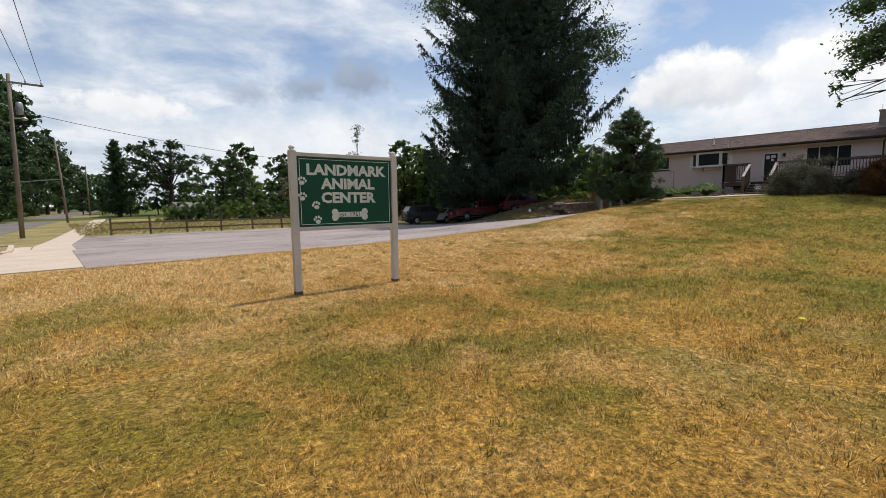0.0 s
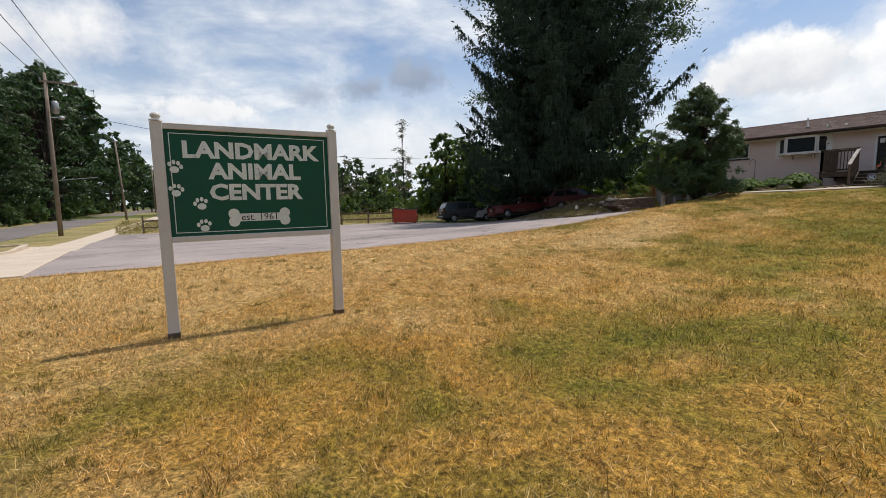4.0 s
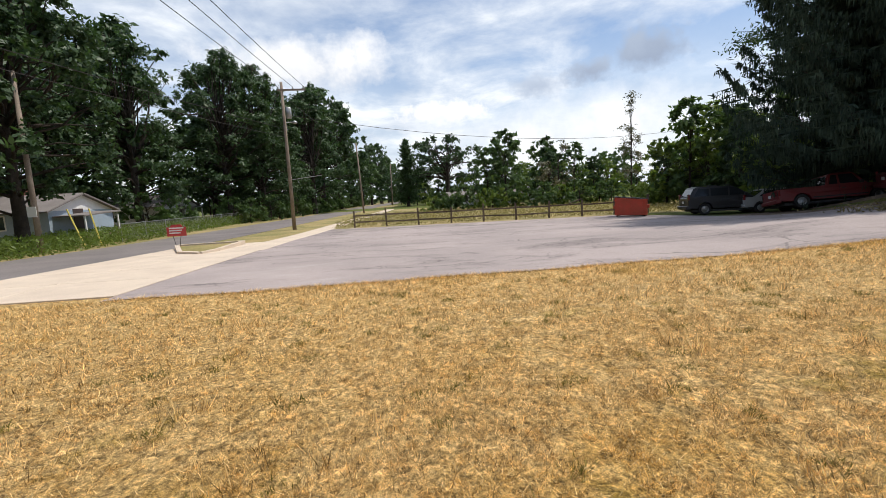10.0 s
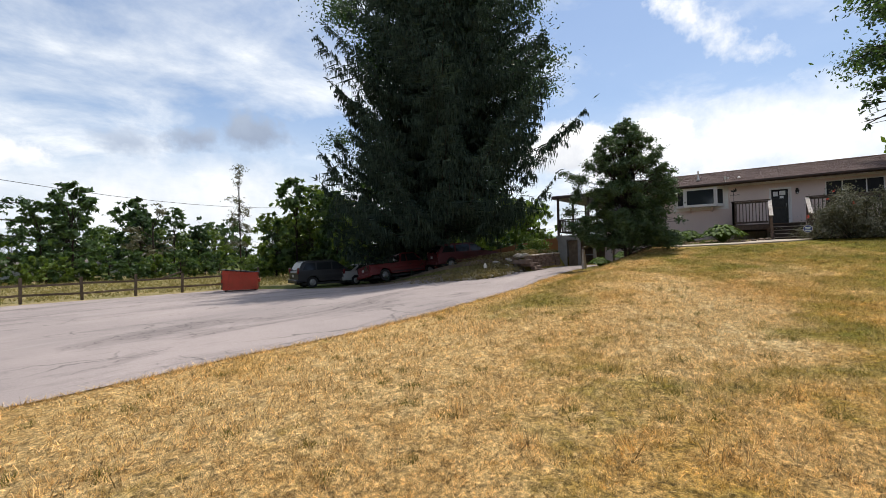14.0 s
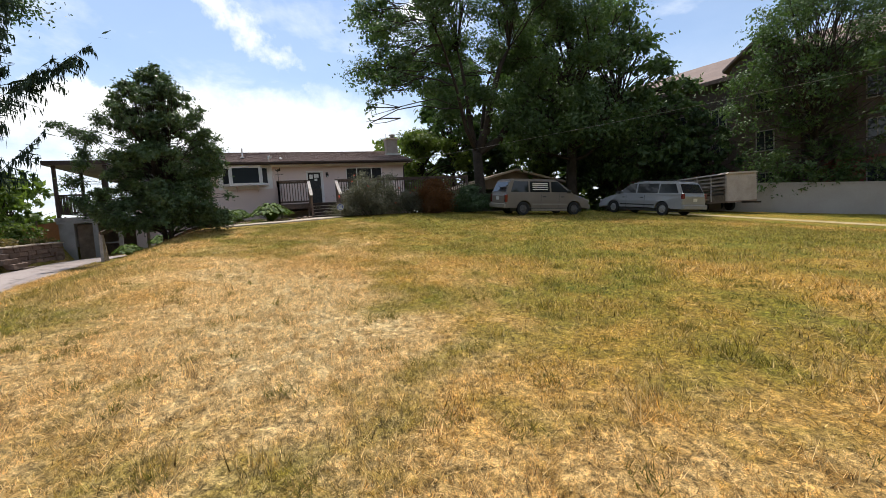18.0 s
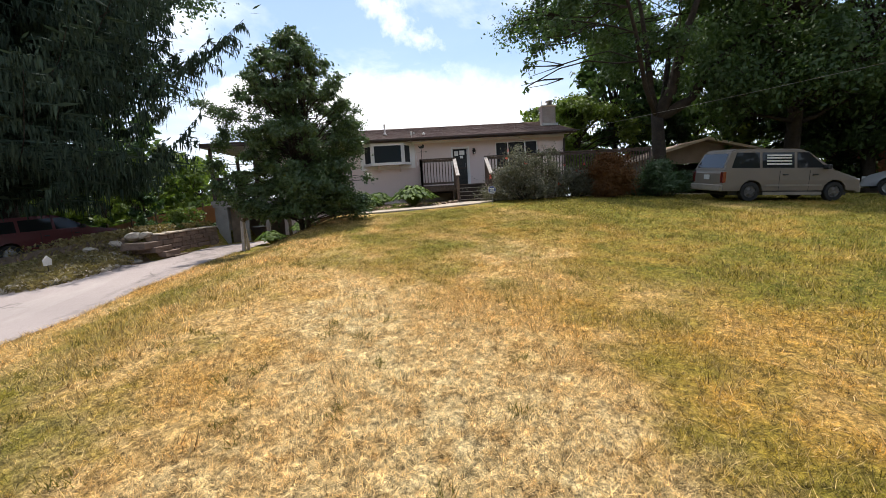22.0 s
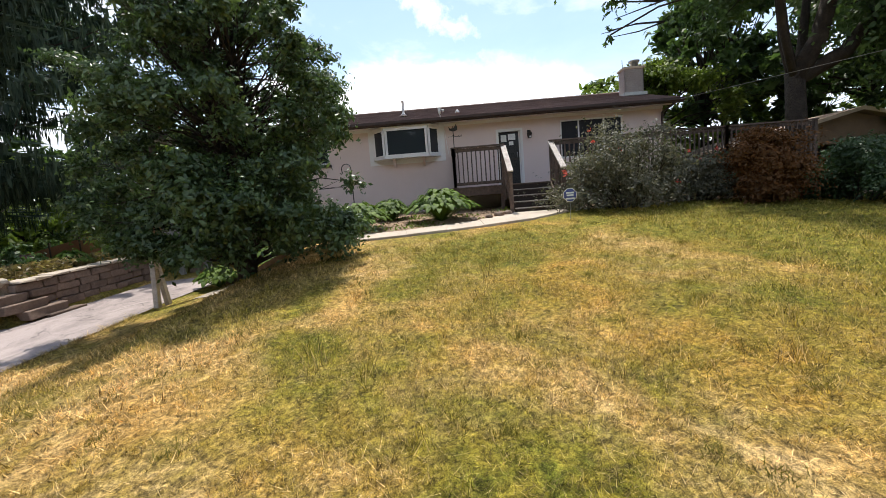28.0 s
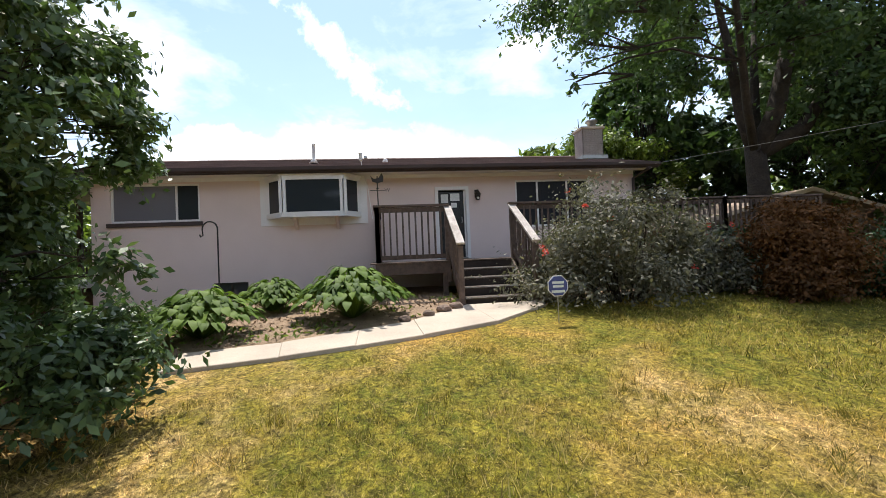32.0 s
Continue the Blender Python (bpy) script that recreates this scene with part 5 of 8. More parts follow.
def broadleaf(name, label, at, seed, height, spread, base, clumps_n, leaves, leaf, material, trunk_r=0.22, trunks=1, flat=1.0, gap=0.0, keep=None, category="tree", group="", lean=(0, 0), bare=False, clump=(0.20, 0.36), forks=(), profile=None, extra=(), twigs=3):
    """A broad-leaved tree: tapered trunk, limbs that reach each clump, and a ragged crown of single leaves."""
    rng, rs = random.Random(seed), np.random.RandomState(seed)
    tree = thing(name, label, category, at, 0, group)
    bm = B()
    clumps = []
    mid = base + (height - base) * 0.5
    for i in range(clumps_n):
        for _ in range(20):
            u = rng.random()
            z = base + (height - base) * (0.04 + 0.96 * u)
            prof = math.sin(math.pi * min(1.0, 0.16 + 0.84 * (z - base) / (height - base) * 0.98)) ** 0.7
            if profile:
                prof = float(np.interp(u, *profile))
            rr = spread * prof * math.sqrt(rng.uniform(0.05, 1.0))
            a = rng.uniform(0, 2 * math.pi)
            p = Vector((rr * math.cos(a) + lean[0] * u, rr * math.sin(a) * flat + lean[1] * u, z))
            if keep and not keep(p):
                continue
            if all((p - c[0]).length > gap * (c[1] + 0.3) for c in clumps):
                break
        clumps.append((p, spread * rng.uniform(*clump) * (1.0 if clumps_n > 14 else 1.25) * (1.0 - 0.25 * u if profile else 1.0)))
    clumps += [(Vector(p), r) for p, r in extra]
    for k in range(trunks):
        off = Vector((rng.uniform(-1, 1), rng.uniform(-1, 1), 0)) * (0.0 if trunks == 1 else trunk_r * 2.2)
        top = Vector((lean[0] * 0.6 + off.x * 2.5 + rng.uniform(-0.2, 0.2), lean[1] * 0.6 + off.y * 2.5, base + (height - base) * 0.62))
        fork = off.lerp(top, 0.42)
        pts = [Vector((off.x, off.y, -0.3)), Vector((off.x, off.y, 0.05)), off.lerp(top, 0.2) + Vector((rng.uniform(-1, 1), rng.uniform(-1, 1), 0)) * trunk_r * 0.5, fork, off.lerp(top, 0.72), top]
        arms = []
        if forks:
            pts = [pts[0], pts[1], Vector((0.1, 0.0, forks[0][2])) * 0.45, Vector((0.15, 0.05, forks[0][2]))]
            tube(bm, pts, [trunk_r * 1.5, trunk_r * 1.15, trunk_r * 0.98, trunk_r * 0.85], 12)
            for fx, fy, fz, thick_r in forks[1:]:
                e = Vector((fx, fy, fz))
                arm = [pts[3].lerp(e, 0.0) - Vector((0, 0, 0.3)), pts[3].lerp(e, 0.22) + Vector((fx * 0.06, fy * 0.06, -0.35)), pts[3].lerp(e, 0.5) + Vector((0, 0, 0.3)), pts[3].lerp(e, 0.78) + Vector((0, 0, 0.5)), e]
                tube(bm, arm, [thick_r * 1.15, thick_r, thick_r * 0.75, thick_r * 0.5, thick_r * 0.25], 10)
                arms += arm[1:] + [arm[1].lerp(arm[2], 0.5), arm[2].lerp(arm[3], 0.5)]
        else:
            tube(bm, pts, [trunk_r * 1.5, trunk_r * 1.15, trunk_r * 0.95, trunk_r * 0.8, trunk_r * 0.5, trunk_r * 0.2], 10)
        for i, (c, r) in enumerate(clumps):
            if i % trunks == k:
                u = rng.uniform(0.3, 0.95)
                s = pts[2].lerp(top, u)
                if s.z > c.z:
                    s.z = max(base * 0.6, c.z - 0.3 * (c - s).length * 0.5)
                    s = Vector((off.x + (top.x - off.x) * s.z / max(top.z, 0.1), off.y + (top.y - off.y) * s.z / max(top.z, 0.1), s.z))
                if arms:
                    s = min(arms, key=lambda q: (q - c).length + (2.0 if q.z > c.z + 1.5 else 0.0)).copy()
                limb(bm, s, c, trunk_r * (0.28 if arms else 1.0) * rng.uniform(0.22, 0.42), trunk_r * 0.07, 0.06 * (c - s).length, rng, *((6, 4) if twigs else (3, 2)))
                for _ in range(twigs):
                    d = Vector((rng.gauss(0, 1), rng.gauss(0, 1), rng.gauss(0, 0.7))).normalized()
                    limb(bm, s.lerp(c, 0.7), c + d * r * 0.9, trunk_r * 0.10, trunk_r * 0.03, 0, rng, 4, 2)
    part("trunk", bm, BARK, tree, "", True)
    pts, d = crown_points(rs, clumps, leaves, 0.35 if bare else 0.5)
    part("crown", tri_mesh("crown", leaf_quads(rs, pts, leaf, outward=d), material, True), material, tree)
    return tree


def ribbons(rs, p, q, width):
    """Tapered sprays of needles from p to q, each a spindle in a random plane."""
    n = len(p)
    d = q - p
    wv = np.cross(d, rs.normal(size=(n, 3)))
    wv /= np.linalg.norm(wv, axis=1)[:, None] + 1e-9
    w = width * rs.uniform(0.6, 1.3, (n, 1))
    out = np.empty((n, 4, 3), np.float32)
    out[:, 0], out[:, 1], out[:, 2], out[:, 3] = p, p + d * 0.38 + wv * w, q, p + d * 0.38 - wv * w
    return out


def spruce(name, label, at, seed, height, radius, skirt, material, whorls=48, per=10, twigs=8.0, tassel=1.0, sweep=0.0):
    """A spruce: straight trunk, whorls of drooping boughs hung with curtains of twigs."""
    rng, rs = random.Random(seed), np.random.RandomState(seed)
    tree = thing(name, label, "tree", at)
    bm = B()
    tube(bm, [(0, 0, -0.3), (0.02, 0, 0.3), (0, 0.03, height * 0.4), (0, 0, height * 0.98)], [0.55, 0.42, 0.26, 0.03], 12)
    quads = []
    for w in range(whorls):
        u = w / (whorls - 1)
        z0 = skirt + (height - skirt - 0.4) * u ** 1.05 + rng.uniform(-0.3, 0.3)
        reach = radius * (1 - u) ** 0.42 * (0.9 if u > 0.12 else 0.8 + u * 0.9) + 0.3
        a0 = rng.uniform(0, 6.28)
        for k in range(per if u < 0.75 else 7):
            a = a0 + 2 * math.pi * (k + rng.uniform(-0.3, 0.3)) / per
            if u < 0.16 and math.cos(a) > -0.3 and rng.random() < 0.5:
                continue
            z1 = z0 + (rng.uniform(-0.7, 0.7) - sweep * max(0.0, 0.55 * math.sin(a) - 0.83 * math.cos(a))) * (1 - u) ** 2
            L = reach * (rng.uniform(0.62, 1.0) if rng.random() < 0.8 else rng.uniform(1.0, 1.22))
            d = Vector((math.cos(a), math.sin(a), 0))
            droop = 0.10 + 0.22 * (1 - u) + rng.uniform(-0.05, 0.05)
            pts = [Vector((0, 0, z1)) + d * (L * s) + Vector((0, 0, L * (-droop * math.sin(math.pi * 0.75 * s) * 1.1 + 0.22 * s ** 3))) for s in (0, 0.3, 0.55, 0.8, 1.0)]
            tube(bm, pts, [0.05 * (1 - u) + 0.02, 0.035, 0.022, 0.014, 0.006], 4, False)
            P = np.array([tuple(p) for p in pts])
            side = np.array((-d.y, d.x, 0.0))
            # side twigs stand off the bough in pairs, longest before the middle
            n = max(10, int(L * twigs))
            s = np.sort(rs.uniform(0.12, 1.0, n))
            seg = np.minimum((s * 4).astype(int), 3)
            f = (s * 4 - seg)[:, None]
            base = P[seg] * (1 - f) + P[np.minimum(seg + 1, 4)] * f
            reach_side = (0.16 + 0.17 * L * np.sin(np.pi * np.clip(s * 0.85 + 0.12, 0, 1)))[:, None] * rs.uniform(0.6, 1.2, (n, 1))
            sign = np.where(rs.random(n) < 0.5, -1.0, 1.0)[:, None]
            twig = side * sign * reach_side + np.array(tuple(d)) * reach_side * 0.6 + np.array((0, 0, -0.12)) * reach_side
            quads.append(ribbons(rs, base, base + twig, 0.045 * tassel))
            # short needles stand up along the bough
            up_p = base + twig * rs.uniform(0.0, 0.7, (n, 1))
            quads.append(ribbons(rs, up_p, up_p + twig * 0.35 + rs.normal(0, 0.1, (n, 3)) + np.array((0, 0, 0.07)), 0.05 * tassel))
            # tassels hang from the twigs like a fringe
            k = 12
            where = rs.uniform(0.1, 1.0, (n, k))
            top_p = (base[:, None, :] + twig[:, None, :] * where[:, :, None]).reshape(-1, 3) + rs.normal(0, 0.03, (n * k, 3))
            drop = (rs.uniform(0.2, 1.0, (n, k)) * (0.25 + 0.42 * (1 - u)) * (1.1 - 0.6 * s)[:, None]).reshape(-1, 1) * tassel + 0.08
            low = top_p + np.array((0, 0, -1.0)) * drop + rs.normal(0, 0.05, (n * k, 3))
            quads.append(ribbons(rs, top_p, low, 0.034 * tassel))
            # the lifted tip
            tips = P[4] + (P[4] - P[3]) * rs.uniform(-0.5, 0.25, (8, 1)) + rs.normal(0, 0.06, (8, 3))
            quads.append(ribbons(rs, tips, tips + np.array(tuple(d)) * 0.3 + rs.normal(0, 0.12, (8, 3)) + np.array((0, 0, 0.05)), 0.04 * tassel))
            # thick old sprays near the trunk
            inner = P[0] + (P[3] - P[0]) * rs.uniform(0.05, 0.6, (16, 1)) + rs.normal(0, 0.25, (16, 3)) - np.array((0, 0, 0.25))
            quads.append(leaf_quads(rs, inner, 0.5, 0.2, 1.6))
    part("trunk", bm, BARK, tree, "", True)
    part("crown", tri_mesh("crown", np.concatenate(quads), material, True), material, tree)
    return tree


def bush(name, label, at, seed, rx, ry, h, leaves, leaf, material, clumps_n=12, category="bush", flowers=None, group="", stems=True):
    rng, rs = random.Random(seed), np.random.RandomState(seed)
    b = thing(name, label, category, at, 0, group)
    clumps = []
    for i in range(clumps_n):
        a, r = rng.uniform(0, 6.28), math.sqrt(rng.random()) * 0.72
        z = h * rng.uniform(0.16, 0.84) * math.sqrt(max(0.05, 1 - (r / 0.80) ** 2))
        clumps.append((Vector((rx * r * math.cos(a), ry * r * math.sin(a), z)), h * rng.uniform(0.18, 0.33)))
    bm = B()
    for c, r in clumps:
        limb(bm, (c.x * 0.3, c.y * 0.3, -0.1), c, 0.025, 0.008, 0, rng, 5, 3)
    part("stem", bm, BARK, b)
    pts, d = crown_points(rs, clumps, leaves, 0.4)
    pts[:, 2] = np.abs(pts[:, 2] - 0.03) + 0.03
    part("foliage", tri_mesh("foliage", leaf_quads(rs, pts, leaf, outward=d), material, True), material, b)
    if flowers:
        for i in range(flowers):
            c, r = clumps[rng.randrange(len(clumps))]
            dd = Vector((-abs(rng.gauss(0.6, 0.5)), rng.gauss(0, 0.8), rng.gauss(0.2, 0.6))).normalized()
            p = c + dd * r * 1.05
            fl = np.array([tuple(p)]) + rs.normal(size=(14, 3)) * 0.024
            part("rose_bloom", tri_mesh("rose_bloom", leaf_quads(rs, fl, 0.048, long=1.1), ROSE_RED, True), ROSE_RED, b, "red rose bloom")
    return b


def hosta(name, label, at, seed, r, h, n=70, material=HOSTA):
    """A mound of broad arching leaves, each a ribbed blade on its stalk."""
    rng = random.Random(seed)
    plant = thing(name, label, "plant", at, group="hostas in the bed")
    verts, faces = [], []
    for i in range(int(n * 3.4)):
        a = rng.uniform(0, 6.28)
        tier = rng.random() ** 0.8
        reach = r * (0.35 + 0.65 * tier) * rng.uniform(0.85, 1.1)
        top = h * (1.0 - 0.55 * tier) * rng.uniform(0.85, 1.1)
        d, s = Vector((math.cos(a), math.sin(a), 0)), Vector((-math.sin(a), math.cos(a), 0))
        L = rng.uniform(0.11, 0.18) * (0.8 + r * 0.35)
        wv = L * rng.uniform(0.30, 0.42)
        start = d * max(0.02, reach - L) + Vector((0, 0, top))
        twist = rng.uniform(-0.35, 0.35)
        k0 = len(verts)
        for j, (u, ww) in enumerate(((0.0, 0.12), (0.3, 0.95), (0.6, 0.85), (0.85, 0.42), (1.0, 0.03))):
            c = start + d * (L * u) + Vector((0, 0, L * (0.25 * u - 0.85 * u * u)))
            for e in (-1, 0, 1):
                verts.append(c + s * (e * wv * ww) + Vector((0, 0, abs(e) * 0.05 * L + e * twist * wv * ww)))
        for j in range(4):
            for e in (0, 1):
                q = k0 + j * 3 + e
                faces.append((q, q + 1, q + 4, q + 3))
        faces_st = len(verts)
        verts += [Vector((0, 0, 0.0)) + s * 0.008, start + s * 0.008, start - s * 0.008, Vector((0, 0, 0.0)) - s * 0.008]
        faces.append((faces_st, faces_st + 1, faces_st + 2, faces_st + 3))
    part("leaves", mesh_of("leaves", verts, faces, material, True), material, plant)
    return plant


# lawn blades: tufts of bent grass, thick along the walk and thinner far off
def lawn_ok(x, y):
    ok = (y < 15.5 - 0.55 * step(8, 16, x) + 0.5 * step(19, 27, x)) & (x > -2.3)
    bed = (x > 30.0 + 0.0 * y) & (y > 6.0) | (x > 29.0) & (y > 11.2) | (x > 33.2) & (y > -1.5)
    path_zone = (y > 6.4) & (x > 31.6 - 0.62 * (y - 6.5) - 0.35)
    return ok & ~bed & ~path_zone


_patch = np.random.RandomState(8).random((257, 257))
_patch[-1], _patch[:, -1] = _patch[0], _patch[:, 0]


def thick(x, y):
    """How thick the turf stands, in patches from a hand's breadth to a stride."""
    total = 0.0
    for cell, weight in ((0.05, 0.42), (0.19, 0.33), (0.9, 0.25)):
        u, v = x / cell % 256, y / cell % 256
        i, j = np.floor(u).astype(int), np.floor(v).astype(int)
        f, g = u - i, v - j
        total = total + weight * ((_patch[i, j] * (1 - f) + _patch[i + 1, j] * f) * (1 - g) + (_patch[i, j + 1] * (1 - f) + _patch[i + 1, j + 1] * f) * g)
    return total


def tufts(rs, x, y, hmin, hmax, wide, per=3, flat=0.55, jitter=0.015, bare=0.5, anywhere=False):
    """Blades in small tufts at the given places; flat: how far they lean."""
    k = (lawn_ok(x, y) | anywhere) & (thick(x, y) > bare)
    x, y = x[k], y[k]
    h0 = rs.uniform(0.75, 1.25, len(x)) * (0.6 + 0.8 * thick(x, y))
    x, y, h0 = np.repeat(x, per), np.repeat(y, per), np.repeat(h0, per)
    m = len(x)
    x, y = x + rs.normal(0, jitter, m), y + rs.normal(0, jitter, m)
    z = ground_z(x, y) - 0.004
    a = rs.uniform(0, 6.283, m)
    h = rs.uniform(hmin, hmax, m) * h0
    w = wide * rs.uniform(0.6, 1.3, m)
    lean = rs.normal(0, flat, (m, 2)) * h[:, None]
    tri = np.empty((m, 3, 3), np.float32)
    tri[:, 0] = np.stack([x - np.cos(a) * w, y - np.sin(a) * w, z], 1)
    tri[:, 1] = np.stack([x + np.cos(a) * w, y + np.sin(a) * w, z], 1)
    tri[:, 2] = np.stack([x + lean[:, 0], y + lean[:, 1], z + h], 1)
    return tri


def away(x, y, line, gap):
    """Which places lie further than gap from a line across the lawn."""
    far_off = np.ones(len(x), bool)
    for (xa, ya), (xb, yb) in zip(line, line[1:]):
        dx, dy = xb - xa, yb - ya
        u = np.clip(((x - xa) * dx + (y - ya) * dy) / (dx * dx + dy * dy), 0, 1)
        far_off &= np.hypot(x - xa - u * dx, y - ya - u * dy) > gap
    return x[far_off], y[far_off]


def along(rs, n, line, spread):
    """Places scattered to both sides of a line across the lawn."""
    line = np.array(line)
    seg = np.linalg.norm(np.diff(line, axis=0), axis=1)
    i = rs.choice(len(seg), size=n, p=seg / seg.sum())
    u = rs.random(n)[:, None]
    p = line[i] * (1 - u) + line[i + 1] * u + rs.normal(0, spread, (n, 2))
    return p[:, 0], p[:, 1]


rs = np.random.RandomState(11)
TRACK = [(0.5, 2.0), (4.5, 5.0), (6.5, 9.5), (9.5, 9.3), (14.0, 9.2), (20.0, 8.8), (28.0, 8.2)]
turf = [tufts(rs, *along(rs, 250000, TRACK, 2.4), 0.018, 0.052, 0.0029, flat=0.8, bare=0.42),
        tufts(rs, *along(rs, 270000, TRACK, 2.4), 0.007, 0.019, 0.0028, 2, 3.0, bare=0.0),
        tufts(rs, *along(rs, 30000, TRACK, 3.0), 0.05, 0.11, 0.0022, 2, 0.30, bare=0.52),
        tufts(rs, *away(rs.uniform(-2, 32, 280000), rs.uniform(-9, 15.6, 280000), TRACK, 3.0), 0.025, 0.070, 0.0055, 2, 0.7, bare=0.42),
        tufts(rs, *away(rs.uniform(-2, 32, 70000), rs.uniform(-9, 15.6, 70000), TRACK, 2.6), 0.04, 0.10, 0.0045, 2, 0.4, bare=0.54)]
# ragged fringe over the paving's edge
ex = rs.uniform(0.4, 28, 9000)
turf.append(tufts(rs, ex, np.array([edge_y(v) for v in ex]) - np.abs(rs.normal(0, 0.12, 9000)) + 0.04, 0.03, 0.09, 0.004, 2, 0.9, bare=0.35, anywhere=True))
# knee-high green tufts here and there
cx, cy = rs.uniform(1, 29, 260), rs.uniform(1.0, 13.5, 260)
turf.append(tufts(rs, np.repeat(cx, 16) + rs.normal(0, 0.07, 260 * 16), np.repeat(cy, 16) + rs.normal(0, 0.07, 260 * 16), 0.07, 0.17, 0.004, 2, 0.35, bare=0.0))
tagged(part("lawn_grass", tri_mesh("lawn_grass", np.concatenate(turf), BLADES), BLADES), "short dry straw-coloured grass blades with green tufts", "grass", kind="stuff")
# sparse dark weeds and coarse green tufts in the dry turf
cx, cy = rs.uniform(1, 30, 900), rs.uniform(-4.0, 14.6, 900)
wx, wy = np.repeat(cx, 26) + rs.normal(0, 0.055, 900 * 26), np.repeat(cy, 26) + rs.normal(0, 0.055, 900 * 26)
tagged(part("lawn_weeds", tri_mesh("lawn_weeds", tufts(rs, wx, wy, 0.025, 0.085, 0.0035, 2, 0.6, bare=0.0), TUFT), TUFT), "dark olive weed tufts scattered in the dry lawn", "weeds", kind="stuff")

# ---- trees and beds ----
spruce("spruce_tree", "huge dark spruce with drooping boughs over the parked cars", (33.0, 26.9, gz(33.0, 26.9)), 3, 31.0, 10.3, 5.6, NEEDLE, sweep=2.6)
broadleaf("maple_tree", "tall leafy tree rising behind the spruce", (40.5, 33.0, gz(40.5, 33.0)), 5, 32, 11.5, 10, 66, 52000, 0.19, LEAF_DARK, 0.4, clump=(0.14, 0.26))
broadleaf("magnolia_tree", "dense glossy-leaved small tree beside the path", (27.75, 13.15, gz(27.75, 13.15)), 7, 6.0, 2.05, 0.3, 300, 150000, 0.058, LEAF_GLOSSY, 0.075, trunks=3, clump=(0.13, 0.23),
          profile=((0.0, 0.15, 0.35, 0.55, 0.72, 0.86, 0.95, 1.0), (0.92, 1.04, 1.0, 0.90, 0.72, 0.50, 0.24, 0.08)),
          extra=(((0.3, 2.5, 3.9), 0.42), ((0.2, 2.1, 3.7), 0.46), ((0.5, 1.8, 4.4), 0.4), ((0.4, 2.4, 3.2), 0.42), ((-0.2, 2.3, 2.8), 0.4), ((0.2, 1.2, 5.1), 0.3), ((0.1, 2.9, 4.1), 0.28), ((0.0, 2.6, 2.2), 0.4), ((-0.6, 2.3, 1.5), 0.42), ((-0.9, 1.9, 1.2), 0.4), ((0.0, -0.1, 6.15), 0.2)))
broadleaf("large_maple_tree", "great spreading tree with a forked trunk beside the house", (38.2, -4.2, gz(38.2, -4.2)), 21, 21, 8.6, 6.2, 110, 90000, 0.150, LEAF_MID, 0.38, lean=(-1.5, 0.5), clump=(0.11, 0.21), keep=lambda p: p.z > 6.0 + 0.55 * max(0.0, p.y - 1.0) + (3.6 if p.y < -0.6 and p.x < 2.5 else 0.0),
          extra=(((-3.8, 8.4, 6.3), 0.6), ((-3.6, 7.8, 7.2), 0.8), ((-3.2, 6.9, 8.2), 1.0), ((-4.4, 7.2, 7.6), 0.7), ((-2.6, 7.6, 8.8), 0.9), ((-3.0, 8.2, 5.6), 0.35), ((-2.2, 5.2, 8.4), 1.0), ((-1.4, 3.8, 8.2), 1.1), ((-2.8, 6.0, 9.4), 1.1), ((-4.0, 6.2, 9.0), 0.9), ((-2.0, 4.4, 9.6), 1.2)), forks=((0, 0, 4.6), (-3.5, 4.2, 11.5, 0.13), (-0.5, -2.6, 11.5, 0.30), (1.5, 0.5, 12.0, 0.2), (-0.8, -6.0, 8.8, 0.27), (3.0, -3.0, 11.0, 0.18)))
broadleaf("backyard_tree", "leafy tree behind the house chimney", (47, -2.5, gz(47, -2.5)), 22, 7.4, 4.4, 1.0, 60, 24000, 0.17, LEAF_LIGHT, 0.25, clump=(0.13, 0.25))

# hostas, roses and browned evergreens before the house
hosta("hosta", "large hosta with broad yellow-green leaves beside the path", (30.75, 11.75, gz(30.75, 11.75)), 1, 0.86, 0.70, 100)
hosta("hosta", "large hosta with broad yellow-green leaves beside the deck", (31.55, 9.75, gz(31.55, 9.75)), 2, 1.0, 0.82, 130)
hosta("hosta", "hosta with broad yellow-green leaves under the bay window", (32.6, 11.25, gz(32.6, 11.25)), 3, 0.75, 0.6, 90)
hosta("hosta", "dark hosta under the basement window", (33.6, 13.0, gz(33.6, 13.0)), 4, 0.6, 0.5, 60, LEAF_DARK)
hosta("hosta", "hosta with pale leaves behind the small tree", (31.0, 14.1, gz(31.0, 14.1)), 5, 0.65, 0.5, 70)
hosta("hosta", "hosta with pale leaves behind the small tree", (30.2, 15.1, gz(30.2, 15.1)), 6, 0.6, 0.5, 70)
bush("rose_bush", "large grey-green rose bush with a few red blooms before the deck", (31.95, 4.85, gz(31.95, 4.85)), 8, 1.4, 2.3, 2.8, 25000, 0.055, ROSE_LEAF, 34, flowers=9)
bush("rose_bush", "grey-green rose bush thinning out towards the evergreens", (32.5, 2.7, gz(32.5, 2.7)), 9, 0.9, 1.1, 1.75, 11000, 0.055, ROSE_LEAF, 22, flowers=4)
bush("juniper_bush", "rounded evergreen browned by drought", (31.4, 1.7, gz(31.4, 1.7)), 10, 0.95, 0.7, 2.2, 28000, 0.055, JUNIPER, 26)
bush("evergreen_bush", "low dark evergreen filling the gap beside the deck", (33.4, 0.9, gz(33.4, 0.9)), 13, 1.2, 1.4, 1.9, 14000, 0.06, LEAF_DARK, 18)
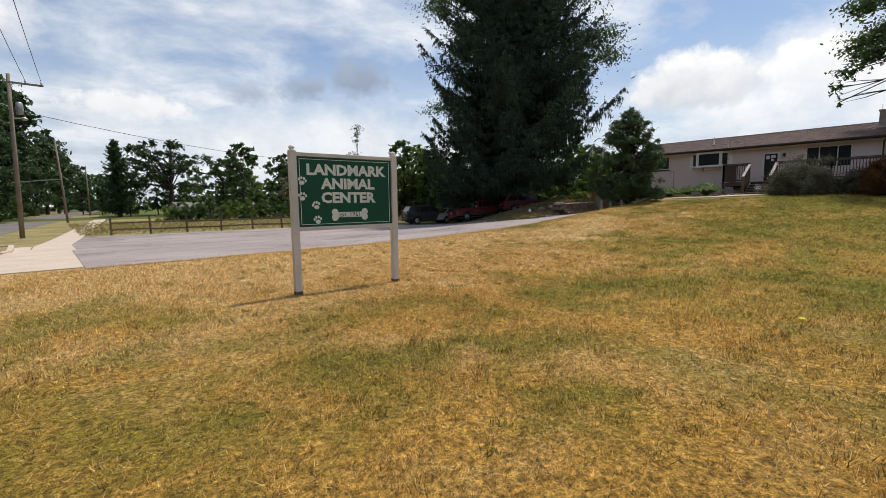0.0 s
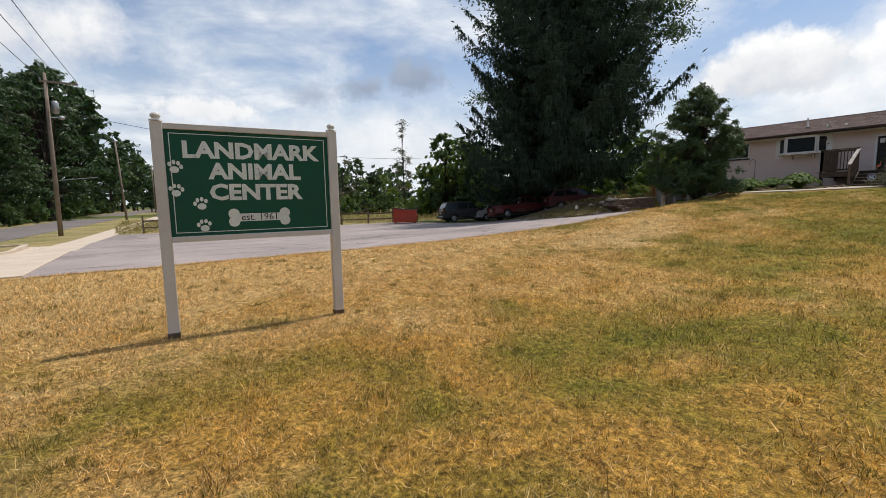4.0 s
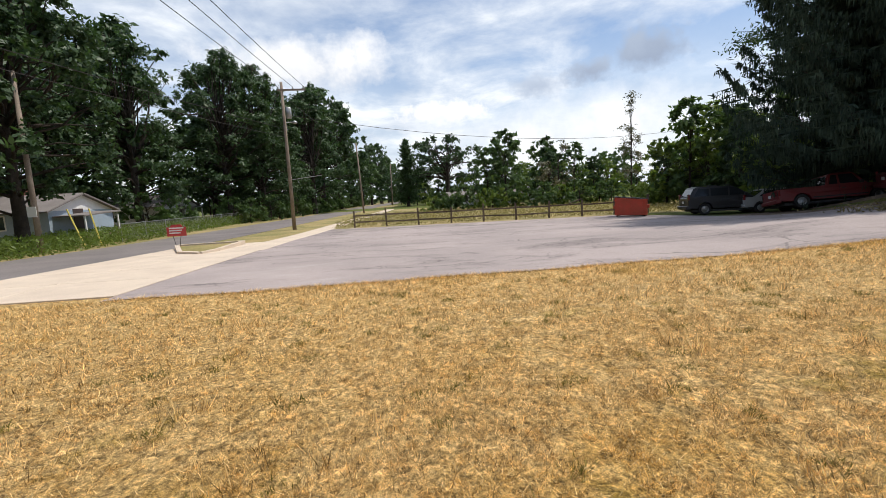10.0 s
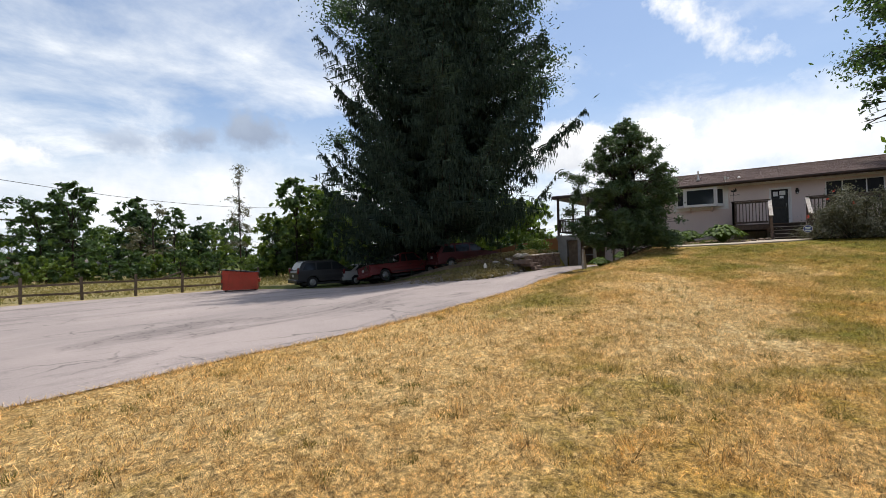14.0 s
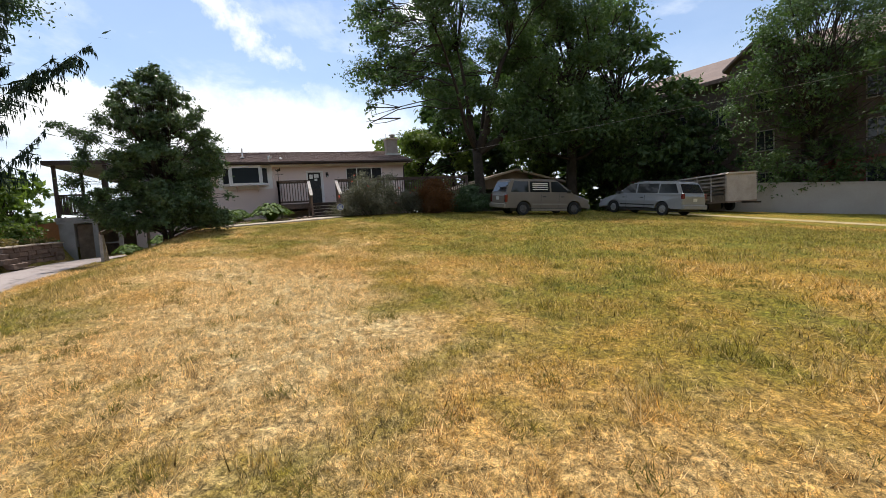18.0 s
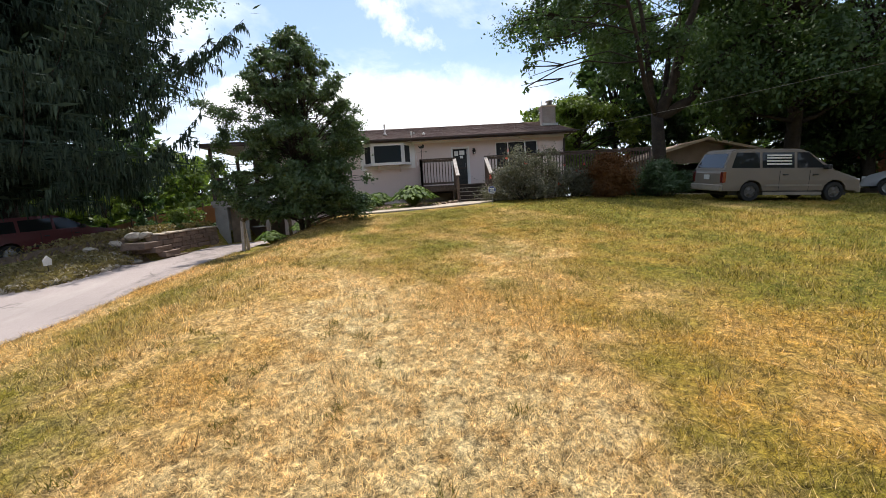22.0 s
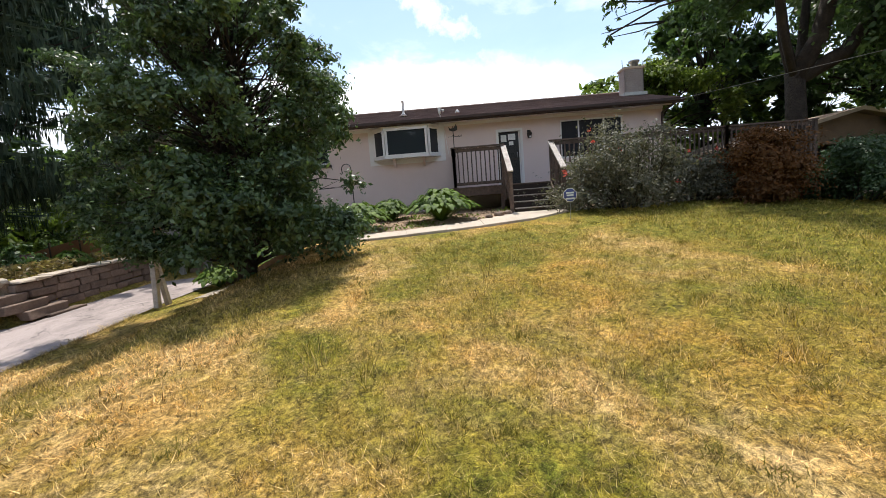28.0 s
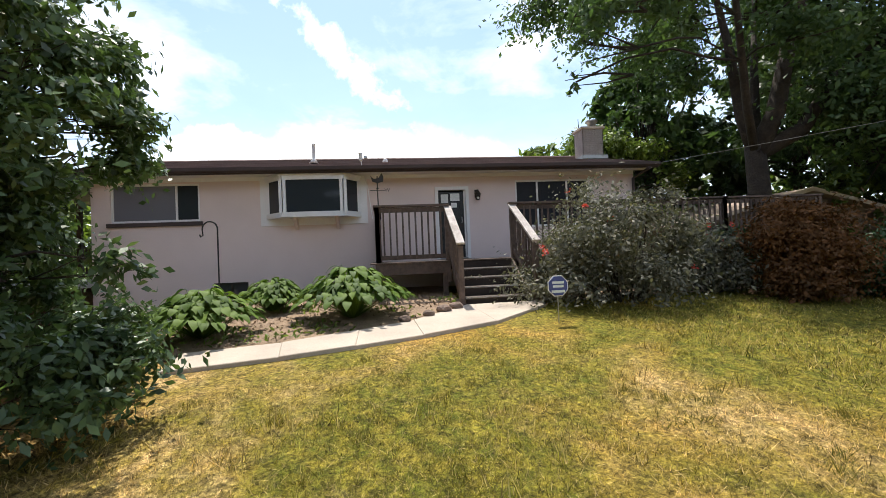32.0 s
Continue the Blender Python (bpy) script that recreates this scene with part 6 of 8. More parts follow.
bush("evergreen_bush", "dark rounded evergreen next to the browned one", (31.0, -0.3, gz(31.0, -0.3)), 12, 1.3, 1.4, 1.95, 26000, 0.055, LEAF_DARK, 22)

# ---- fence, poles, dumpster ----
posts = [(3.0 + 2.43 * i) for i in range(8)]
rail_fence = thing("rail_fence", "weathered split-rail fence along the car park", "fence", (3.0, fence_y(3.0), gz(3.0, fence_y(3.0))))
FB = Vector((3.0, fence_y(3.0), gz(3.0, fence_y(3.0))))
rng = random.Random(9)
all_posts = posts + [posts[-1] + 2.4, posts[-1] + 4.8]
tops = []
for x in all_posts:
    y = fence_y(x)
    z = gz(x, y)
    tops.append((x, y, z))
    lean = rng.uniform(-0.05, 0.05)
    part("post", beam(B(), Vector((x, y, z - 0.3)) - FB, Vector((x + lean, y, z + 1.32 + rng.uniform(-0.1, 0.1))) - FB, 0.12, 0.12, (0, 1, 0)), FENCE, rail_fence)
for (x0, y0, z0), (x1, y1, z1) in zip(tops, tops[1:]):
    for h in (0.42, 0.92):
        part("rail", beam(B(), Vector((x0, y0, z0 + h + rng.uniform(-0.04, 0.04))) - FB, Vector((x1, y1, z1 + h + rng.uniform(-0.04, 0.04))) - FB, 0.06, 0.11), FENCE, rail_fence)
part("brace", beam(B(), Vector((tops[7][0] - 1.2, tops[7][1], tops[7][2] + 0.95)) - FB, Vector((tops[7][0], tops[7][1], tops[7][2] + 1.35)) - FB, 0.05, 0.08), FENCE, rail_fence)

dump = thing("dumpster", "red steel dumpster with a slatted dark lid", "dumpster", (22.3, 35.3, gz(22.3, 35.3)), -35)
bm = B()
prism(bm, [(-1.0, 0.1), (1.0, 0.1), (1.0, 1.12), (-1.0, 1.32)], -0.62, 0.62, "y")
part("body", bm, DUMP_RED, dump)
for x in (-0.7, 0.0, 0.7):
    part("rib", box(B(), x - 0.04, x + 0.04, -0.665, -0.622, 0.12, 1.1), DUMP_RED, dump)
part("lip", box(B(), -1.05, 1.05, -0.68, -0.62, 1.08, 1.16), DUMP_RED, dump)
part("side_pocket", box(B(), 1.0, 1.12, -0.45, 0.45, 0.55, 0.75, 0.01), DUMP_RED, dump)
part("side_pocket", box(B(), -1.12, -1.0, -0.45, 0.45, 0.55, 0.75, 0.01), DUMP_RED, dump)
for i in range(8):
    part("lid_slat", beam(B(), (-1.0 + i * 0.28, -0.66, 1.36 - i * 0.028), (-1.0 + i * 0.28, 0.66, 1.36 - i * 0.028), 0.24, 0.05), IRON, dump)
for x, y in ((-0.85, -0.5), (0.85, -0.5), (-0.85, 0.5), (0.85, 0.5)):
    part("caster", tube(B(), [(x, y - 0.04, 0.06), (x, y + 0.04, 0.06)], 0.06, 10), BLACK, dump)


def utility_pole(at, h, label, arm=True, lean=(0.0, 0.0), lamp=True, r=0.15):
    p = thing("utility_pole", label, "pole", (at[0], at[1], gz(*at)), group="utility poles")
    top = (lean[0], lean[1], h)
    part("shaft", tube(B(), [(0, 0, -0.4), (lean[0] * 0.5, lean[1] * 0.5, h * 0.5), top], [r, r * 0.85, r * 0.65], 10), POLE, p, "", True)
    if arm:
        part("cross_arm", beam(B(), (top[0] - 0.3, top[1], h - 0.55), (top[0] + 1.7, top[1], h - 0.55), 0.1, 0.12), POLE, p)
        for dx in (-0.25, 0.8, 1.6):
            part("insulator", lathe(B(), [(0.03, 0), (0.06, 0.04), (0.04, 0.1), (0.06, 0.14), (0.02, 0.18)], 8, (top[0] + dx, top[1], h - 0.49)), METAL, p)
        part("transformer", lathe(B(), [(0.16, 0), (0.2, 0.03), (0.2, 0.7), (0.12, 0.8)], 12, (top[0] + 0.38, top[1] - 0.1, h - 2.6)), METAL, p, "grey transformer can", True)
    if lamp:
        part("lamp_arm", tube(B(), [(lean[0] * 0.8, lean[1] * 0.8, h * 0.74), (lean[0] * 0.8 + 0.5, -0.3, h * 0.755)], 0.03, 6), METAL, p)
        part("lamp_head", lathe(B(), [(0.05, 0.1), (0.18, 0.0), (0.2, -0.08), (0.1, -0.16)], 10, (lean[0] * 0.8 + 0.6, -0.35, h * 0.755)), METAL, p, "street lamp head", True)
    return p


pole1 = utility_pole((-1.86, 42.45), 10.95, "tall wooden utility pole with a cross arm and street lamp", lean=(0.25, -1.3))
part("strut", beam(B(), (-0.2, 0, 3.9), (2.4, 0.3, 4.2), 0.05, 0.05), METAL, pole1, "thin horizontal strut")
utility_pole((1.49, 76.9), 10.9, "slim wooden utility pole further up the road", arm=False, lamp=False, lean=(-0.5, 0))
utility_pole((6.2, 120.0), 10.5, "wooden utility pole far up the road", arm=False, lamp=False)
pole4 = utility_pole((-13.0, 32.5), 9.5, "wooden pole with a small white notice across the road", arm=False, lamp=False)
part("notice_plate", box(B(), -0.25, 0.2, -0.2, -0.17, 2.0, 2.55), WHITE_TRIM, pole4, "white notice plate")


def wire(name, p, q, sag, r=0.012, label="thin black overhead wire", n=18, material=IRON):
    pts = [(p[0] + (q[0] - p[0]) * i / n, p[1] + (q[1] - p[1]) * i / n, p[2] + (q[2] - p[2]) * i / n - 4 * sag * (i / n) * (1 - i / n)) for i in range(n + 1)]
    o = Vector(pts[0])
    ob = part(name, tube(B(), [Vector(p) - o for p in pts], r, 4), material)
    ob.location = o
    return tagged(ob, label, "wire", "overhead wires")


zt = gz(-2.1, 43) + 10.6
for dx, dz in ((-0.25, 0.0), (0.8, 0.0), (1.6, 0.0)):
    wire("overhead_wire", (-1.6 + dx, 41.1, zt + dz), (-4.5 + dx, -30, zt + dz + 1.0), 1.0, 0.016)
wire("overhead_wire", (-1.8, 41.6, 7.2), (-16.0, -25, 8.2), 0.8, 0.016)
wire("overhead_wire", (-1.8, 41.7, 6.6), (-16.0, -25, 7.5), 0.8, 0.016)
wire("overhead_wire", (-1.7, 41.4, zt - 1.9), (62.0, 62, 12.0), 3.2, 0.02)
wire("overhead_wire", (-1.6, 41.2, zt - 0.5), (1.5, 76.9, 9.8), 0.6, 0.014)
wire("overhead_wire", (35.6, 2.0, 5.1), (9.5, -38.0, 10.4), 0.5, 0.008, "pale service wire from the house to a distant pole", material=MORTAR)

# red yard sign on a wire stake
yard = thing("yard_sign", "small red yard sign on wire legs in the island", "sign", (-4.7, 29.6, gz(-4.7, 29.6) + 0.12))
part("board", prism(B(), [(-0.45, 0.55), (0.45, 0.55), (0.45, 1.0), (0.30, 1.0), (0.22, 1.12), (-0.2, 1.12), (-0.3, 1.0), (-0.45, 1.0)], -0.01, 0.01, "y"), paint_mat("yard_sign_red", (0.55, 0.04, 0.04), 0.5, 0, 0.2), yard)
for k in range(3):
    part("text_bar", box(B(), -0.34, 0.34 - 0.08 * k, -0.016, -0.011, 0.92 - k * 0.12, 0.98 - k * 0.12), WHITE_TRIM, yard)
for x in (-0.18, 0.18):
    part("wire_leg", tube(B(), [(x * 0.3, 0, -0.1), (x, 0, 0.55)], 0.012, 6), IRON, yard)

# ---- vehicles ----
VAN_A = (28.6, -2.8, gz(28.6, -2.8), -94)
VAN_B = (28.4, -9.6, gz(28.4, -9.6), 8)
TYRE = stuff_mat("tyre_rubber", (0.018, 0.018, 0.018), (0.03, 0.029, 0.028), 5, 50, 0.85, bump=0.2)
RIM = stuff_mat("alloy_rim", (0.42, 0.42, 0.42), (0.30, 0.30, 0.30), 6, 60, 0.4, metal=0.8, bump=0.05)
STEEL_RIM = stuff_mat("dull_hubcap", (0.16, 0.155, 0.15), (0.10, 0.097, 0.094), 6, 60, 0.6, metal=0.4, bump=0.05)
TRIM_BLACK = stuff_mat("black_trim", (0.022, 0.022, 0.022), (0.035, 0.035, 0.035), 5, 50, 0.6)
LIGHT_RED = paint_mat("tail_lens", (0.14, 0.010, 0.010), 0.15, 0.0, 0.8, (0.1, 0.01, 0.01), 0.1)
LIGHT_CLEAR = paint_mat("head_lens", (0.55, 0.55, 0.52), 0.12, 0.0, 0.9, (0.3, 0.3, 0.28), 0.1)
PLATE = stuff_mat("number_plate", (0.6, 0.6, 0.58), (0.5, 0.5, 0.5), 8, 60, 0.5)


def vehicle(name, label, at, turn, paint, length, width, lower, glass_line, wheels, wheel_r, doors=(), rim=RIM, tumble=0.13, clad=None, windows=(), tail_h=(0.8, 1.1), pitch=0.0, bed=None, rack=False):
    """A car, nose along +x. lower: outline of the body up to the waist; glass_line: outline of the cabin above it; windows: side glass (x0, x1 low, x0, x1 high)."""
    car = thing(name, label, "car" if "pickup" not in name else "truck", at, 0)
    lean = Vector((0, 0, 1)).rotation_difference(Vector((gz(at[0] - 0.8, at[1]) - gz(at[0] + 0.8, at[1]), gz(at[0], at[1] - 0.8) - gz(at[0], at[1] + 0.8), 1.6))).to_matrix().to_4x4()
    car.matrix_basis = Matrix.Translation(at) @ (Matrix.Identity(4) if pitch else lean) @ pose(0, 0, 0, 0, 0, turn) @ pose(0, 0, 0, 0, -pitch, 0)
    hw = width / 2
    # body sides with wheel arches cut into the sill line
    sill = 0.26
    outline = list(lower)
    arch = []
    for wx in sorted(wheels):
        arch += [(wx + (wheel_r + 0.07) * math.cos(a), wheel_r + (wheel_r + 0.07) * math.sin(a)) for a in np.linspace(math.pi + 0.32, -0.32, 10) if wheel_r + (wheel_r + 0.07) * math.sin(a) > sill]
    full = outline + [(x, z) for x, z in reversed(arch)]
    bm = B()
    rows = []
    zmax = max(z for x, z in lower)
    for y, inset in ((-hw, 0.0), (-hw * 0.94, -0.03), (hw * 0.94, -0.03), (hw, 0.0)):
        rows.append([bm.verts.new((x * (1.0 if abs(inset) > 0 else 0.985), y * (1.0 if z < zmax * 0.72 else 0.965), z)) for x, z in full])
    n = len(full)
    for a, b in zip(rows, rows[1:]):
        for i in range(n):
            j = (i + 1) % n
            bm.faces.new((a[i], a[j], b[j], b[i]))
    bm.faces.new(rows[0][::-1])
    bm.faces.new(rows[-1])
    bmesh.ops.recalc_face_normals(bm, faces=bm.faces)
    body = part("body", bm, paint, car)
    # cabin, narrowing towards the roof
    zb, zt = min(z for x, z in glass_line), max(z for x, z in glass_line)

    def half(z):
        return hw * 0.955 - tumble * (z - zb) / (zt - zb)
    bm = B()
    l = [bm.verts.new((x, -half(z), z)) for x, z in glass_line]
    r = [bm.verts.new((x, half(z), z)) for x, z in glass_line]
    bm.faces.new(l)
    bm.faces.new(r[::-1])
    for i in range(len(l)):
        j = (i + 1) % len(l)
        bm.faces.new((l[i], r[i], r[j], l[j]))
    bmesh.ops.recalc_face_normals(bm, faces=bm.faces)
    bmesh.ops.bevel(bm, geom=[e for e in bm.edges if min(v.co.z for v in e.verts) > zb + 0.02], offset=0.05, segments=2, affect="EDGES")
    cabin = part("cabin", bm, paint, car)
    for side in (-1, 1):
        for x0, x1, x2, x3, z0, z1 in windows:
            bm = B()
            o = 0.006
            vs = [bm.verts.new((x, side * (half(z) + o), z)) for x, z in ((x0, z0), (x1, z0), (x3, z1), (x2, z1))]
            bm.faces.new(vs if side < 0 else vs[::-1])
            ob = part("side_window", bm, CAR_GLASS, cabin)
        for dx in doors:
            part("door_gap", box(B(), dx - 0.006, dx + 0.006, min(side * (hw - 0.004), side * (hw + 0.003)), max(side * (hw - 0.004), side * (hw + 0.003)), 0.34, zb - 0.02), TRIM_BLACK, body)
            part("door_handle", box(B(), dx + 0.10, dx + 0.26, min(side * hw * 0.985, side * (hw + 0.03)), max(side * hw * 0.985, side * (hw + 0.03)), zb - 0.17, zb - 0.13, 0.008), TRIM_BLACK, body)
        part("side_trim", box(B(), min(wheels) + wheel_r + 0.12, max(wheels) - wheel_r - 0.12, min(side * (hw - 0.01), side * (hw + 0.012)), max(side * (hw - 0.01), side * (hw + 0.012)), 0.50, 0.56), clad or TRIM_BLACK, body)
        part("sill_panel", box(B(), min(wheels) + wheel_r + 0.1, max(wheels) - wheel_r - 0.1, min(side * (hw - 0.02), side * (hw + 0.006)), max(side * (hw - 0.02), side * (hw + 0.006)), 0.22, 0.32), clad or TRIM_BLACK, body)
        wx = max(x for x, z in glass_line) - 0.35
        part("mirror", box(B(), wx - 0.04, wx + 0.10, min(side * (hw - 0.04), side * (hw + 0.17)), max(side * (hw - 0.04), side * (hw + 0.17)), zb + 0.02, zb + 0.17, 0.02), TRIM_BLACK, body)
        xr, xf = min(x for x, z in lower), max(x for x, z in lower)
        part("tail_light", box(B(), xr - 0.012, xr + 0.10, min(side * hw * 0.83, side * hw * 0.992), max(side * hw * 0.83, side * hw * 0.992), tail_h[0], tail_h[1], 0.01), LIGHT_RED, body)
        part("headlight", box(B(), xf - 0.16, xf - 0.0, min(side * hw * 0.60, side * hw * 0.95), max(side * hw * 0.60, side * hw * 0.95), 0.60, 0.74, 0.015), LIGHT_CLEAR, body)
    # windscreen and rear glass on the sloping faces
    def slope_glass(pa, pb, nm):
        (xa, za), (xb, zb2) = pa, pb
        d = Vector((xb - xa, 0, zb2 - za))
        nrm = Vector((d.z, 0, -d.x)).normalized() * (0.008 if nm == "windscreen" else -0.008)
        if nm == "windscreen" and nrm.x < 0 or nm == "rear_window" and nrm.x > 0:
            nrm = -nrm
        p, q = Vector((xa, 0, za)) + d * 0.10 + nrm, Vector((xb, 0, zb2)) - d * 0.12 + nrm
        bm = B()
        bm.faces.new([bm.verts.new(v) for v in ((p.x, -half(p.z) + 0.09, p.z), (p.x, half(p.z) - 0.09, p.z), (q.x, half(q.z) - 0.10, q.z), (q.x, -half(q.z) + 0.10, q.z))])
        part(nm, bm, CAR_GLASS, cabin)
    g = list(glass_line)
    slope_glass(g[1], g[2], "rear_window")
    slope_glass(g[-1], g[-2], "windscreen")
    xr, xf = min(x for x, z in lower), max(x for x, z in lower)
    part("rear_bumper", box(B(), xr - 0.09, xr + 0.12, -hw * 0.97, hw * 0.97, 0.34, 0.56, 0.03), clad or paint, car)
    part("front_bumper", box(B(), xf - 0.12, xf + 0.08, -hw * 0.95, hw * 0.95, 0.28, 0.52, 0.03), clad or paint, car)
    part("number_plate", box(B(), xr - 0.028, xr - 0.012, -0.16, 0.16, 0.72, 0.88), PLATE, car)
    part("grille", box(B(), xf - 0.02, xf + 0.006, -hw * 0.5, hw * 0.5, 0.58, 0.72, 0.005), TRIM_BLACK, car)
    part("underbody", box(B(), xr + 0.3, xf - 0.3, -hw * 0.82, hw * 0.82, 0.2, 0.34), TRIM_BLACK, car)
    if rack:
        for side in (-1, 1):
            part("roof_rail", beam(B(), (g[2][0] + 0.2, side * (half(zt) - 0.08), zt + 0.05), (g[-2][0] - 0.2, side * (half(zt) - 0.08), zt + 0.05), 0.03, 0.03), TRIM_BLACK, cabin)
    if bed:
        part("load_bed", box(B(), bed[0], bed[1], -hw * 0.86, hw * 0.86, bed[2] - 0.02, bed[2] + 0.006), TRIM_BLACK, body)
    prof = [(wheel_r * 0.55, -0.10), (wheel_r * 0.93, -0.10), (wheel_r, -0.07), (wheel_r, 0.07), (wheel_r * 0.93, 0.10), (wheel_r * 0.62, 0.10), (wheel_r * 0.6, 0.06), (0.07, 0.05)]
    for wx in wheels:
        for side in (-1, 1):
            bm = lathe(B(), prof, 20)
            bmesh.ops.rotate(bm, verts=bm.verts, matrix=Matrix.Rotation(-side * math.pi / 2, 3, "X"))
            w = part("wheel", bm, TYRE, car)
            w.location = (wx, side * (hw - 0.11), wheel_r)
            bm = lathe(B(), [(wheel_r * 0.6, 0.055), (wheel_r * 0.58, 0.075), (wheel_r * 0.5, 0.06), (0.09, 0.085), (0.06, 0.095)], 16)
            bmesh.ops.rotate(bm, verts=bm.verts, matrix=Matrix.Rotation(-side * math.pi / 2, 3, "X"))
            part("rim", bm, rim, w)
            bm = B()
            for k in range(5):
                a = 2 * math.pi * k / 5
                beam(bm, (0.05 * math.cos(a), side * 0.088, 0.05 * math.sin(a)), (wheel_r * 0.58 * math.cos(a), side * 0.075, wheel_r * 0.58 * math.sin(a)), 0.03, 0.05, (0, 1, 0))
            part("spokes", bm, rim, w)
    return car


CHAMPAGNE = paint_mat("champagne_paint", (0.165, 0.14, 0.112), 0.5, 0.1, 0.12, (0.25, 0.2, 0.15), 0.35)
SILVER = paint_mat("silver_paint", (0.27, 0.275, 0.28), 0.4, 0.3, 0.3, (0.3, 0.28, 0.25), 0.2)
CAR_BLACK = paint_mat("black_paint", (0.008, 0.009, 0.011), 0.35, 0.0, 0.25, (0.06, 0.055, 0.05), 0.2)
CAR_RED = paint_mat("dark_red_paint", (0.095, 0.006, 0.009), 0.35, 0.0, 0.35, (0.12, 0.03, 0.03), 0.2)
TRUCK_RED = paint_mat("red_truck_paint", (0.15, 0.010, 0.010), 0.35, 0.0, 0.4, (0.15, 0.04, 0.03), 0.25)
CAR_WHITE = paint_mat("white_car_paint", (0.34, 0.34, 0.33), 0.35, 0.0, 0.4, (0.3, 0.28, 0.25), 0.2)

old_van = vehicle("minivan", "old champagne-coloured minivan with papered rear windows parked on the grass", VAN_A[:3], VAN_A[3], CHAMPAGNE, 4.5, 1.83,
                  [(-2.25, 0.35), (-2.25, 0.92), (-2.18, 1.05), (1.15, 1.05), (1.45, 1.0), (2.1, 0.78), (2.22, 0.68), (2.24, 0.35)],
                  [(-2.21, 1.04), (-2.21, 1.05), (-1.98, 1.64), (-1.8, 1.72), (0.2, 1.72), (0.48, 1.67), (1.36, 1.03)], (-1.32, 1.42), 0.32, doors=(-0.42, 0.55), rim=STEEL_RIM,
                  windows=((-1.98, -1.06, -1.80, -1.06, 1.10, 1.60), (-0.98, 0.06, -0.98, 0.06, 1.10, 1.60), (0.15, 1.10, 0.15, 0.52, 1.10, 1.60)), tail_h=(0.62, 0.98), clad=stuff_mat("van_lower_grey", (0.27, 0.24, 0.20), (0.2, 0.18, 0.15), 3, 40, 0.6))
for z in (1.2, 1.3, 1.4, 1.48):
    part("paper_strip", box(B(), -0.86, -0.05, -0.885 + (z - 1.1) * 0.17 - 0.012, -0.885 + (z - 1.1) * 0.17 - 0.006, z, z + 0.05), paper, old_van, "pale paper in the side window")
    part("paper_strip", box(B(), -0.86, -0.05, 0.885 - (z - 1.1) * 0.17 + 0.006, 0.885 - (z - 1.1) * 0.17 + 0.012, z, z + 0.05), paper, old_van, "pale paper in the side window")
vehicle("minivan", "silver minivan parked by the trailer", VAN_B[:3], VAN_B[3], SILVER, 5.1, 1.96,
        [(-2.55, 0.35), (-2.58, 0.98), (-2.5, 1.10), (1.2, 1.08), (1.75, 0.98), (2.3, 0.80), (2.52, 0.62), (2.54, 0.35)],
        [(-2.5, 1.08), (-2.5, 1.09), (-2.2, 1.66), (-1.9, 1.73), (-0.2, 1.75), (0.25, 1.70), (1.5, 1.05)], (-1.5, 1.55), 0.34, doors=(-0.45, 0.7),
        windows=((-2.3, -1.25, -2.08, -1.25, 1.14, 1.60), (-1.18, 0.05, -1.18, 0.05, 1.14, 1.62), (0.14, 1.22, 0.14, 0.55, 1.14, 1.62)), tail_h=(0.86, 1.12), rack=True)
vehicle("sport_utility_car", "black sport utility car parked under the spruce", (26.75, 32.25, gz(26.75, 32.25)), -19, CAR_BLACK, 4.7, 1.9,
        [(-2.3, 0.4), (-2.34, 1.02), (-2.28, 1.12), (1.0, 1.12), (1.3, 1.06), (2.1, 0.94), (2.3, 0.72), (2.32, 0.4)],
        [(-2.26, 1.10), (-2.26, 1.11), (-1.95, 1.68), (-1.7, 1.74), (0.0, 1.74), (0.3, 1.68), (1.15, 1.09)], (-1.38, 1.42), 0.36, doors=(-0.5, 0.45),
        windows=((-2.0, -1.15, -1.75, -1.15, 1.16, 1.60), (-1.05, -0.1, -1.05, -0.1, 1.16, 1.62), (0.0, 0.9, 0.0, 0.4, 1.16, 1.62)), tail_h=(0.95, 1.3), rack=True)
vehicle("saloon_car", "white saloon car in the shade under the spruce", (29.4, 31.0, gz(29.4, 31.0)), -20, CAR_WHITE, 4.5, 1.78,
        [(-2.2, 0.35), (-2.24, 0.88), (-2.15, 0.95), (1.0, 0.93), (1.4, 0.90), (2.1, 0.76), (2.25, 0.6), (2.26, 0.35)],
        [(-1.75, 0.92), (-1.7, 0.93), (-1.05, 1.38), (-0.8, 1.42), (0.1, 1.42), (0.3, 1.39), (1.1, 0.91)], (-1.35, 1.4), 0.31, doors=(-0.4, 0.45),
        windows=((-1.4, -0.52, -1.0, -0.52, 0.97, 1.32), (-0.42, 0.78, -0.42, 0.35, 0.97, 1.32)))
vehicle("pickup_truck", "red pickup truck in the shade under the spruce", (29.5, 28.0, gz(29.5, 28.0)), -21, TRUCK_RED, 5.4, 1.95,
        [(-2.7, 0.45), (-2.72, 1.08), (-0.55, 1.10), (1.0, 1.08), (1.4, 1.05), (2.5, 0.98), (2.68, 0.78), (2.7, 0.42)],
        [(-0.55, 1.08), (-0.52, 1.09), (-0.36, 1.66), (-0.2, 1.74), (0.55, 1.74), (0.75, 1.70), (1.3, 1.06)], (-1.65, 1.75), 0.37, doors=(0.05,),
        windows=((-0.38, 0.0, -0.24, 0.0, 1.14, 1.62), (0.1, 1.02, 0.1, 0.7, 1.14, 1.62)), tail_h=(0.75, 1.05), bed=(-2.6, -0.65, 1.08))
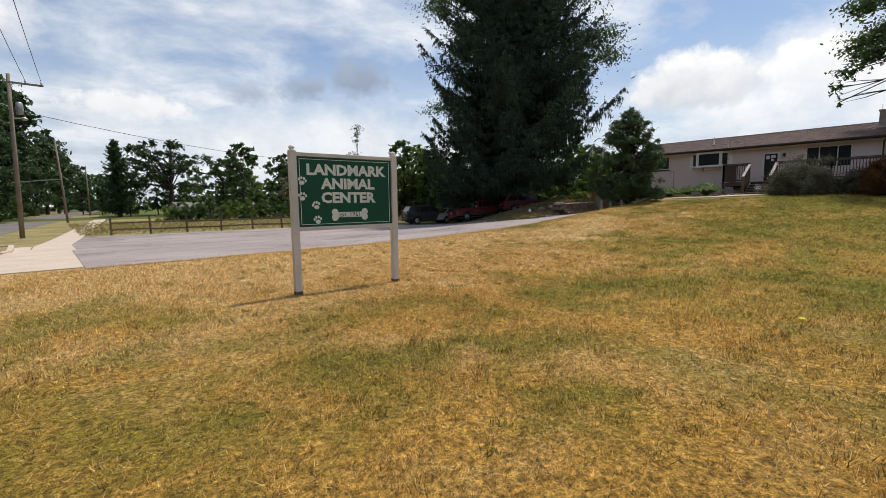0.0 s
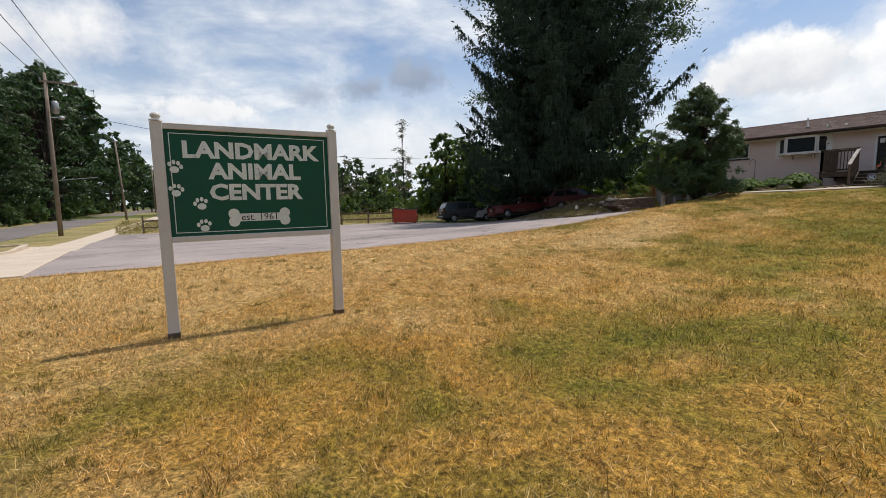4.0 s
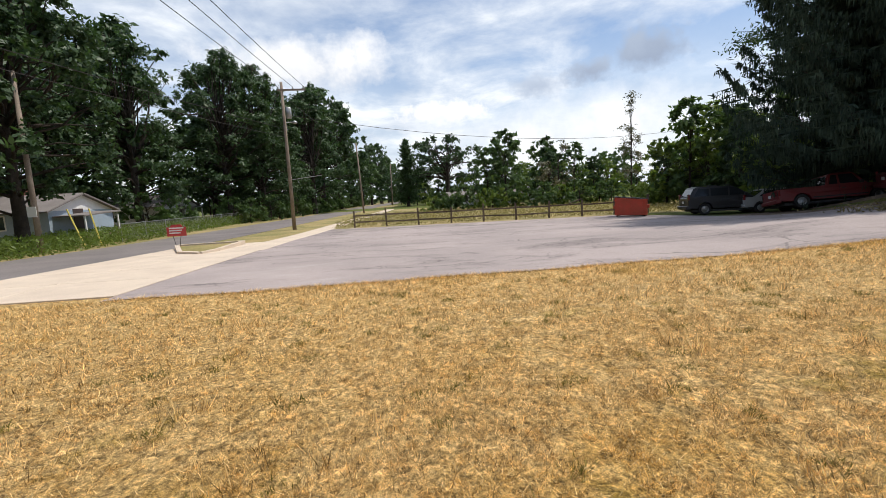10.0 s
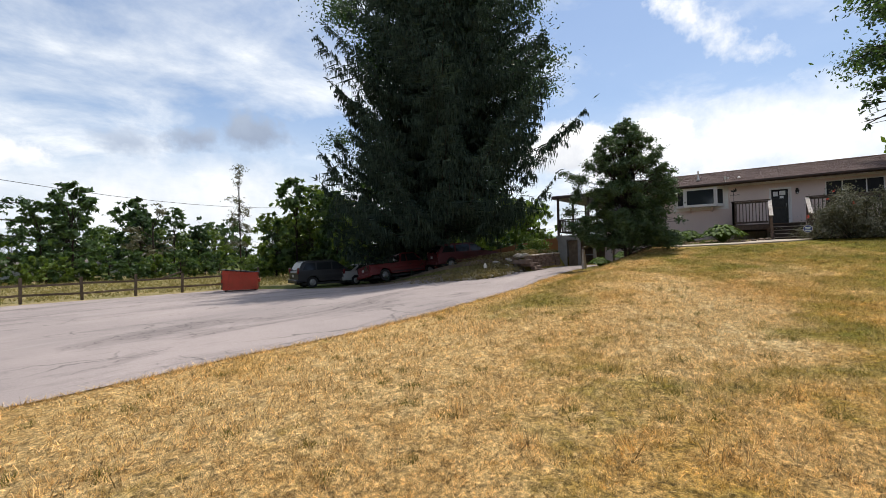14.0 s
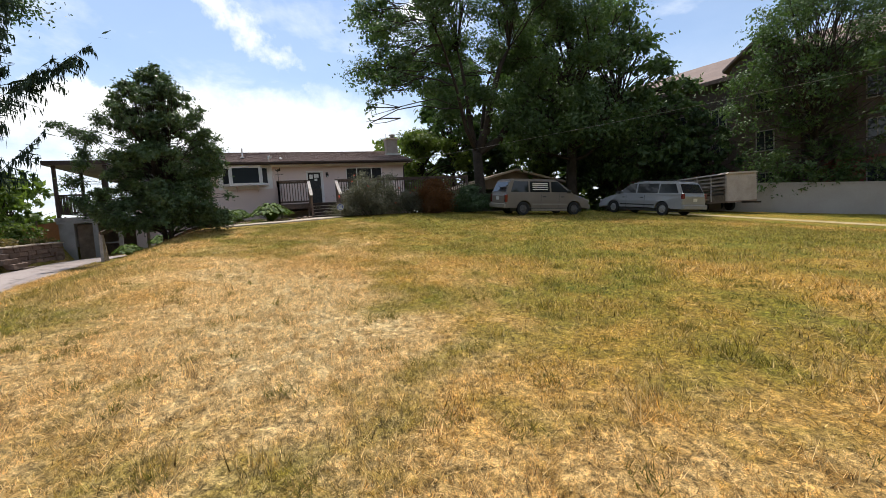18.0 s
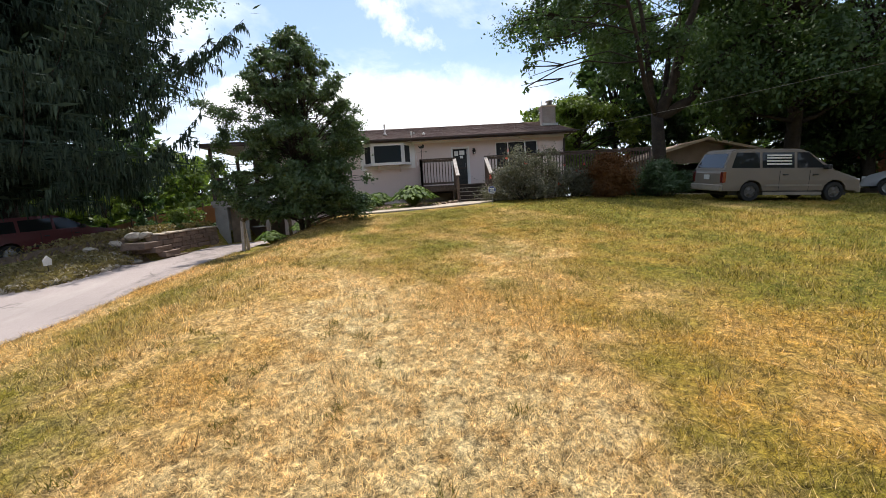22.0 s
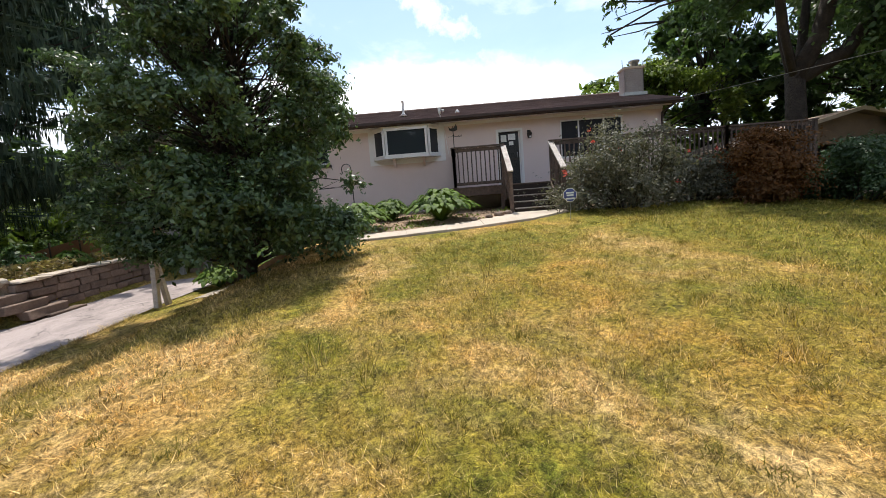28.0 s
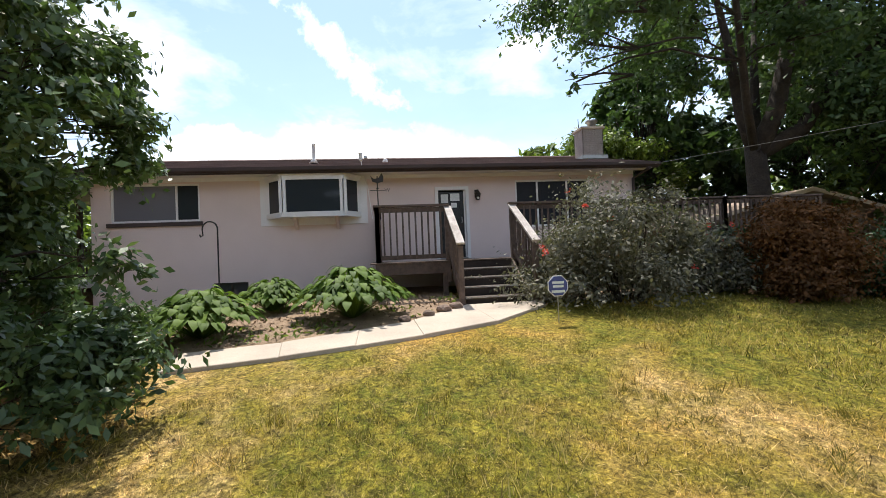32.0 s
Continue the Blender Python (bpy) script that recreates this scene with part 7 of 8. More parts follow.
vehicle("estate_car", "dark red estate car parked above the rock bank", (31.7, 24.3, gz(31.7, 24.3) + 0.02), -32, CAR_RED, 4.75, 1.85,
        [(-2.3, 0.38), (-2.36, 0.95), (-2.28, 1.05), (1.0, 1.04), (1.35, 1.0), (2.1, 0.86), (2.34, 0.66), (2.36, 0.36)],
        [(-2.25, 1.03), (-2.25, 1.04), (-1.9, 1.58), (-1.6, 1.64), (0.0, 1.64), (0.3, 1.58), (1.2, 1.02)], (-1.4, 1.45), 0.34, doors=(-0.45, 0.5), pitch=3.0,
        windows=((-2.0, -1.1, -1.7, -1.1, 1.09, 1.50), (-1.0, -0.05, -1.0, -0.05, 1.09, 1.52), (0.05, 0.98, 0.05, 0.42, 1.09, 1.52)), tail_h=(0.85, 1.15))

# ---- front path and beds ----
front_path = thing("path_front", "cracked pale concrete path from the drive to the deck steps", "path", kind="structure")
near = [(31.66, 6.45), (30.60, 7.60), (30.08, 8.73), (29.78, 9.60), (29.52, 10.45), (29.28, 11.62)]
far = [(32.05, 6.42), (32.02, 7.75), (30.99, 8.80), (30.56, 9.60), (30.15, 10.55), (29.95, 11.66)]
for i in range(5):
    e = 0.012
    slab("slab", (near[i], near[i + 1], far[i + 1], far[i]), 0.05 + 0.006 * (i % 2), 0.24, front_path, PATH)
low_near, low_far = [(29.05, 11.66), (28.75, 12.5), (28.55, 13.4), (28.7, 14.3), (29.2, 15.2)], [(29.75, 11.70), (29.75, 12.7), (29.75, 13.5), (29.95, 14.3), (30.4, 15.1)]
for i in range(4):
    slab("slab", (low_near[i], low_near[i + 1], low_far[i + 1], low_far[i]), -0.02, 0.2, front_path, PATH)
edging = thing("bed_edging", "weathered timber edging along the planting bed", "edging", (29.9, 12.7, gz(29.9, 12.7)))
for (x0, y0), (x1, y1) in zip(low_far, low_far[1:]):
    part("timber", beam(B(), (x0 + 0.1 - 29.9, y0 - 12.7, gz(x0, y0) + 0.05 - gz(29.9, 12.7)), (x1 + 0.1 - 29.9, y1 - 12.7, gz(x1, y1) + 0.05 - gz(29.9, 12.7)), 0.12, 0.16), DECK, edging)


def bed_sheet(name, x_lo, x_hi, y0, y1, lift, label):
    ys = list(np.arange(y0, y1, 0.3))
    me = sheet(name, [i / 14 for i in range(15)], ys, lambda u, v: (x_lo(v) * (1 - u) + x_hi * u, v), SOIL, lift)
    return tagged(part(name, me, SOIL), label, "planting bed", kind="structure")


def far_edge(y):
    pts = far[1:] + [(29.85, 12.7), (29.85, 13.5), (30.05, 14.3), (30.5, 15.1)]
    for (xa, ya), (xb, yb) in zip(pts, pts[1:]):
        if ya <= y <= yb:
            return xa + (xb - xa) * (y - ya) / max(yb - ya, 1e-6)
    return pts[0][0] if y < pts[0][1] else pts[-1][0]


bed_sheet("ground_bed", far_edge, 36.13, 7.8, 15.3, 0.03, "planting bed of brown mulch between path and house")
bed_sheet("ground_shrubs", lambda y: 32.3 + 0.4 * wobble(0, y, 0.8), 36.13, -4.0, 6.35, 0.02, "bare shaded soil under the shrubs and deck")
rs = np.random.RandomState(5)
n = 2600
x, y = rs.uniform(29.8, 34.5, n), rs.uniform(7.9, 15.0, n)
k = np.array([xx > far_edge(yy) + 0.05 for xx, yy in zip(x, y)])
x, y = x[k], y[k]
q = leaf_quads(rs, np.stack([x, y, ground_z(x, y) + 0.045], 1), 0.045, 1.8, 1.7)
tagged(part("bed_litter", tri_mesh("bed_litter", q, SOIL, True), SOIL), "brown dead leaves and bark chips on the bed", "leaf litter", kind="stuff")
x, y = rs.uniform(29.9, 33.2, 1600), rs.uniform(7.9, 12.5, 1600)
k = np.array([xx > far_edge(yy) + 0.08 and wobble(xx, yy, 0.9, 4) > 0.0 for xx, yy in zip(x, y)])
x, y = x[k], y[k]
q = leaf_quads(rs, np.stack([x, y, ground_z(x, y) + rs.uniform(0.04, 0.10, len(x))], 1), 0.05, 0.3, 1.9)
tagged(part("bed_weeds", tri_mesh("bed_weeds", q, LEAF_LIGHT, True), LEAF_LIGHT), "low green weeds in the planting bed", "weeds", kind="stuff")

# broken stone edging by the steps
for i, (x, y, s) in enumerate(((31.55, 8.25, 0.13), (31.25, 8.55, 0.1), (31.75, 8.02, 0.12), (30.95, 8.95, 0.09))):
    bm = B()
    bmesh.ops.create_icosphere(bm, subdivisions=2, radius=s)
    for v in bm.verts:
        v.co *= 1 + 0.35 * noise.noise(v.co * 9 + Vector((i * 3, 0, 0)))
        v.co.z *= 0.6
    st = part("edging_stone", bm, STONE)
    st.location = (x, y, gz(x, y) + 0.08)
    tagged(st, "broken pale stone lying beside the path", "stone", "stones beside the path")

# octagonal yard sign on a stake
notice = thing("security_sign", "blue octagonal notice on a stake by the roses", "sign", (30.4, 6.72, gz(30.4, 6.72)))
part("stake", tube(B(), [(0.02, 0, -0.1), (0.02, 0, 0.62)], 0.008, 6), METAL, notice)
oct_mat = paint_mat("notice_blue", (0.05, 0.075, 0.26), 0.4, 0, 0.3)
for r, xx, m, nm in ((0.165, 0.0, WHITE_TRIM, "rim"), (0.15, -0.007, oct_mat, "face")):
    ring8 = [(r * math.cos(a), 0.55 + r * math.sin(a)) for a in (math.pi / 8 + k * math.pi / 4 for k in range(8))]
    part(nm, prism(B(), ring8, xx - 0.004, xx + 0.004, "x"), m, notice)
for z, w in ((0.60, 0.18), (0.545, 0.16), (0.47, 0.2)):
    part("text_bar", box(B(), -0.016, -0.0115, -w / 2, w / 2, z - 0.018, z + 0.018), LETTER, notice)

# shepherd's hook
hook = thing("shepherd_hook", "black iron shepherd's hook standing in the bed", "garden hook", (33.3, 12.42, gz(33.3, 12.42)))
pts = [(0, 0, -0.2), (0, 0, 1.6)] + [(0, 0.14 - 0.14 * math.cos(a), 1.6 + 0.15 * math.sin(a)) for a in np.linspace(0.25, math.pi, 8)] + [(0, 0.27, 1.48), (0, 0.31, 1.45), (0, 0.33, 1.50)]
part("rod", tube(B(), pts, 0.014, 6), IRON, hook)
part("foot_prong", tube(B(), [(0, -0.08, 0.2), (0, 0.08, 0.2), (0, 0.08, -0.15)], 0.01, 6), IRON, hook)

# ---- porch and basement entry at the house's north end ----
GREY = stuff_mat("grey_painted_wood", (0.30, 0.295, 0.285), (0.22, 0.215, 0.21), 2, 30, 0.8)
porch = thing("porch", "roofed side porch on posts over a grey basement entry", "porch", (33.75, 17.3, 0.7))
PB = Vector((33.0, 17.4, 0.7))


def ppart(name, bm, material, label="", parent=None):
    bmesh.ops.translate(bm, verts=bm.verts, vec=-PB)
    return part(name, bm, material, parent or porch, label)


ppart("roof", prism(B(), [(32.3, 4.86), (32.3, 4.98), (44.9, 5.22), (44.9, 5.08)], 16.42, 18.75, "y"), GREY)
ppart("roof_edge", box(B(), 32.24, 32.298, 16.42, 18.8, 4.84, 5.02), FASCIA)
ppart("roof_edge", prism(B(), [(32.3, 4.84), (32.3, 5.02), (44.9, 5.26), (44.9, 5.06)], 18.752, 18.80, "y"), FASCIA)
for x in (32.6, 35.4, 38.2, 41.0):
    ppart("porch_post", box(B(), x - 0.06, x + 0.06, 18.46, 18.58, 2.58, 4.9 + (x - 32.6) * 0.019), FASCIA)
ppart("porch_post", box(B(), 32.54, 32.66, 16.6, 16.72, 2.58, 4.86), FASCIA)
ppart("porch_floor", box(B(), 32.45, 44.5, 16.42, 18.65, 2.42, 2.58), GREY)
for z in (2.75, 3.52):
    ppart("porch_rail", box(B(), 32.57, 32.63, 16.72, 18.46, z, z + 0.07), FASCIA)
    ppart("porch_rail", box(B(), 32.7, 44.0, 18.5, 18.55, z, z + 0.07), FASCIA)
for i in range(14):
    yy = 16.85 + i * 0.118
    ppart("baluster", box(B(), 32.585, 32.615, yy, yy + 0.035, 2.82, 3.52), FASCIA)
for i in range(40):
    xx = 32.85 + i * 0.16
    ppart("baluster", box(B(), xx, xx + 0.035, 18.51, 18.54, 2.82, 3.52), FASCIA)
ppart("lintel", box(B(), 32.46, 32.62, 16.2, 18.6, 2.30, 2.415), GREY)
for y0, y1 in ((18.0, 18.45), (17.15, 17.32), (16.25, 16.4)):
    ppart("column", box(B(), 32.48, 32.60, y0, y1, 0.45, 2.298), GREY)
ppart("entry_door", box(B(), 32.70, 32.75, 17.36, 17.96, 0.5, 2.25), FENCE, "brown plank basement door")
ppart("entry_back", box(B(), 35.9, 36.0, 16.0, 18.6, 0.4, 2.4), STONE)
ppart("entry_side", box(B(), 32.62, 36.0, 18.45, 18.6, 0.4, 2.41), GREY)
ppart("inner_shelf", box(B(), 32.8, 33.3, 16.45, 17.1, 1.35, 1.40), GREY)

# leaning handrail beside the drive
handrail = thing("handrail", "weathered timber handrail with two posts at the drive", "handrail", (28.55, 15.45, gz(28.55, 15.45)))
part("post", beam(B(), (-0.02, 0, -0.2), (0.06, 0, 1.05), 0.1, 0.1, (0, 1, 0)), DECK_PALE, handrail)
part("post", beam(B(), (0.25, -0.08, -0.2), (0.12, 0, 0.95), 0.09, 0.09, (0, 1, 0)), DECK_PALE, handrail)
part("post", beam(B(), (2.3, -0.9, 0.2), (2.3, -0.9, 1.75), 0.1, 0.1, (0, 1, 0)), DECK, handrail)
part("rail", beam(B(), (0.0, 0.0, 1.0), (2.35, -0.9, 1.72), 0.07, 0.13), DECK, handrail)

# ---- stone wall, steps, rock bank ----
rng = random.Random(17)
stone_wall = thing("stone_wall", "dry grey-brown stone retaining wall beside the drive", "wall", (30.4, 18.3, gz(30.4, 18.1)))
SW = Vector((30.4, 18.3, gz(30.4, 18.1)))
part("core", beam(B(), Vector((28.3, 18.36, 0.93)) - SW, Vector((32.5, 18.36, 0.93)) - SW, 0.2, 1.0), SOIL, stone_wall)


def rough_block(bm, x0, x1, y0, y1, z0, z1, j=0.015):
    got = bmesh.ops.create_cube(bm, size=1.0, matrix=Matrix.LocRotScale(((x0 + x1) / 2, (y0 + y1) / 2, (z0 + z1) / 2), None, (x1 - x0, y1 - y0, z1 - z0)))
    for v in got["verts"]:
        v.co += Vector((rng.uniform(-j, j), rng.uniform(-j, j), rng.uniform(-j, j)))
    bmesh.ops.bevel(bm, geom=list({e for v in got["verts"] for e in v.link_edges}), offset=0.015, segments=1, affect="EDGES")
    return bm


z = 0.0
for course in range(6):
    x = 28.25 + rng.uniform(0, 0.2)
    h = 0.165 if course < 5 else 0.07
    while x < 32.45:
        w = rng.uniform(0.3, 0.62)
        x1 = min(x + w, 32.5)
        zb = gz(x, 18.05) - 0.03 + z
        d = rng.uniform(0, 0.05)
        part("stone", rough_block(B(), x - SW.x, x1 - 0.012 - SW.x, 18.10 - d - SW.y - (0.06 if course == 5 else 0), 18.42 - SW.y, zb - SW.z, zb + h - 0.008 - SW.z), STONE if course < 5 else PATH, stone_wall)
        x = x1
    z += h
stone_steps = thing("stone_steps", "four worn stone steps up the bank", "steps", (28.3, 18.3, gz(28.3, 18.0)))
zs = gz(28.3, 18.0)
for i in range(4):
    part("step_stone", rough_block(B(), 0.65 - i * 0.34 - 0.35, 0.65 - i * 0.34 + 0.55, -0.55 + i * 0.10, 0.2 + i * 0.1, i * 0.17 - 0.1, i * 0.17 + 0.10, 0.02), STONE, stone_steps)

pale_rock = stuff_mat("pale_rock", (0.50, 0.44, 0.36), (0.34, 0.29, 0.23), 3, 20, 0.9, bump=0.7, dist=0.03, random_tint=0.2)
rock_meshes = []
for i in range(6):
    bm = B()
    bmesh.ops.create_icosphere(bm, subdivisions=2, radius=0.16)
    for v in bm.verts:
        v.co *= 1 + 0.5 * noise.noise(v.co * 6 + Vector((i * 5.3, 1, 0)))
        v.co.z *= 0.55
    me = bpy.data.meshes.new("rock")
    bm.to_mesh(me)
    bm.free()
    me.materials.append(pale_rock)
    rock_meshes.append(me)
for i in range(90):
    u = rng.random()
    x = 24.2 + 4.2 * u
    y = 18.35 + abs(rng.gauss(0, 0.75)) + 0.9 * (1 - u) * rng.random()
    r = new("rock", rng.choice(rock_meshes))
    s = rng.uniform(0.5, 1.5)
    r.matrix_basis = pose(x, y, gz(x, y) + 0.03, rng.uniform(-20, 20), rng.uniform(-20, 20), rng.uniform(0, 360)) @ Matrix.Diagonal((s * 1.3, s, s, 1))
    tagged(r, "pale rough rock on the bank beside the drive", "rock", "rocks on the bank")
bankstuff = np.random.RandomState(3)
x, y = bankstuff.uniform(24.0, 33, 12000), 18.3 + np.abs(bankstuff.normal(0, 1.9, 12000))
q = leaf_quads(bankstuff, np.stack([x, y, ground_z(x, y) + bankstuff.uniform(0.02, 0.26, len(x))], 1), 0.07, 0.4, 2.0)
tagged(part("bank_weeds", tri_mesh("bank_weeds", q, BANK_WEED, True), BANK_WEED), "straggling dry weeds between the rocks", "weeds", kind="stuff")
bank_soil = part("ground_bank", sheet("ground_bank", list(np.arange(23.4, 36.0, 0.3)), [i / 24 for i in range(25)], lambda u, v: (u, (lot_far(u) - 0.1 if u < 28 else 18.3) * (1 - v) + 30 * v), BANK_SOIL, 0.014), BANK_SOIL)
tagged(bank_soil, "bare brown soil and gravel under the spruce", "soil", kind="structure")
hosta("hosta", "pale-leaved hosta on the stone wall's terrace", (30.6, 18.95, gz(30.6, 18.95)), 31, 0.55, 0.42, 60)
hosta("hosta", "pale-leaved hosta on the stone wall's terrace", (31.8, 18.9, gz(31.8, 18.9)), 32, 0.5, 0.4, 60)
bush("terrace_shrub", "low green shrub on the stone wall's terrace", (29.6, 19.2, gz(29.6, 19.2)), 33, 0.6, 0.5, 0.8, 1600, 0.07, LEAF_MID, 8)
bush("terrace_shrub", "light green shrub beside the porch", (33.2, 19.8, gz(33.2, 19.8)), 34, 0.8, 0.7, 1.4, 2200, 0.08, LEAF_LIGHT, 9)
stake = thing("yard_sign", "small white notice on a stake among the rocks", "sign", (25.4, 19.2, gz(25.4, 19.2)))
part("stake", tube(B(), [(0, 0, -0.1), (0, 0, 0.45)], 0.01, 6), IRON, stake)
part("board", prism(B(), [(-0.12, 0.40), (0.12, 0.40), (0.14, 0.55), (0.0, 0.66), (-0.14, 0.55)], -0.008, 0.008, "y"), WHITE_TRIM, stake)

# orange mesh and wire fence behind the terrace
garden_fence = thing("garden_fence", "low fence of faded orange boards and wire behind the terrace", "fence", (31.5, 24.0, gz(31.5, 24.0)))
GF = Vector((31.5, 24.0, gz(31.5, 24.0)))
ORANGE = stuff_mat("faded_orange_board", (0.42, 0.20, 0.10), (0.34, 0.17, 0.09), 1.2, 30, 0.85)
gp = [(36.6 + 0.12 * i, 26.6 - 1.15 * i) for i in range(7)]
for i, (x, y) in enumerate(gp):
    part("post", beam(B(), Vector((x, y, gz(x, y) - 0.1)) - GF, Vector((x, y, gz(x, y) + 1.45)) - GF, 0.06, 0.06, (0, 1, 0)), FENCE, garden_fence)
    if i:
        (xa, ya) = gp[i - 1]
        part("board", beam(B(), Vector((xa, ya, gz(xa, ya) + 0.8)) - GF, Vector((x, y, gz(x, y) + 0.8)) - GF, 0.03, 0.9), ORANGE, garden_fence)
        part("wire", beam(B(), Vector((xa, ya, gz(xa, ya) + 1.4)) - GF, Vector((x, y, gz(x, y) + 1.4)) - GF, 0.012, 0.012), IRON, garden_fence)
flower = thing("dandelion", "small yellow flower in the lawn", "flower", (6.62, 0.93, gz(6.62, 0.93)))
part("stem", tube(B(), [(0, 0, 0), (0.01, 0, 0.1)], 0.004, 5), LEAF_MID, flower)
part("bloom", lathe(B(), [(0.01, 0.10), (0.052, 0.115), (0.045, 0.14), (0.01, 0.155)], 10), paint_mat("yellow_petal", (0.75, 0.55, 0.03), 0.6, 0, 0), flower)

# ---- side yard: garage, bins, trailer, wall, flats ----
garage = thing("garage", "brown garage with a pale shingle gable behind the vans", "garage", (40.4, -8.2, 1.98), 0)
tan_board = stuff_mat("brown_siding", (0.24, 0.17, 0.12), (0.18, 0.125, 0.09), 1.5, 30, 0.85)
pale_shingle = stuff_mat("pale_shingles", (0.44, 0.33, 0.26), (0.36, 0.27, 0.21), 1.5, 26, 0.9, bump=0.4)
garage.matrix_basis = pose(40.4, -8.2, 1.98) @ Matrix.Diagonal((1.0, 1.32, 1.0, 1.0))
part("wall_front", pierced_wall(B(), -3.6, 3.6, -1.2, 1.72, 0.0, 0.15, [(-2.0, 2.6, -1.2, 1.55)]), tan_board, garage)
part("wall_side", box(B(), 0.15, 6.0, -3.6, -3.45, -1.2, 1.72), tan_board, garage)
part("wall_side", box(B(), 0.15, 6.0, 3.45, 3.6, -1.2, 1.72), tan_board, garage)
part("wall_back", box(B(), 6.0, 6.15, -3.6, 3.6, -1.2, 1.72), tan_board, garage)
part("gable", prism(B(), [(-3.6, 1.72), (3.6, 1.72), (0.0, 2.86)], 0.0, 0.15, "x"), tan_board, garage)
for s in (-1, 1):
    part("roof_slope", prism(B(), [(s * 4.1, 1.60), (s * 4.1, 1.70), (0, 3.02), (0, 2.90)], -0.45, 6.4, "x"), pale_shingle, garage)
    part("barge_board", prism(B(), [(s * 4.12, 1.56), (s * 4.12, 1.72), (0, 3.04), (0, 2.88)], -0.50, -0.452, "x"), CONCRETE, garage)
# dark sheet across the garage, added to stand for the shade inside
part("dark_interior", box(B(), 3.5, 3.6, -3.4, 3.4, -0.2, 1.7), FASCIA, garage)

bin_blue = paint_mat("bin_blue", (0.03, 0.11, 0.36), 0.5, 0, 0.1)
for k, (x, y) in enumerate(((30.6, -6.3), (31.1, -6.9))):
    b = thing("plastic_bin", "blue plastic bin between the two vans", "bin", (x, y, gz(x, y)), 20 * k, "blue bins")
    part("body", lathe(B(), [(0.26, 0.0), (0.30, 0.05), (0.35, 0.78), (0.37, 0.80)], 16), bin_blue, b, "", True)
    part("lid", lathe(B(), [(0.38, 0.79), (0.38, 0.83), (0.3, 0.88), (0.05, 0.90)], 16), bin_blue, b, "", True)

trailer = thing("stock_trailer", "old white stock trailer with slatted sides", "trailer", (30.9, -17.6, gz(30.9, -17.6)), -12)
tw = stuff_mat("dirty_white_metal", (0.50, 0.44, 0.38), (0.36, 0.30, 0.25), 1.2, 20, 0.7)
LT = 5.0
part("floor", box(B(), -LT / 2, LT / 2, -1.0, 1.0, 0.5, 0.6), tan_board, trailer)
part("roof", prism(B(), [(-1.08, 2.24), (1.08, 2.24), (0.9, 2.34), (-0.9, 2.34)], -LT / 2 - 0.1, LT / 2 + 0.1, "x"), tw, trailer)
part("end_wall", box(B(), -LT / 2, -LT / 2 + 0.06, -1.0, 1.0, 0.6, 2.24), tw, trailer)
part("end_wall", box(B(), LT / 2 - 0.06, LT / 2, -1.0, 1.0, 0.6, 2.24), tw, trailer)
for s in (-1, 1):
    part("lower_panel", box(B(), -LT / 2 + 0.06, LT / 2 - 0.06, s * 0.97 - 0.02, s * 0.97 + 0.02, 0.6, 1.0), FENCE, trailer)
    for z in (1.12, 1.34, 1.56, 1.78, 2.0):
        part("slat", box(B(), -LT / 2 + 0.06, LT / 2 - 0.06, s * 0.97 - 0.02, s * 0.97 + 0.02, z, z + 0.10), tw if z > 1.5 else FENCE, trailer)
    for x in np.linspace(-LT / 2 + 0.1, LT / 2 - 0.1, 5):
        part("upright", box(B(), x - 0.035, x + 0.035, s * 1.0 - 0.02, s * 1.0 + 0.03, 0.6, 2.24), tw, trailer)
    for x in (-0.45, 0.45):
        part("wheel", tube(B(), [(x, s * 0.95 - 0.1, 0.36), (x, s * 0.95 + 0.1, 0.36)], 0.36, 16), TYRE, trailer)
    part("mudguard", box(B(), -0.95, 0.95, s * 1.05 - 0.12, s * 1.05 + 0.12, 0.74, 0.79, 0.01), tw, trailer)
part("drawbar", beam(B(), (-LT / 2, 0, 0.5), (-LT / 2 - 1.3, 0, 0.45), 0.1, 0.1), IRON, trailer)

wall_mat = stuff_mat("pale_block_wall", (0.40, 0.375, 0.35), (0.34, 0.315, 0.29), 0.6, 30, 0.9)
yard_wall = thing("boundary_wall", "long pale block wall at the lot's side", "wall", (29.5, -19.5, gz(29.5, -19.5)))
WB = Vector((29.5, -19.5, gz(29.5, -19.5)))
run = [(31.5, -18.2), (27.5, -20.9), (23.5, -23.6), (19.5, -26.3), (12.0, -31.0), (2.0, -36.0)]
for (xa, ya), (xb, yb) in zip(run, run[1:]):
    part("panel", beam(B(), Vector((xa, ya, gz(xa, ya) + 0.85)) - WB, Vector((xb, yb, gz(xb, yb) + 0.85)) - WB, 0.18, 1.9), wall_mat, yard_wall)
    part("coping", beam(B(), Vector((xa, ya, gz(xa, ya) + 1.84)) - WB, Vector((xb, yb, gz(xb, yb) + 1.84)) - WB, 0.26, 0.08), wall_mat, yard_wall)

drive2 = part("road_side_drive", sheet("road_side_drive", list(np.linspace(8, 30, 30)), [0, 0.25, 0.5, 0.75, 1.0], lambda u, v: (u, -12.2 - 0.35 * (30 - u) * 0.35 + 1.6 * v), GRAVEL, 0.016), GRAVEL)
tagged(drive2, "pale gravel track across the far lawn", "track", kind="structure")

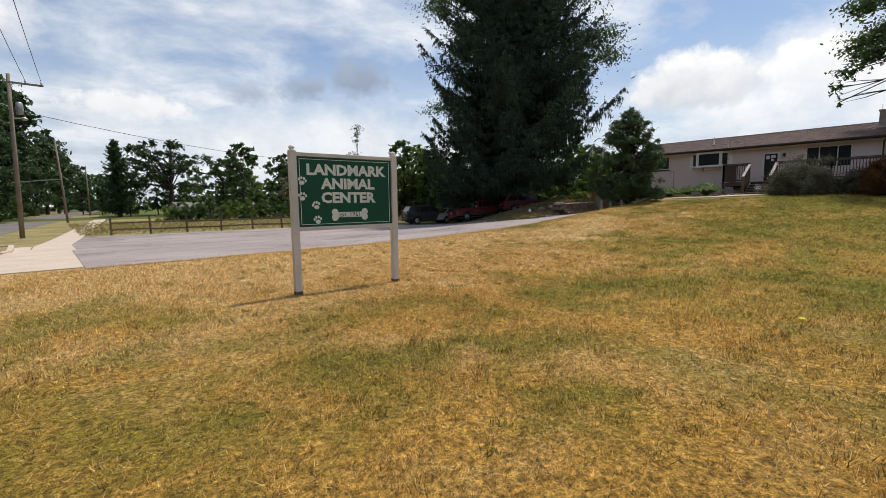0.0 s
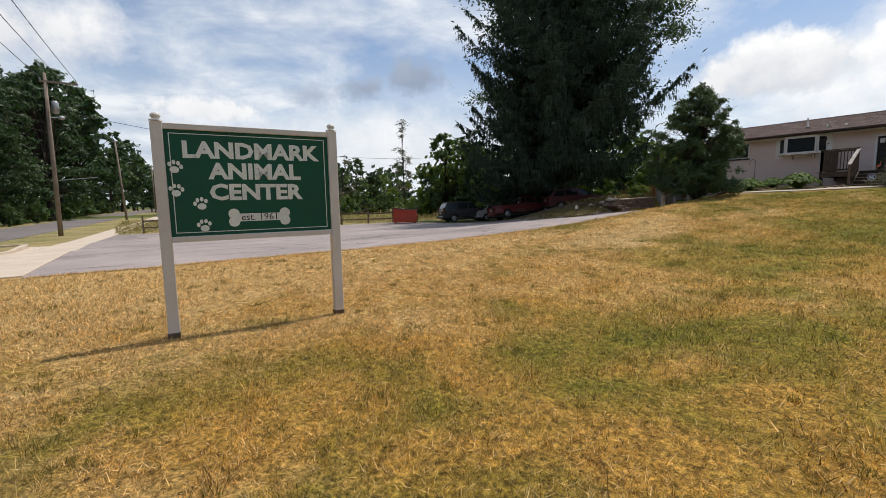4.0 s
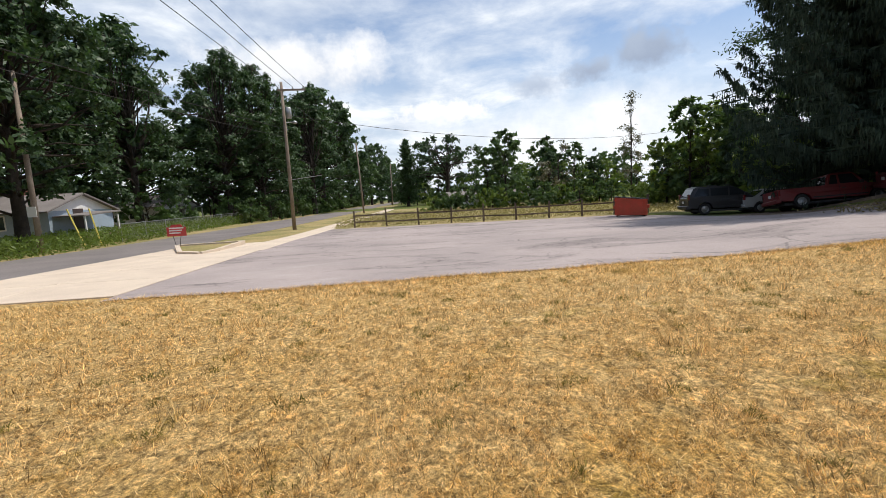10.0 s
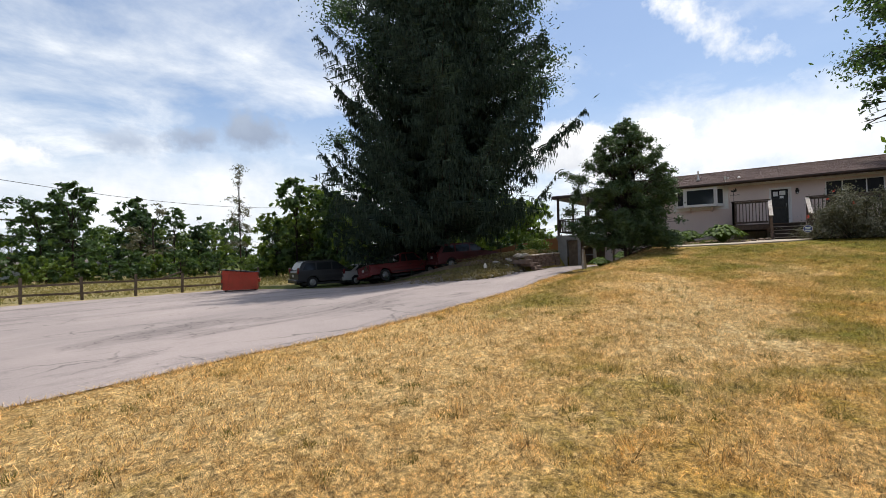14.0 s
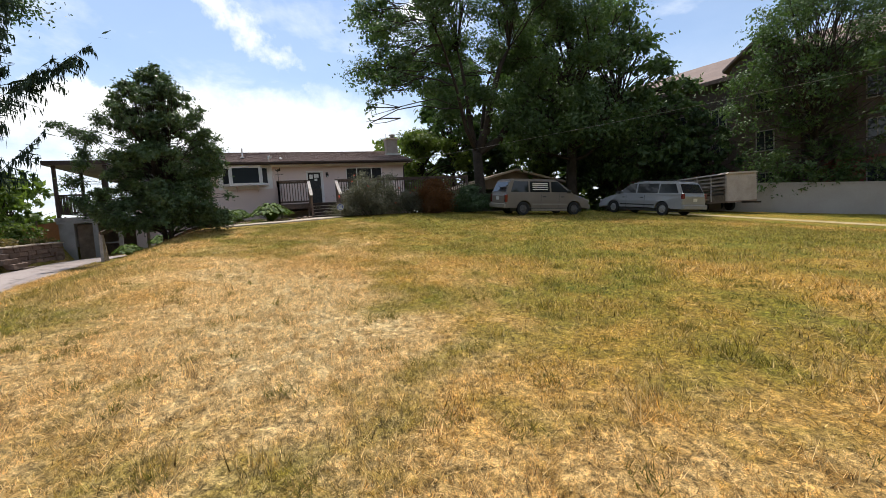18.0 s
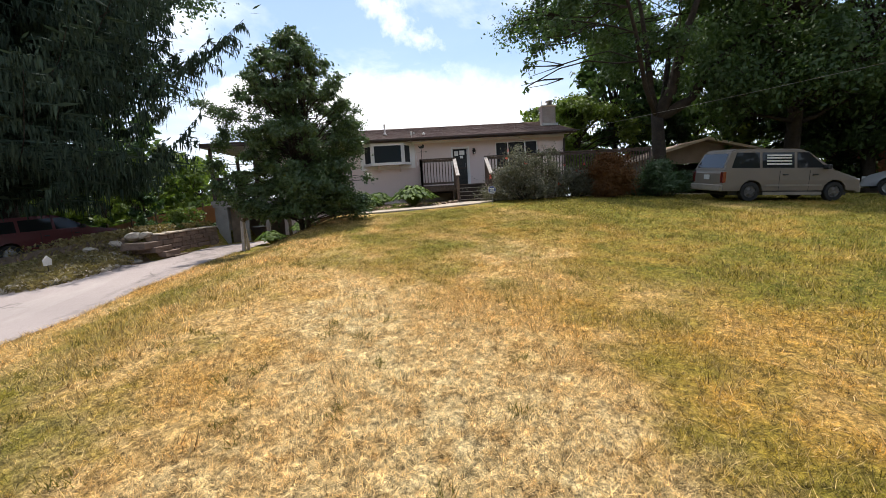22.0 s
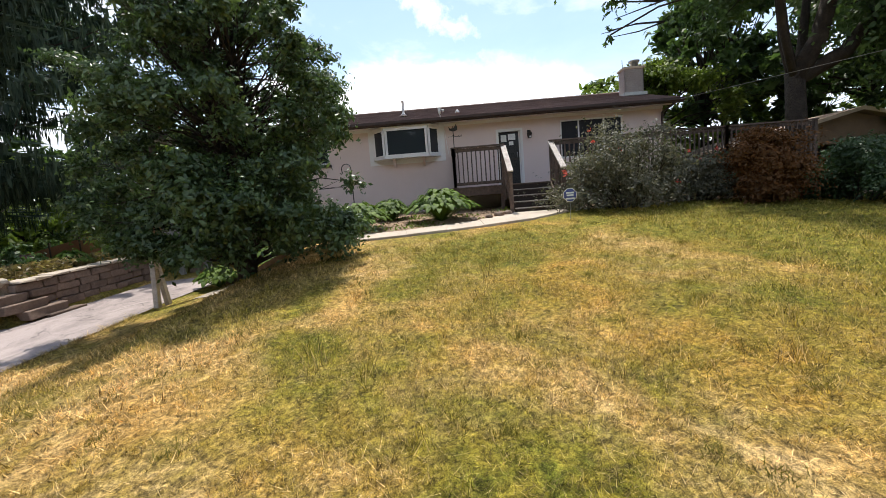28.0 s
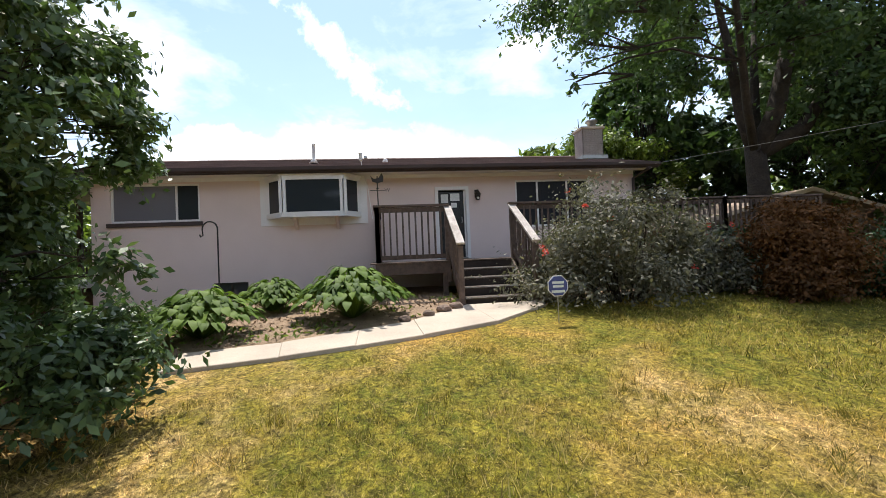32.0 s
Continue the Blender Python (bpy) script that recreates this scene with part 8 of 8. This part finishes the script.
brick_wall = stuff_mat("dark_siding", (0.135, 0.105, 0.092), (0.10, 0.078, 0.068), 0.5, 18, 0.9, bump=0.4)
brick_red = stuff_mat("red_brick", (0.22, 0.085, 0.060), (0.16, 0.065, 0.048), 0.8, 24, 0.9, bump=0.4)
flats_roof = stuff_mat("flats_shingles", (0.24, 0.175, 0.15), (0.19, 0.14, 0.12), 0.8, 14, 0.9, bump=0.4)
FO = Vector((36.23, -31.5, gz(36.23, -31.5)))
EV = 11.0 - FO.z                                    # eaves above the flats' own ground
flats = thing("apartment_building", "three-storey dark brick flats behind the trees", "building", tuple(FO), -74)
part("wall", box(B(), -7, 7, -30, 12, 0, EV), brick_wall, flats)
part("plinth_wall", box(B(), -7.05, 7.05, -30.05, 12.05, 0, 3.0), brick_red, flats)
part("roof", prism(B(), [(-7.8, EV - 0.3), (-7.8, EV), (0, EV + 3.5), (7.8, EV), (7.8, EV - 0.3), (0, EV + 3.2)], -30.6, 12.6, "y"), flats_roof, flats)
part("gable_wing", box(B(), -10.0, -7.06, -4.8, -0.9, 0, EV), brick_wall, flats)
part("wing_gable", prism(B(), [(-4.8, EV), (-0.9, EV), (-2.85, EV + 1.35)], -10.0, -7.06, "x"), brick_wall, flats)
for s, y0 in ((-1, -4.8), (1, -0.9)):
    part("wing_roof", prism(B(), [(y0 + s * 0.45, EV - 0.35), (y0 + s * 0.45, EV - 0.18), (-2.85, EV + 1.6), (-2.85, EV + 1.4)], -10.5, -4.0, "x"), flats_roof, flats)
for z in (1.0, 3.9, 6.6):
    for y in (-27.5, -24.0, -20.5, -17.0, -14.0, -11.0, -8.0, -2.85, 1.2, 4.2, 7.4, 10.2):
        xx = -10.03 if -4.8 < y < -0.9 else (-7.03 if z > 2 else -7.09)
        w = part("window", box(B(), xx - 0.05, xx + 0.02, y - 0.55, y + 0.55, z, z + 1.45), MORTAR, flats)
        part("pane", box(B(), xx - 0.06, xx - 0.052, y - 0.47, y - 0.03, z + 0.08, z + 1.37), GLASS, w)
        part("pane", box(B(), xx - 0.06, xx - 0.052, y + 0.03, y + 0.47, z + 0.08, z + 1.37), GLASS, w)

# ---- across the road ----
def small_house(label, at, turn, lx, ly, h, rise, wall, roof_m, porch_side=True):
    hs = thing("small_house", label, "house", at, turn)
    part("wall", box(B(), -lx, lx, -ly, ly, -0.2, h), wall, hs)
    part("gable", prism(B(), [(-ly, h), (ly, h), (0, h + rise)], lx - 0.14, lx - 0.002, "x"), WHITE_TRIM, hs)
    part("gable", prism(B(), [(-ly, h), (ly, h), (0, h + rise)], -lx + 0.002, -lx + 0.14, "x"), WHITE_TRIM, hs)
    for s in (-1, 1):
        part("roof_slope", prism(B(), [(s * (ly + 0.4), h - 0.14), (s * (ly + 0.4), h - 0.02), (0, h + rise + 0.14), (0, h + rise + 0.02)], -lx - 0.35, lx + 0.35, "x"), roof_m, hs)
    for x in (-lx * 0.6, lx * 0.1):
        w = part("window", box(B(), x - 0.55, x + 0.55, -ly - 0.03, -ly + 0.01, 1.0, 2.1), WHITE_TRIM, hs)
        part("pane", box(B(), x - 0.46, x + 0.46, -ly - 0.045, -ly - 0.032, 1.08, 2.02), GLASS, w)
    if porch_side:
        part("porch_roof", prism(B(), [(-ly * 0.9, h - 0.5), (-ly * 0.9, h - 0.4), (ly * 0.3, h - 0.15), (ly * 0.3, h - 0.25)], lx, lx + 2.4, "x"), roof_m, hs)
        for yy in (-ly * 0.85, ly * 0.2):
            part("porch_post", box(B(), lx + 2.2, lx + 2.3, yy, yy + 0.1, 0, h - 0.45), WHITE_TRIM, hs)
        part("porch_floor", box(B(), lx, lx + 2.4, -ly * 0.9, ly * 0.3, 0.0, 0.45), tan_board, hs)
        part("front_door", box(B(), lx, lx + 0.04, -0.9, 0.0, 0.45, 2.4), FASCIA, hs)
    part("chimney", box(B(), -lx * 0.3, -lx * 0.3 + 0.5, 0.3, 0.8, h, h + rise + 0.6), brick_red, hs)
    return hs


blue_wall = stuff_mat("pale_blue_siding", (0.36, 0.43, 0.50), (0.31, 0.37, 0.44), 0.8, 20, 0.8)
grey_roof = stuff_mat("grey_shingles", (0.22, 0.195, 0.185), (0.17, 0.15, 0.14), 1, 18, 0.9)
white_wall = stuff_mat("white_siding", (0.66, 0.66, 0.64), (0.58, 0.58, 0.56), 0.8, 20, 0.8)
small_house("pale blue single-storey house across the road", (-22.5, 45.0, -0.4), -8, 4.2, 3.0, 2.3, 1.2, blue_wall, grey_roof)
small_house("small white house further along the road", (-24.5, 66.0, -0.4), -10, 4.2, 3.2, 2.4, 1.3, white_wall, grey_roof)
small_house("long white low building beyond the hedge", (24.0, 94.0, -0.8), 3, 7.0, 4.0, 2.2, 0.7, white_wall, grey_roof, False)
small_house("white low building among the far trees", (40.0, 98.0, -0.5), 6, 4.0, 3.0, 2.6, 0.9, white_wall, grey_roof, False)

# chain-link fence across the road
chain = thing("chain_link_fence", "low chain-link fence on steel posts across the road", "fence", (-12.6, 40.0, -0.45))
for y in np.arange(39, 66, 3.0):
    part("post", tube(B(), [(0, y - 40, -0.1), (0, y - 40, 1.25)], 0.03, 6), METAL, chain)
part("top_rail", tube(B(), [(0, -1, 1.22), (0, 25, 1.22)], 0.022, 6), METAL, chain)
bm = B()
for i in range(170):
    y = -1 + i * 0.153
    for d in (1, -1):
        beam(bm, (0.01 * d, y, 0.02 if d > 0 else 1.2), (0.01 * d, y + 1.18, 1.2 if d > 0 else 0.02), 0.006, 0.006)
tagged(part("mesh_wires", bm, METAL, chain), kind="stuff")
for x, y, lx in ((-12.7, 35.5, -0.9), (-12.4, 36.5, -0.6)):
    g = thing("guy_guard", "leaning yellow guy-wire guard in the weeds", "guy guard", (x, y, gz(x, y)), 0, "guy guards")
    part("guard", tube(B(), [(0, 0, -0.05), (lx, 0.2, 2.4)], 0.045, 8), paint_mat("guard_yellow", (0.62, 0.50, 0.10), 0.5, 0, 0.1), g)
mailbox = thing("mailbox", "white mailbox on a post at the road's edge", "mailbox", (-12.2, 62.0, -0.45))
part("post", box(B(), -0.05, 0.05, -0.05, 0.05, -0.1, 1.0), FENCE, mailbox)
part("box", prism(B(), [(-0.12, 1.0), (0.12, 1.0), (0.12, 1.14), (0.07, 1.22), (-0.07, 1.22), (-0.12, 1.14)], -0.25, 0.25, "y"), WHITE_TRIM, mailbox)

# ---- woods and hedges ----
def proto(seed, h, spread, base, leaves, leaf, material, cl=20, r=0.25, name="roadside_tree", label="tall leafy tree in the row across the road", **kw):
    return broadleaf(name, label, (0, 0, -500), seed, h, spread, base, cl, leaves, leaf, material, r, **kw)


def plant(src, x, y, s=1.0, turn=0.0, z=None, tall=1.0):
    zz = gz(x, y) if z is None else z
    return copy_thing(src, pose(x, y, zz, 0, 0, turn) @ Matrix.Diagonal((s, s, s * tall, 1)))


near_big = [proto(51, 17, 5.8, 2.6, 19000, 0.25, LEAF_DARK, 80, 0.35, clump=(0.13, 0.25), twigs=1), proto(52, 16, 5.4, 2.2, 19000, 0.25, LEAF_MID, 80, 0.33, clump=(0.13, 0.25), twigs=1), proto(53, 19, 6.0, 2.8, 20000, 0.25, LEAF_DARK, 84, 0.36, clump=(0.13, 0.25), twigs=1)]
big = [proto(51, 17, 5.8, 2.6, 5600, 0.48, LEAF_DARK, 70, 0.35, clump=(0.13, 0.25), twigs=0), proto(52, 16, 5.4, 2.2, 5600, 0.48, LEAF_MID, 70, 0.33, clump=(0.13, 0.25), twigs=0), proto(53, 19, 6.0, 2.8, 5600, 0.48, LEAF_DARK, 72, 0.36, clump=(0.13, 0.25), twigs=0)]
CONE, DOME, OVAL = ((0.0, 0.25, 0.6, 0.85, 1.0), (0.8, 1.0, 0.62, 0.3, 0.06)), ((0.0, 0.3, 0.65, 0.9, 1.0), (0.75, 1.0, 0.95, 0.55, 0.2)), ((0.0, 0.2, 0.5, 0.8, 1.0), (0.55, 0.9, 1.0, 0.7, 0.15))
mid_t = [proto(54, 9, 3.0, 0.6, 2300, 0.37, LEAF_MID, 46, 0.10, "field_tree", "leafy tree beyond the field", clump=(0.18, 0.32), profile=OVAL, twigs=0), proto(55, 8, 2.6, 0.4, 2200, 0.36, LEAF_DARK, 46, 0.10, "field_tree", "dark leafy tree beyond the field", clump=(0.18, 0.32), profile=CONE, twigs=0),
         proto(56, 7, 3.3, 0.2, 2300, 0.37, LEAF_LIGHT, 46, 0.10, "field_tree", "light green tree beyond the field", clump=(0.18, 0.32), profile=DOME, twigs=0)]
hedge = [proto(57, 2.2, 1.7, 0.1, 1200, 0.20, LEAF_MID, 30, 0.06, "hedge_bush", "rounded green bush in the hedge behind the field", category="bush", profile=DOME, clump=(0.16, 0.3), twigs=0),
         proto(58, 1.8, 1.5, 0.1, 1100, 0.20, LEAF_LIGHT, 30, 0.06, "hedge_bush", "light green bush in the hedge behind the field", category="bush", profile=DOME, clump=(0.16, 0.3), twigs=0)]
rng = random.Random(77)
# the wood along the road's far side
# those at y < 0 are unseen, added to darken the picture window's reflection
for x, y, s in ((-17, 26, 1.2), (-20.5, 21, 1.15), (-16.5, 35.5, 1.0), (-27, 33, 1.3), (-22, 54.5, 1.05), (-28, 52, 1.25), (-31, 45, 1.3), (-18.5, 66, 1.08), (-24, 74, 1.25), (-34, 60, 1.35), (-30, 68, 1.3),
                (-17.5, 74, 1.12), (-13.2, 86, 1.28), (-14, 96, 1.3), (-20, 88, 1.3), (-13.5, 108, 1.15), (-14, 122, 1.05), (-13.5, 138, 0.95), (-20, 104, 1.3), (-24, 12, 1.1), (-20, 2, 1.0), (-32, 20, 1.25), (-19, -9, 1.05), (-23, -19, 1.1), (-18, -28, 1.0), (-22, -40, 1.1), (-19, -54, 1.0), (-27, -4, 1.2), (-28, -32, 1.2), (-15.5, 70, 0.8), (-13.5, 155, 1.1), (-13, 175, 1.1), (-13, 200, 1.15)):
    tagged(plant(rng.choice(near_big if 15 < y < 92 and x > -26 else big), x + bend(y), y, s * rng.uniform(0.92, 1.06), rng.uniform(0, 360)), group="trees across the road")
# darker undergrowth behind the row
for i in range(26):
    y = 40 + i * 6.5
    tagged(plant(rng.choice(mid_t[:2]), -27 - 6 * rng.random() + bend(y), y, rng.uniform(0.8, 1.2), rng.uniform(0, 360)), "leafy undergrowth behind the roadside trees", "tree", "undergrowth across the road")
for i in range(30):
    y = 52 + i * 4.5
    tagged(plant(hedge[0], -15.5 - 5 * rng.random() + bend(y), y, rng.uniform(1.0, 1.7), rng.uniform(0, 360)), "dark green bush between the roadside trunks", "bush", "bushes between the trunks")
# nearer row of bushes added to stand for the trees' shade on the verge
for i in range(16):
    y = 62 + i * 4.4
    tagged(plant(hedge[0], -13.4 - rng.random() + bend(y), y, rng.uniform(1.1, 1.9), rng.uniform(0, 360)), "dark green bush between the roadside trunks", "bush", "bushes between the trunks")
# trees beyond the fence and field
broadleaf("open_tree", "broad open-branched tree standing alone beyond the field", (18.5, 103, -0.5), 61, 15.0, 10.0, 5.5, 44, 9000, 0.36, LEAF_DARK, 0.5, gap=0.6, clump=(0.10, 0.19), profile=((0.0, 0.3, 0.6, 0.85, 1.0), (0.95, 1.0, 0.9, 0.65, 0.3)))
spruce("conifer_tree", "slim dark conifer beside the road", (9.5, 101, -0.5), 62, 14, 3.0, 1.5, LEAF_DARK, 22, 7, 6.0, 0.8)
for i in range(34):
    x = 24 + i * 2.6 + rng.uniform(-1, 1)
    y = rng.uniform(78, 104) - max(0, (x - 45)) * 0.55
    tagged(plant(rng.choice(mid_t), x, max(y, 44), rng.uniform(0.85, 1.35), rng.uniform(0, 360)), group="trees beyond the field")
for x, y, s in ((27.0, 86, 1.5), (34.5, 84, 1.4), (-4.0, 150, 1.6), (3.0, 160, 1.5), (6, 140, 1.2), (12, 150, 1.4), (8.5, 122, 0.9), (10, 136, 1.1), (13, 225, 2.2), (20, 205, 2.0), (5, 250, 2.4), (17, 180, 1.5), (50, -2, 1.1), (49, -7.5, 1.0), (46.5, -10, 0.9), (47.5, -12.5, 0.95), (52, -15, 1.3), (45, -17, 0.9)):
    tagged(plant(rng.choice(mid_t), x, y, s, rng.uniform(0, 360)), group="trees beyond the field")
for i in range(24):
    x = 12 + i * 2.6 + rng.uniform(-1, 1)
    tagged(plant(rng.choice(mid_t), x, rng.uniform(106, 122) - 0.3 * i, rng.uniform(0.75, 1.15), rng.uniform(0, 360)), group="trees beyond the field")
for i in range(30):
    x = 11.5 + i * 1.55
    tagged(plant(rng.choice(hedge), x, 66 - 0.34 * i + rng.uniform(-1.2, 1.2), rng.uniform(1.05, 1.6), rng.uniform(0, 360)), group="hedge behind the field")
# thicket behind the spruce and north of the porch
for i in range(26):
    x = rng.uniform(31, 62)
    y = rng.uniform(36, 50) if x < 44 else rng.uniform(27, 46)
    tagged(plant(rng.choice(mid_t + hedge), x, y, rng.uniform(0.75, 1.15), rng.uniform(0, 360)), group="thicket behind the house")
for i in range(12):
    tagged(plant(rng.choice(hedge), 34 + i * 1.7 + rng.uniform(-0.5, 0.5), 30.5 - 0.35 * i + rng.uniform(-1, 1), rng.uniform(0.9, 1.3), rng.uniform(0, 360)), group="thicket behind the house")
for i in range(18):
    x = 38 + 1.9 * i + rng.uniform(-1, 1)
    tagged(plant(rng.choice(mid_t), x, 48 - 0.75 * i + rng.uniform(-2.5, 2.5), rng.uniform(1.1, 1.5), rng.uniform(0, 360)), group="thicket behind the house")
broadleaf("dying_tree", "tall thin tree with a nearly bare top", (44.0, 73.0, -0.5), 63, 16.5, 1.5, 3, 26, 2400, 0.17, DRYLEAF, 0.13, bare=True, clump=(0.5, 0.9))
broadleaf("bare_tree", "half-bare grey tree beyond the field", (34.0, 78.0, -0.5), 64, 10.5, 3.4, 3, 16, 1300, 0.24, DRYLEAF, 0.2, bare=True)
broadleaf("second_maple_tree", "second great leafy tree behind the silver van", (38.5, -12.2, gz(38.5, -12.2)), 25, 18.5, 6.6, 4.0, 60, 46000, 0.18, LEAF_MID, 0.42, lean=(-1.0, 0.0))
# trees on the south side, before the flats and behind the vans
for x, y, s, k in ((46, -14, 1.0, 1), (51, -9, 0.9, 0), (49, -6.5, 0.75, 1), (38.3, -16.8, 1.0, 1), (34.5, -19.8, 0.40, 1), (43.0, -13.0, 0.66, 0), (33.8, -20.5, 0.42, 0), (37.5, -20.2, 0.44, 2), (40.0, -17.0, 0.6, 2)):
    tagged(plant(near_big[k] if s > 0.5 and x < 45 else big[k], x, y, s, rng.uniform(0, 360)), "leafy tree behind the vans and garage", "tree", "trees behind the vans")
broadleaf("feathery_tree", "tall feathery light-green tree beside the flats", (27.9, -23.2, gz(27.9, -23.2)), 71, 15.0, 5.2, 1.2, 150, 40000, 0.13, LEAF_MID, 0.18, clump=(0.16, 0.30), category="tree")
for i in range(14):
    tagged(plant(rng.choice(hedge + mid_t), rng.uniform(36, 47), -11 - rng.uniform(0, 14), rng.uniform(0.6, 1.0), rng.uniform(0, 360)), group="undergrowth behind the vans")
# far ring of woods that closes the view
for i in range(44):
    a = 2 * math.pi * i / 44
    x, y = 10 + 150 * math.cos(a) * rng.uniform(0.85, 1.2), 20 + 150 * math.sin(a) * rng.uniform(0.85, 1.2)
    if abs(x + 8) < 16:
        continue
    tagged(plant(rng.choice(mid_t), x, y, rng.uniform(1.5, 2.2), rng.uniform(0, 360), z=-0.6), "distant trees closing the view", "tree", "distant woods")
for p in near_big + big + mid_t + hedge:
    for o in [*p.children_recursive, p]:
        bpy.data.objects.remove(o)
# weeds in the field and on the verge
rs = np.random.RandomState(21)
x, y = rs.uniform(1.2, 45, 42000), 34 + 32 * rs.random(42000) ** 1.5
k = y > 40.9 - 0.145 * (x - 3)
x, y = x[k], y[k]
q = leaf_quads(rs, np.stack([x, y, ground_z(x, y) + rs.uniform(0.02, 0.62, len(x)) ** 2.0], 1), 0.075, 0.0, 3.2)
tagged(part("field_weeds", tri_mesh("field_weeds", q, WEED, True), WEED), "tall dry weeds in the field behind the rail fence", "weeds", kind="stuff")
x, y = rs.uniform(-19, -11.5, 26000), rs.uniform(18, 66, 26000)
q = leaf_quads(rs, np.stack([x, y, ground_z(x, y) + rs.uniform(0.02, 1.0, len(x)) ** 1.5], 1), 0.10, 0.0, 2.8)
tagged(part("verge_weeds", tri_mesh("verge_weeds", q, LEAF_LIGHT, True), LEAF_LIGHT), "tall green weeds along the far verge", "weeds", kind="stuff")
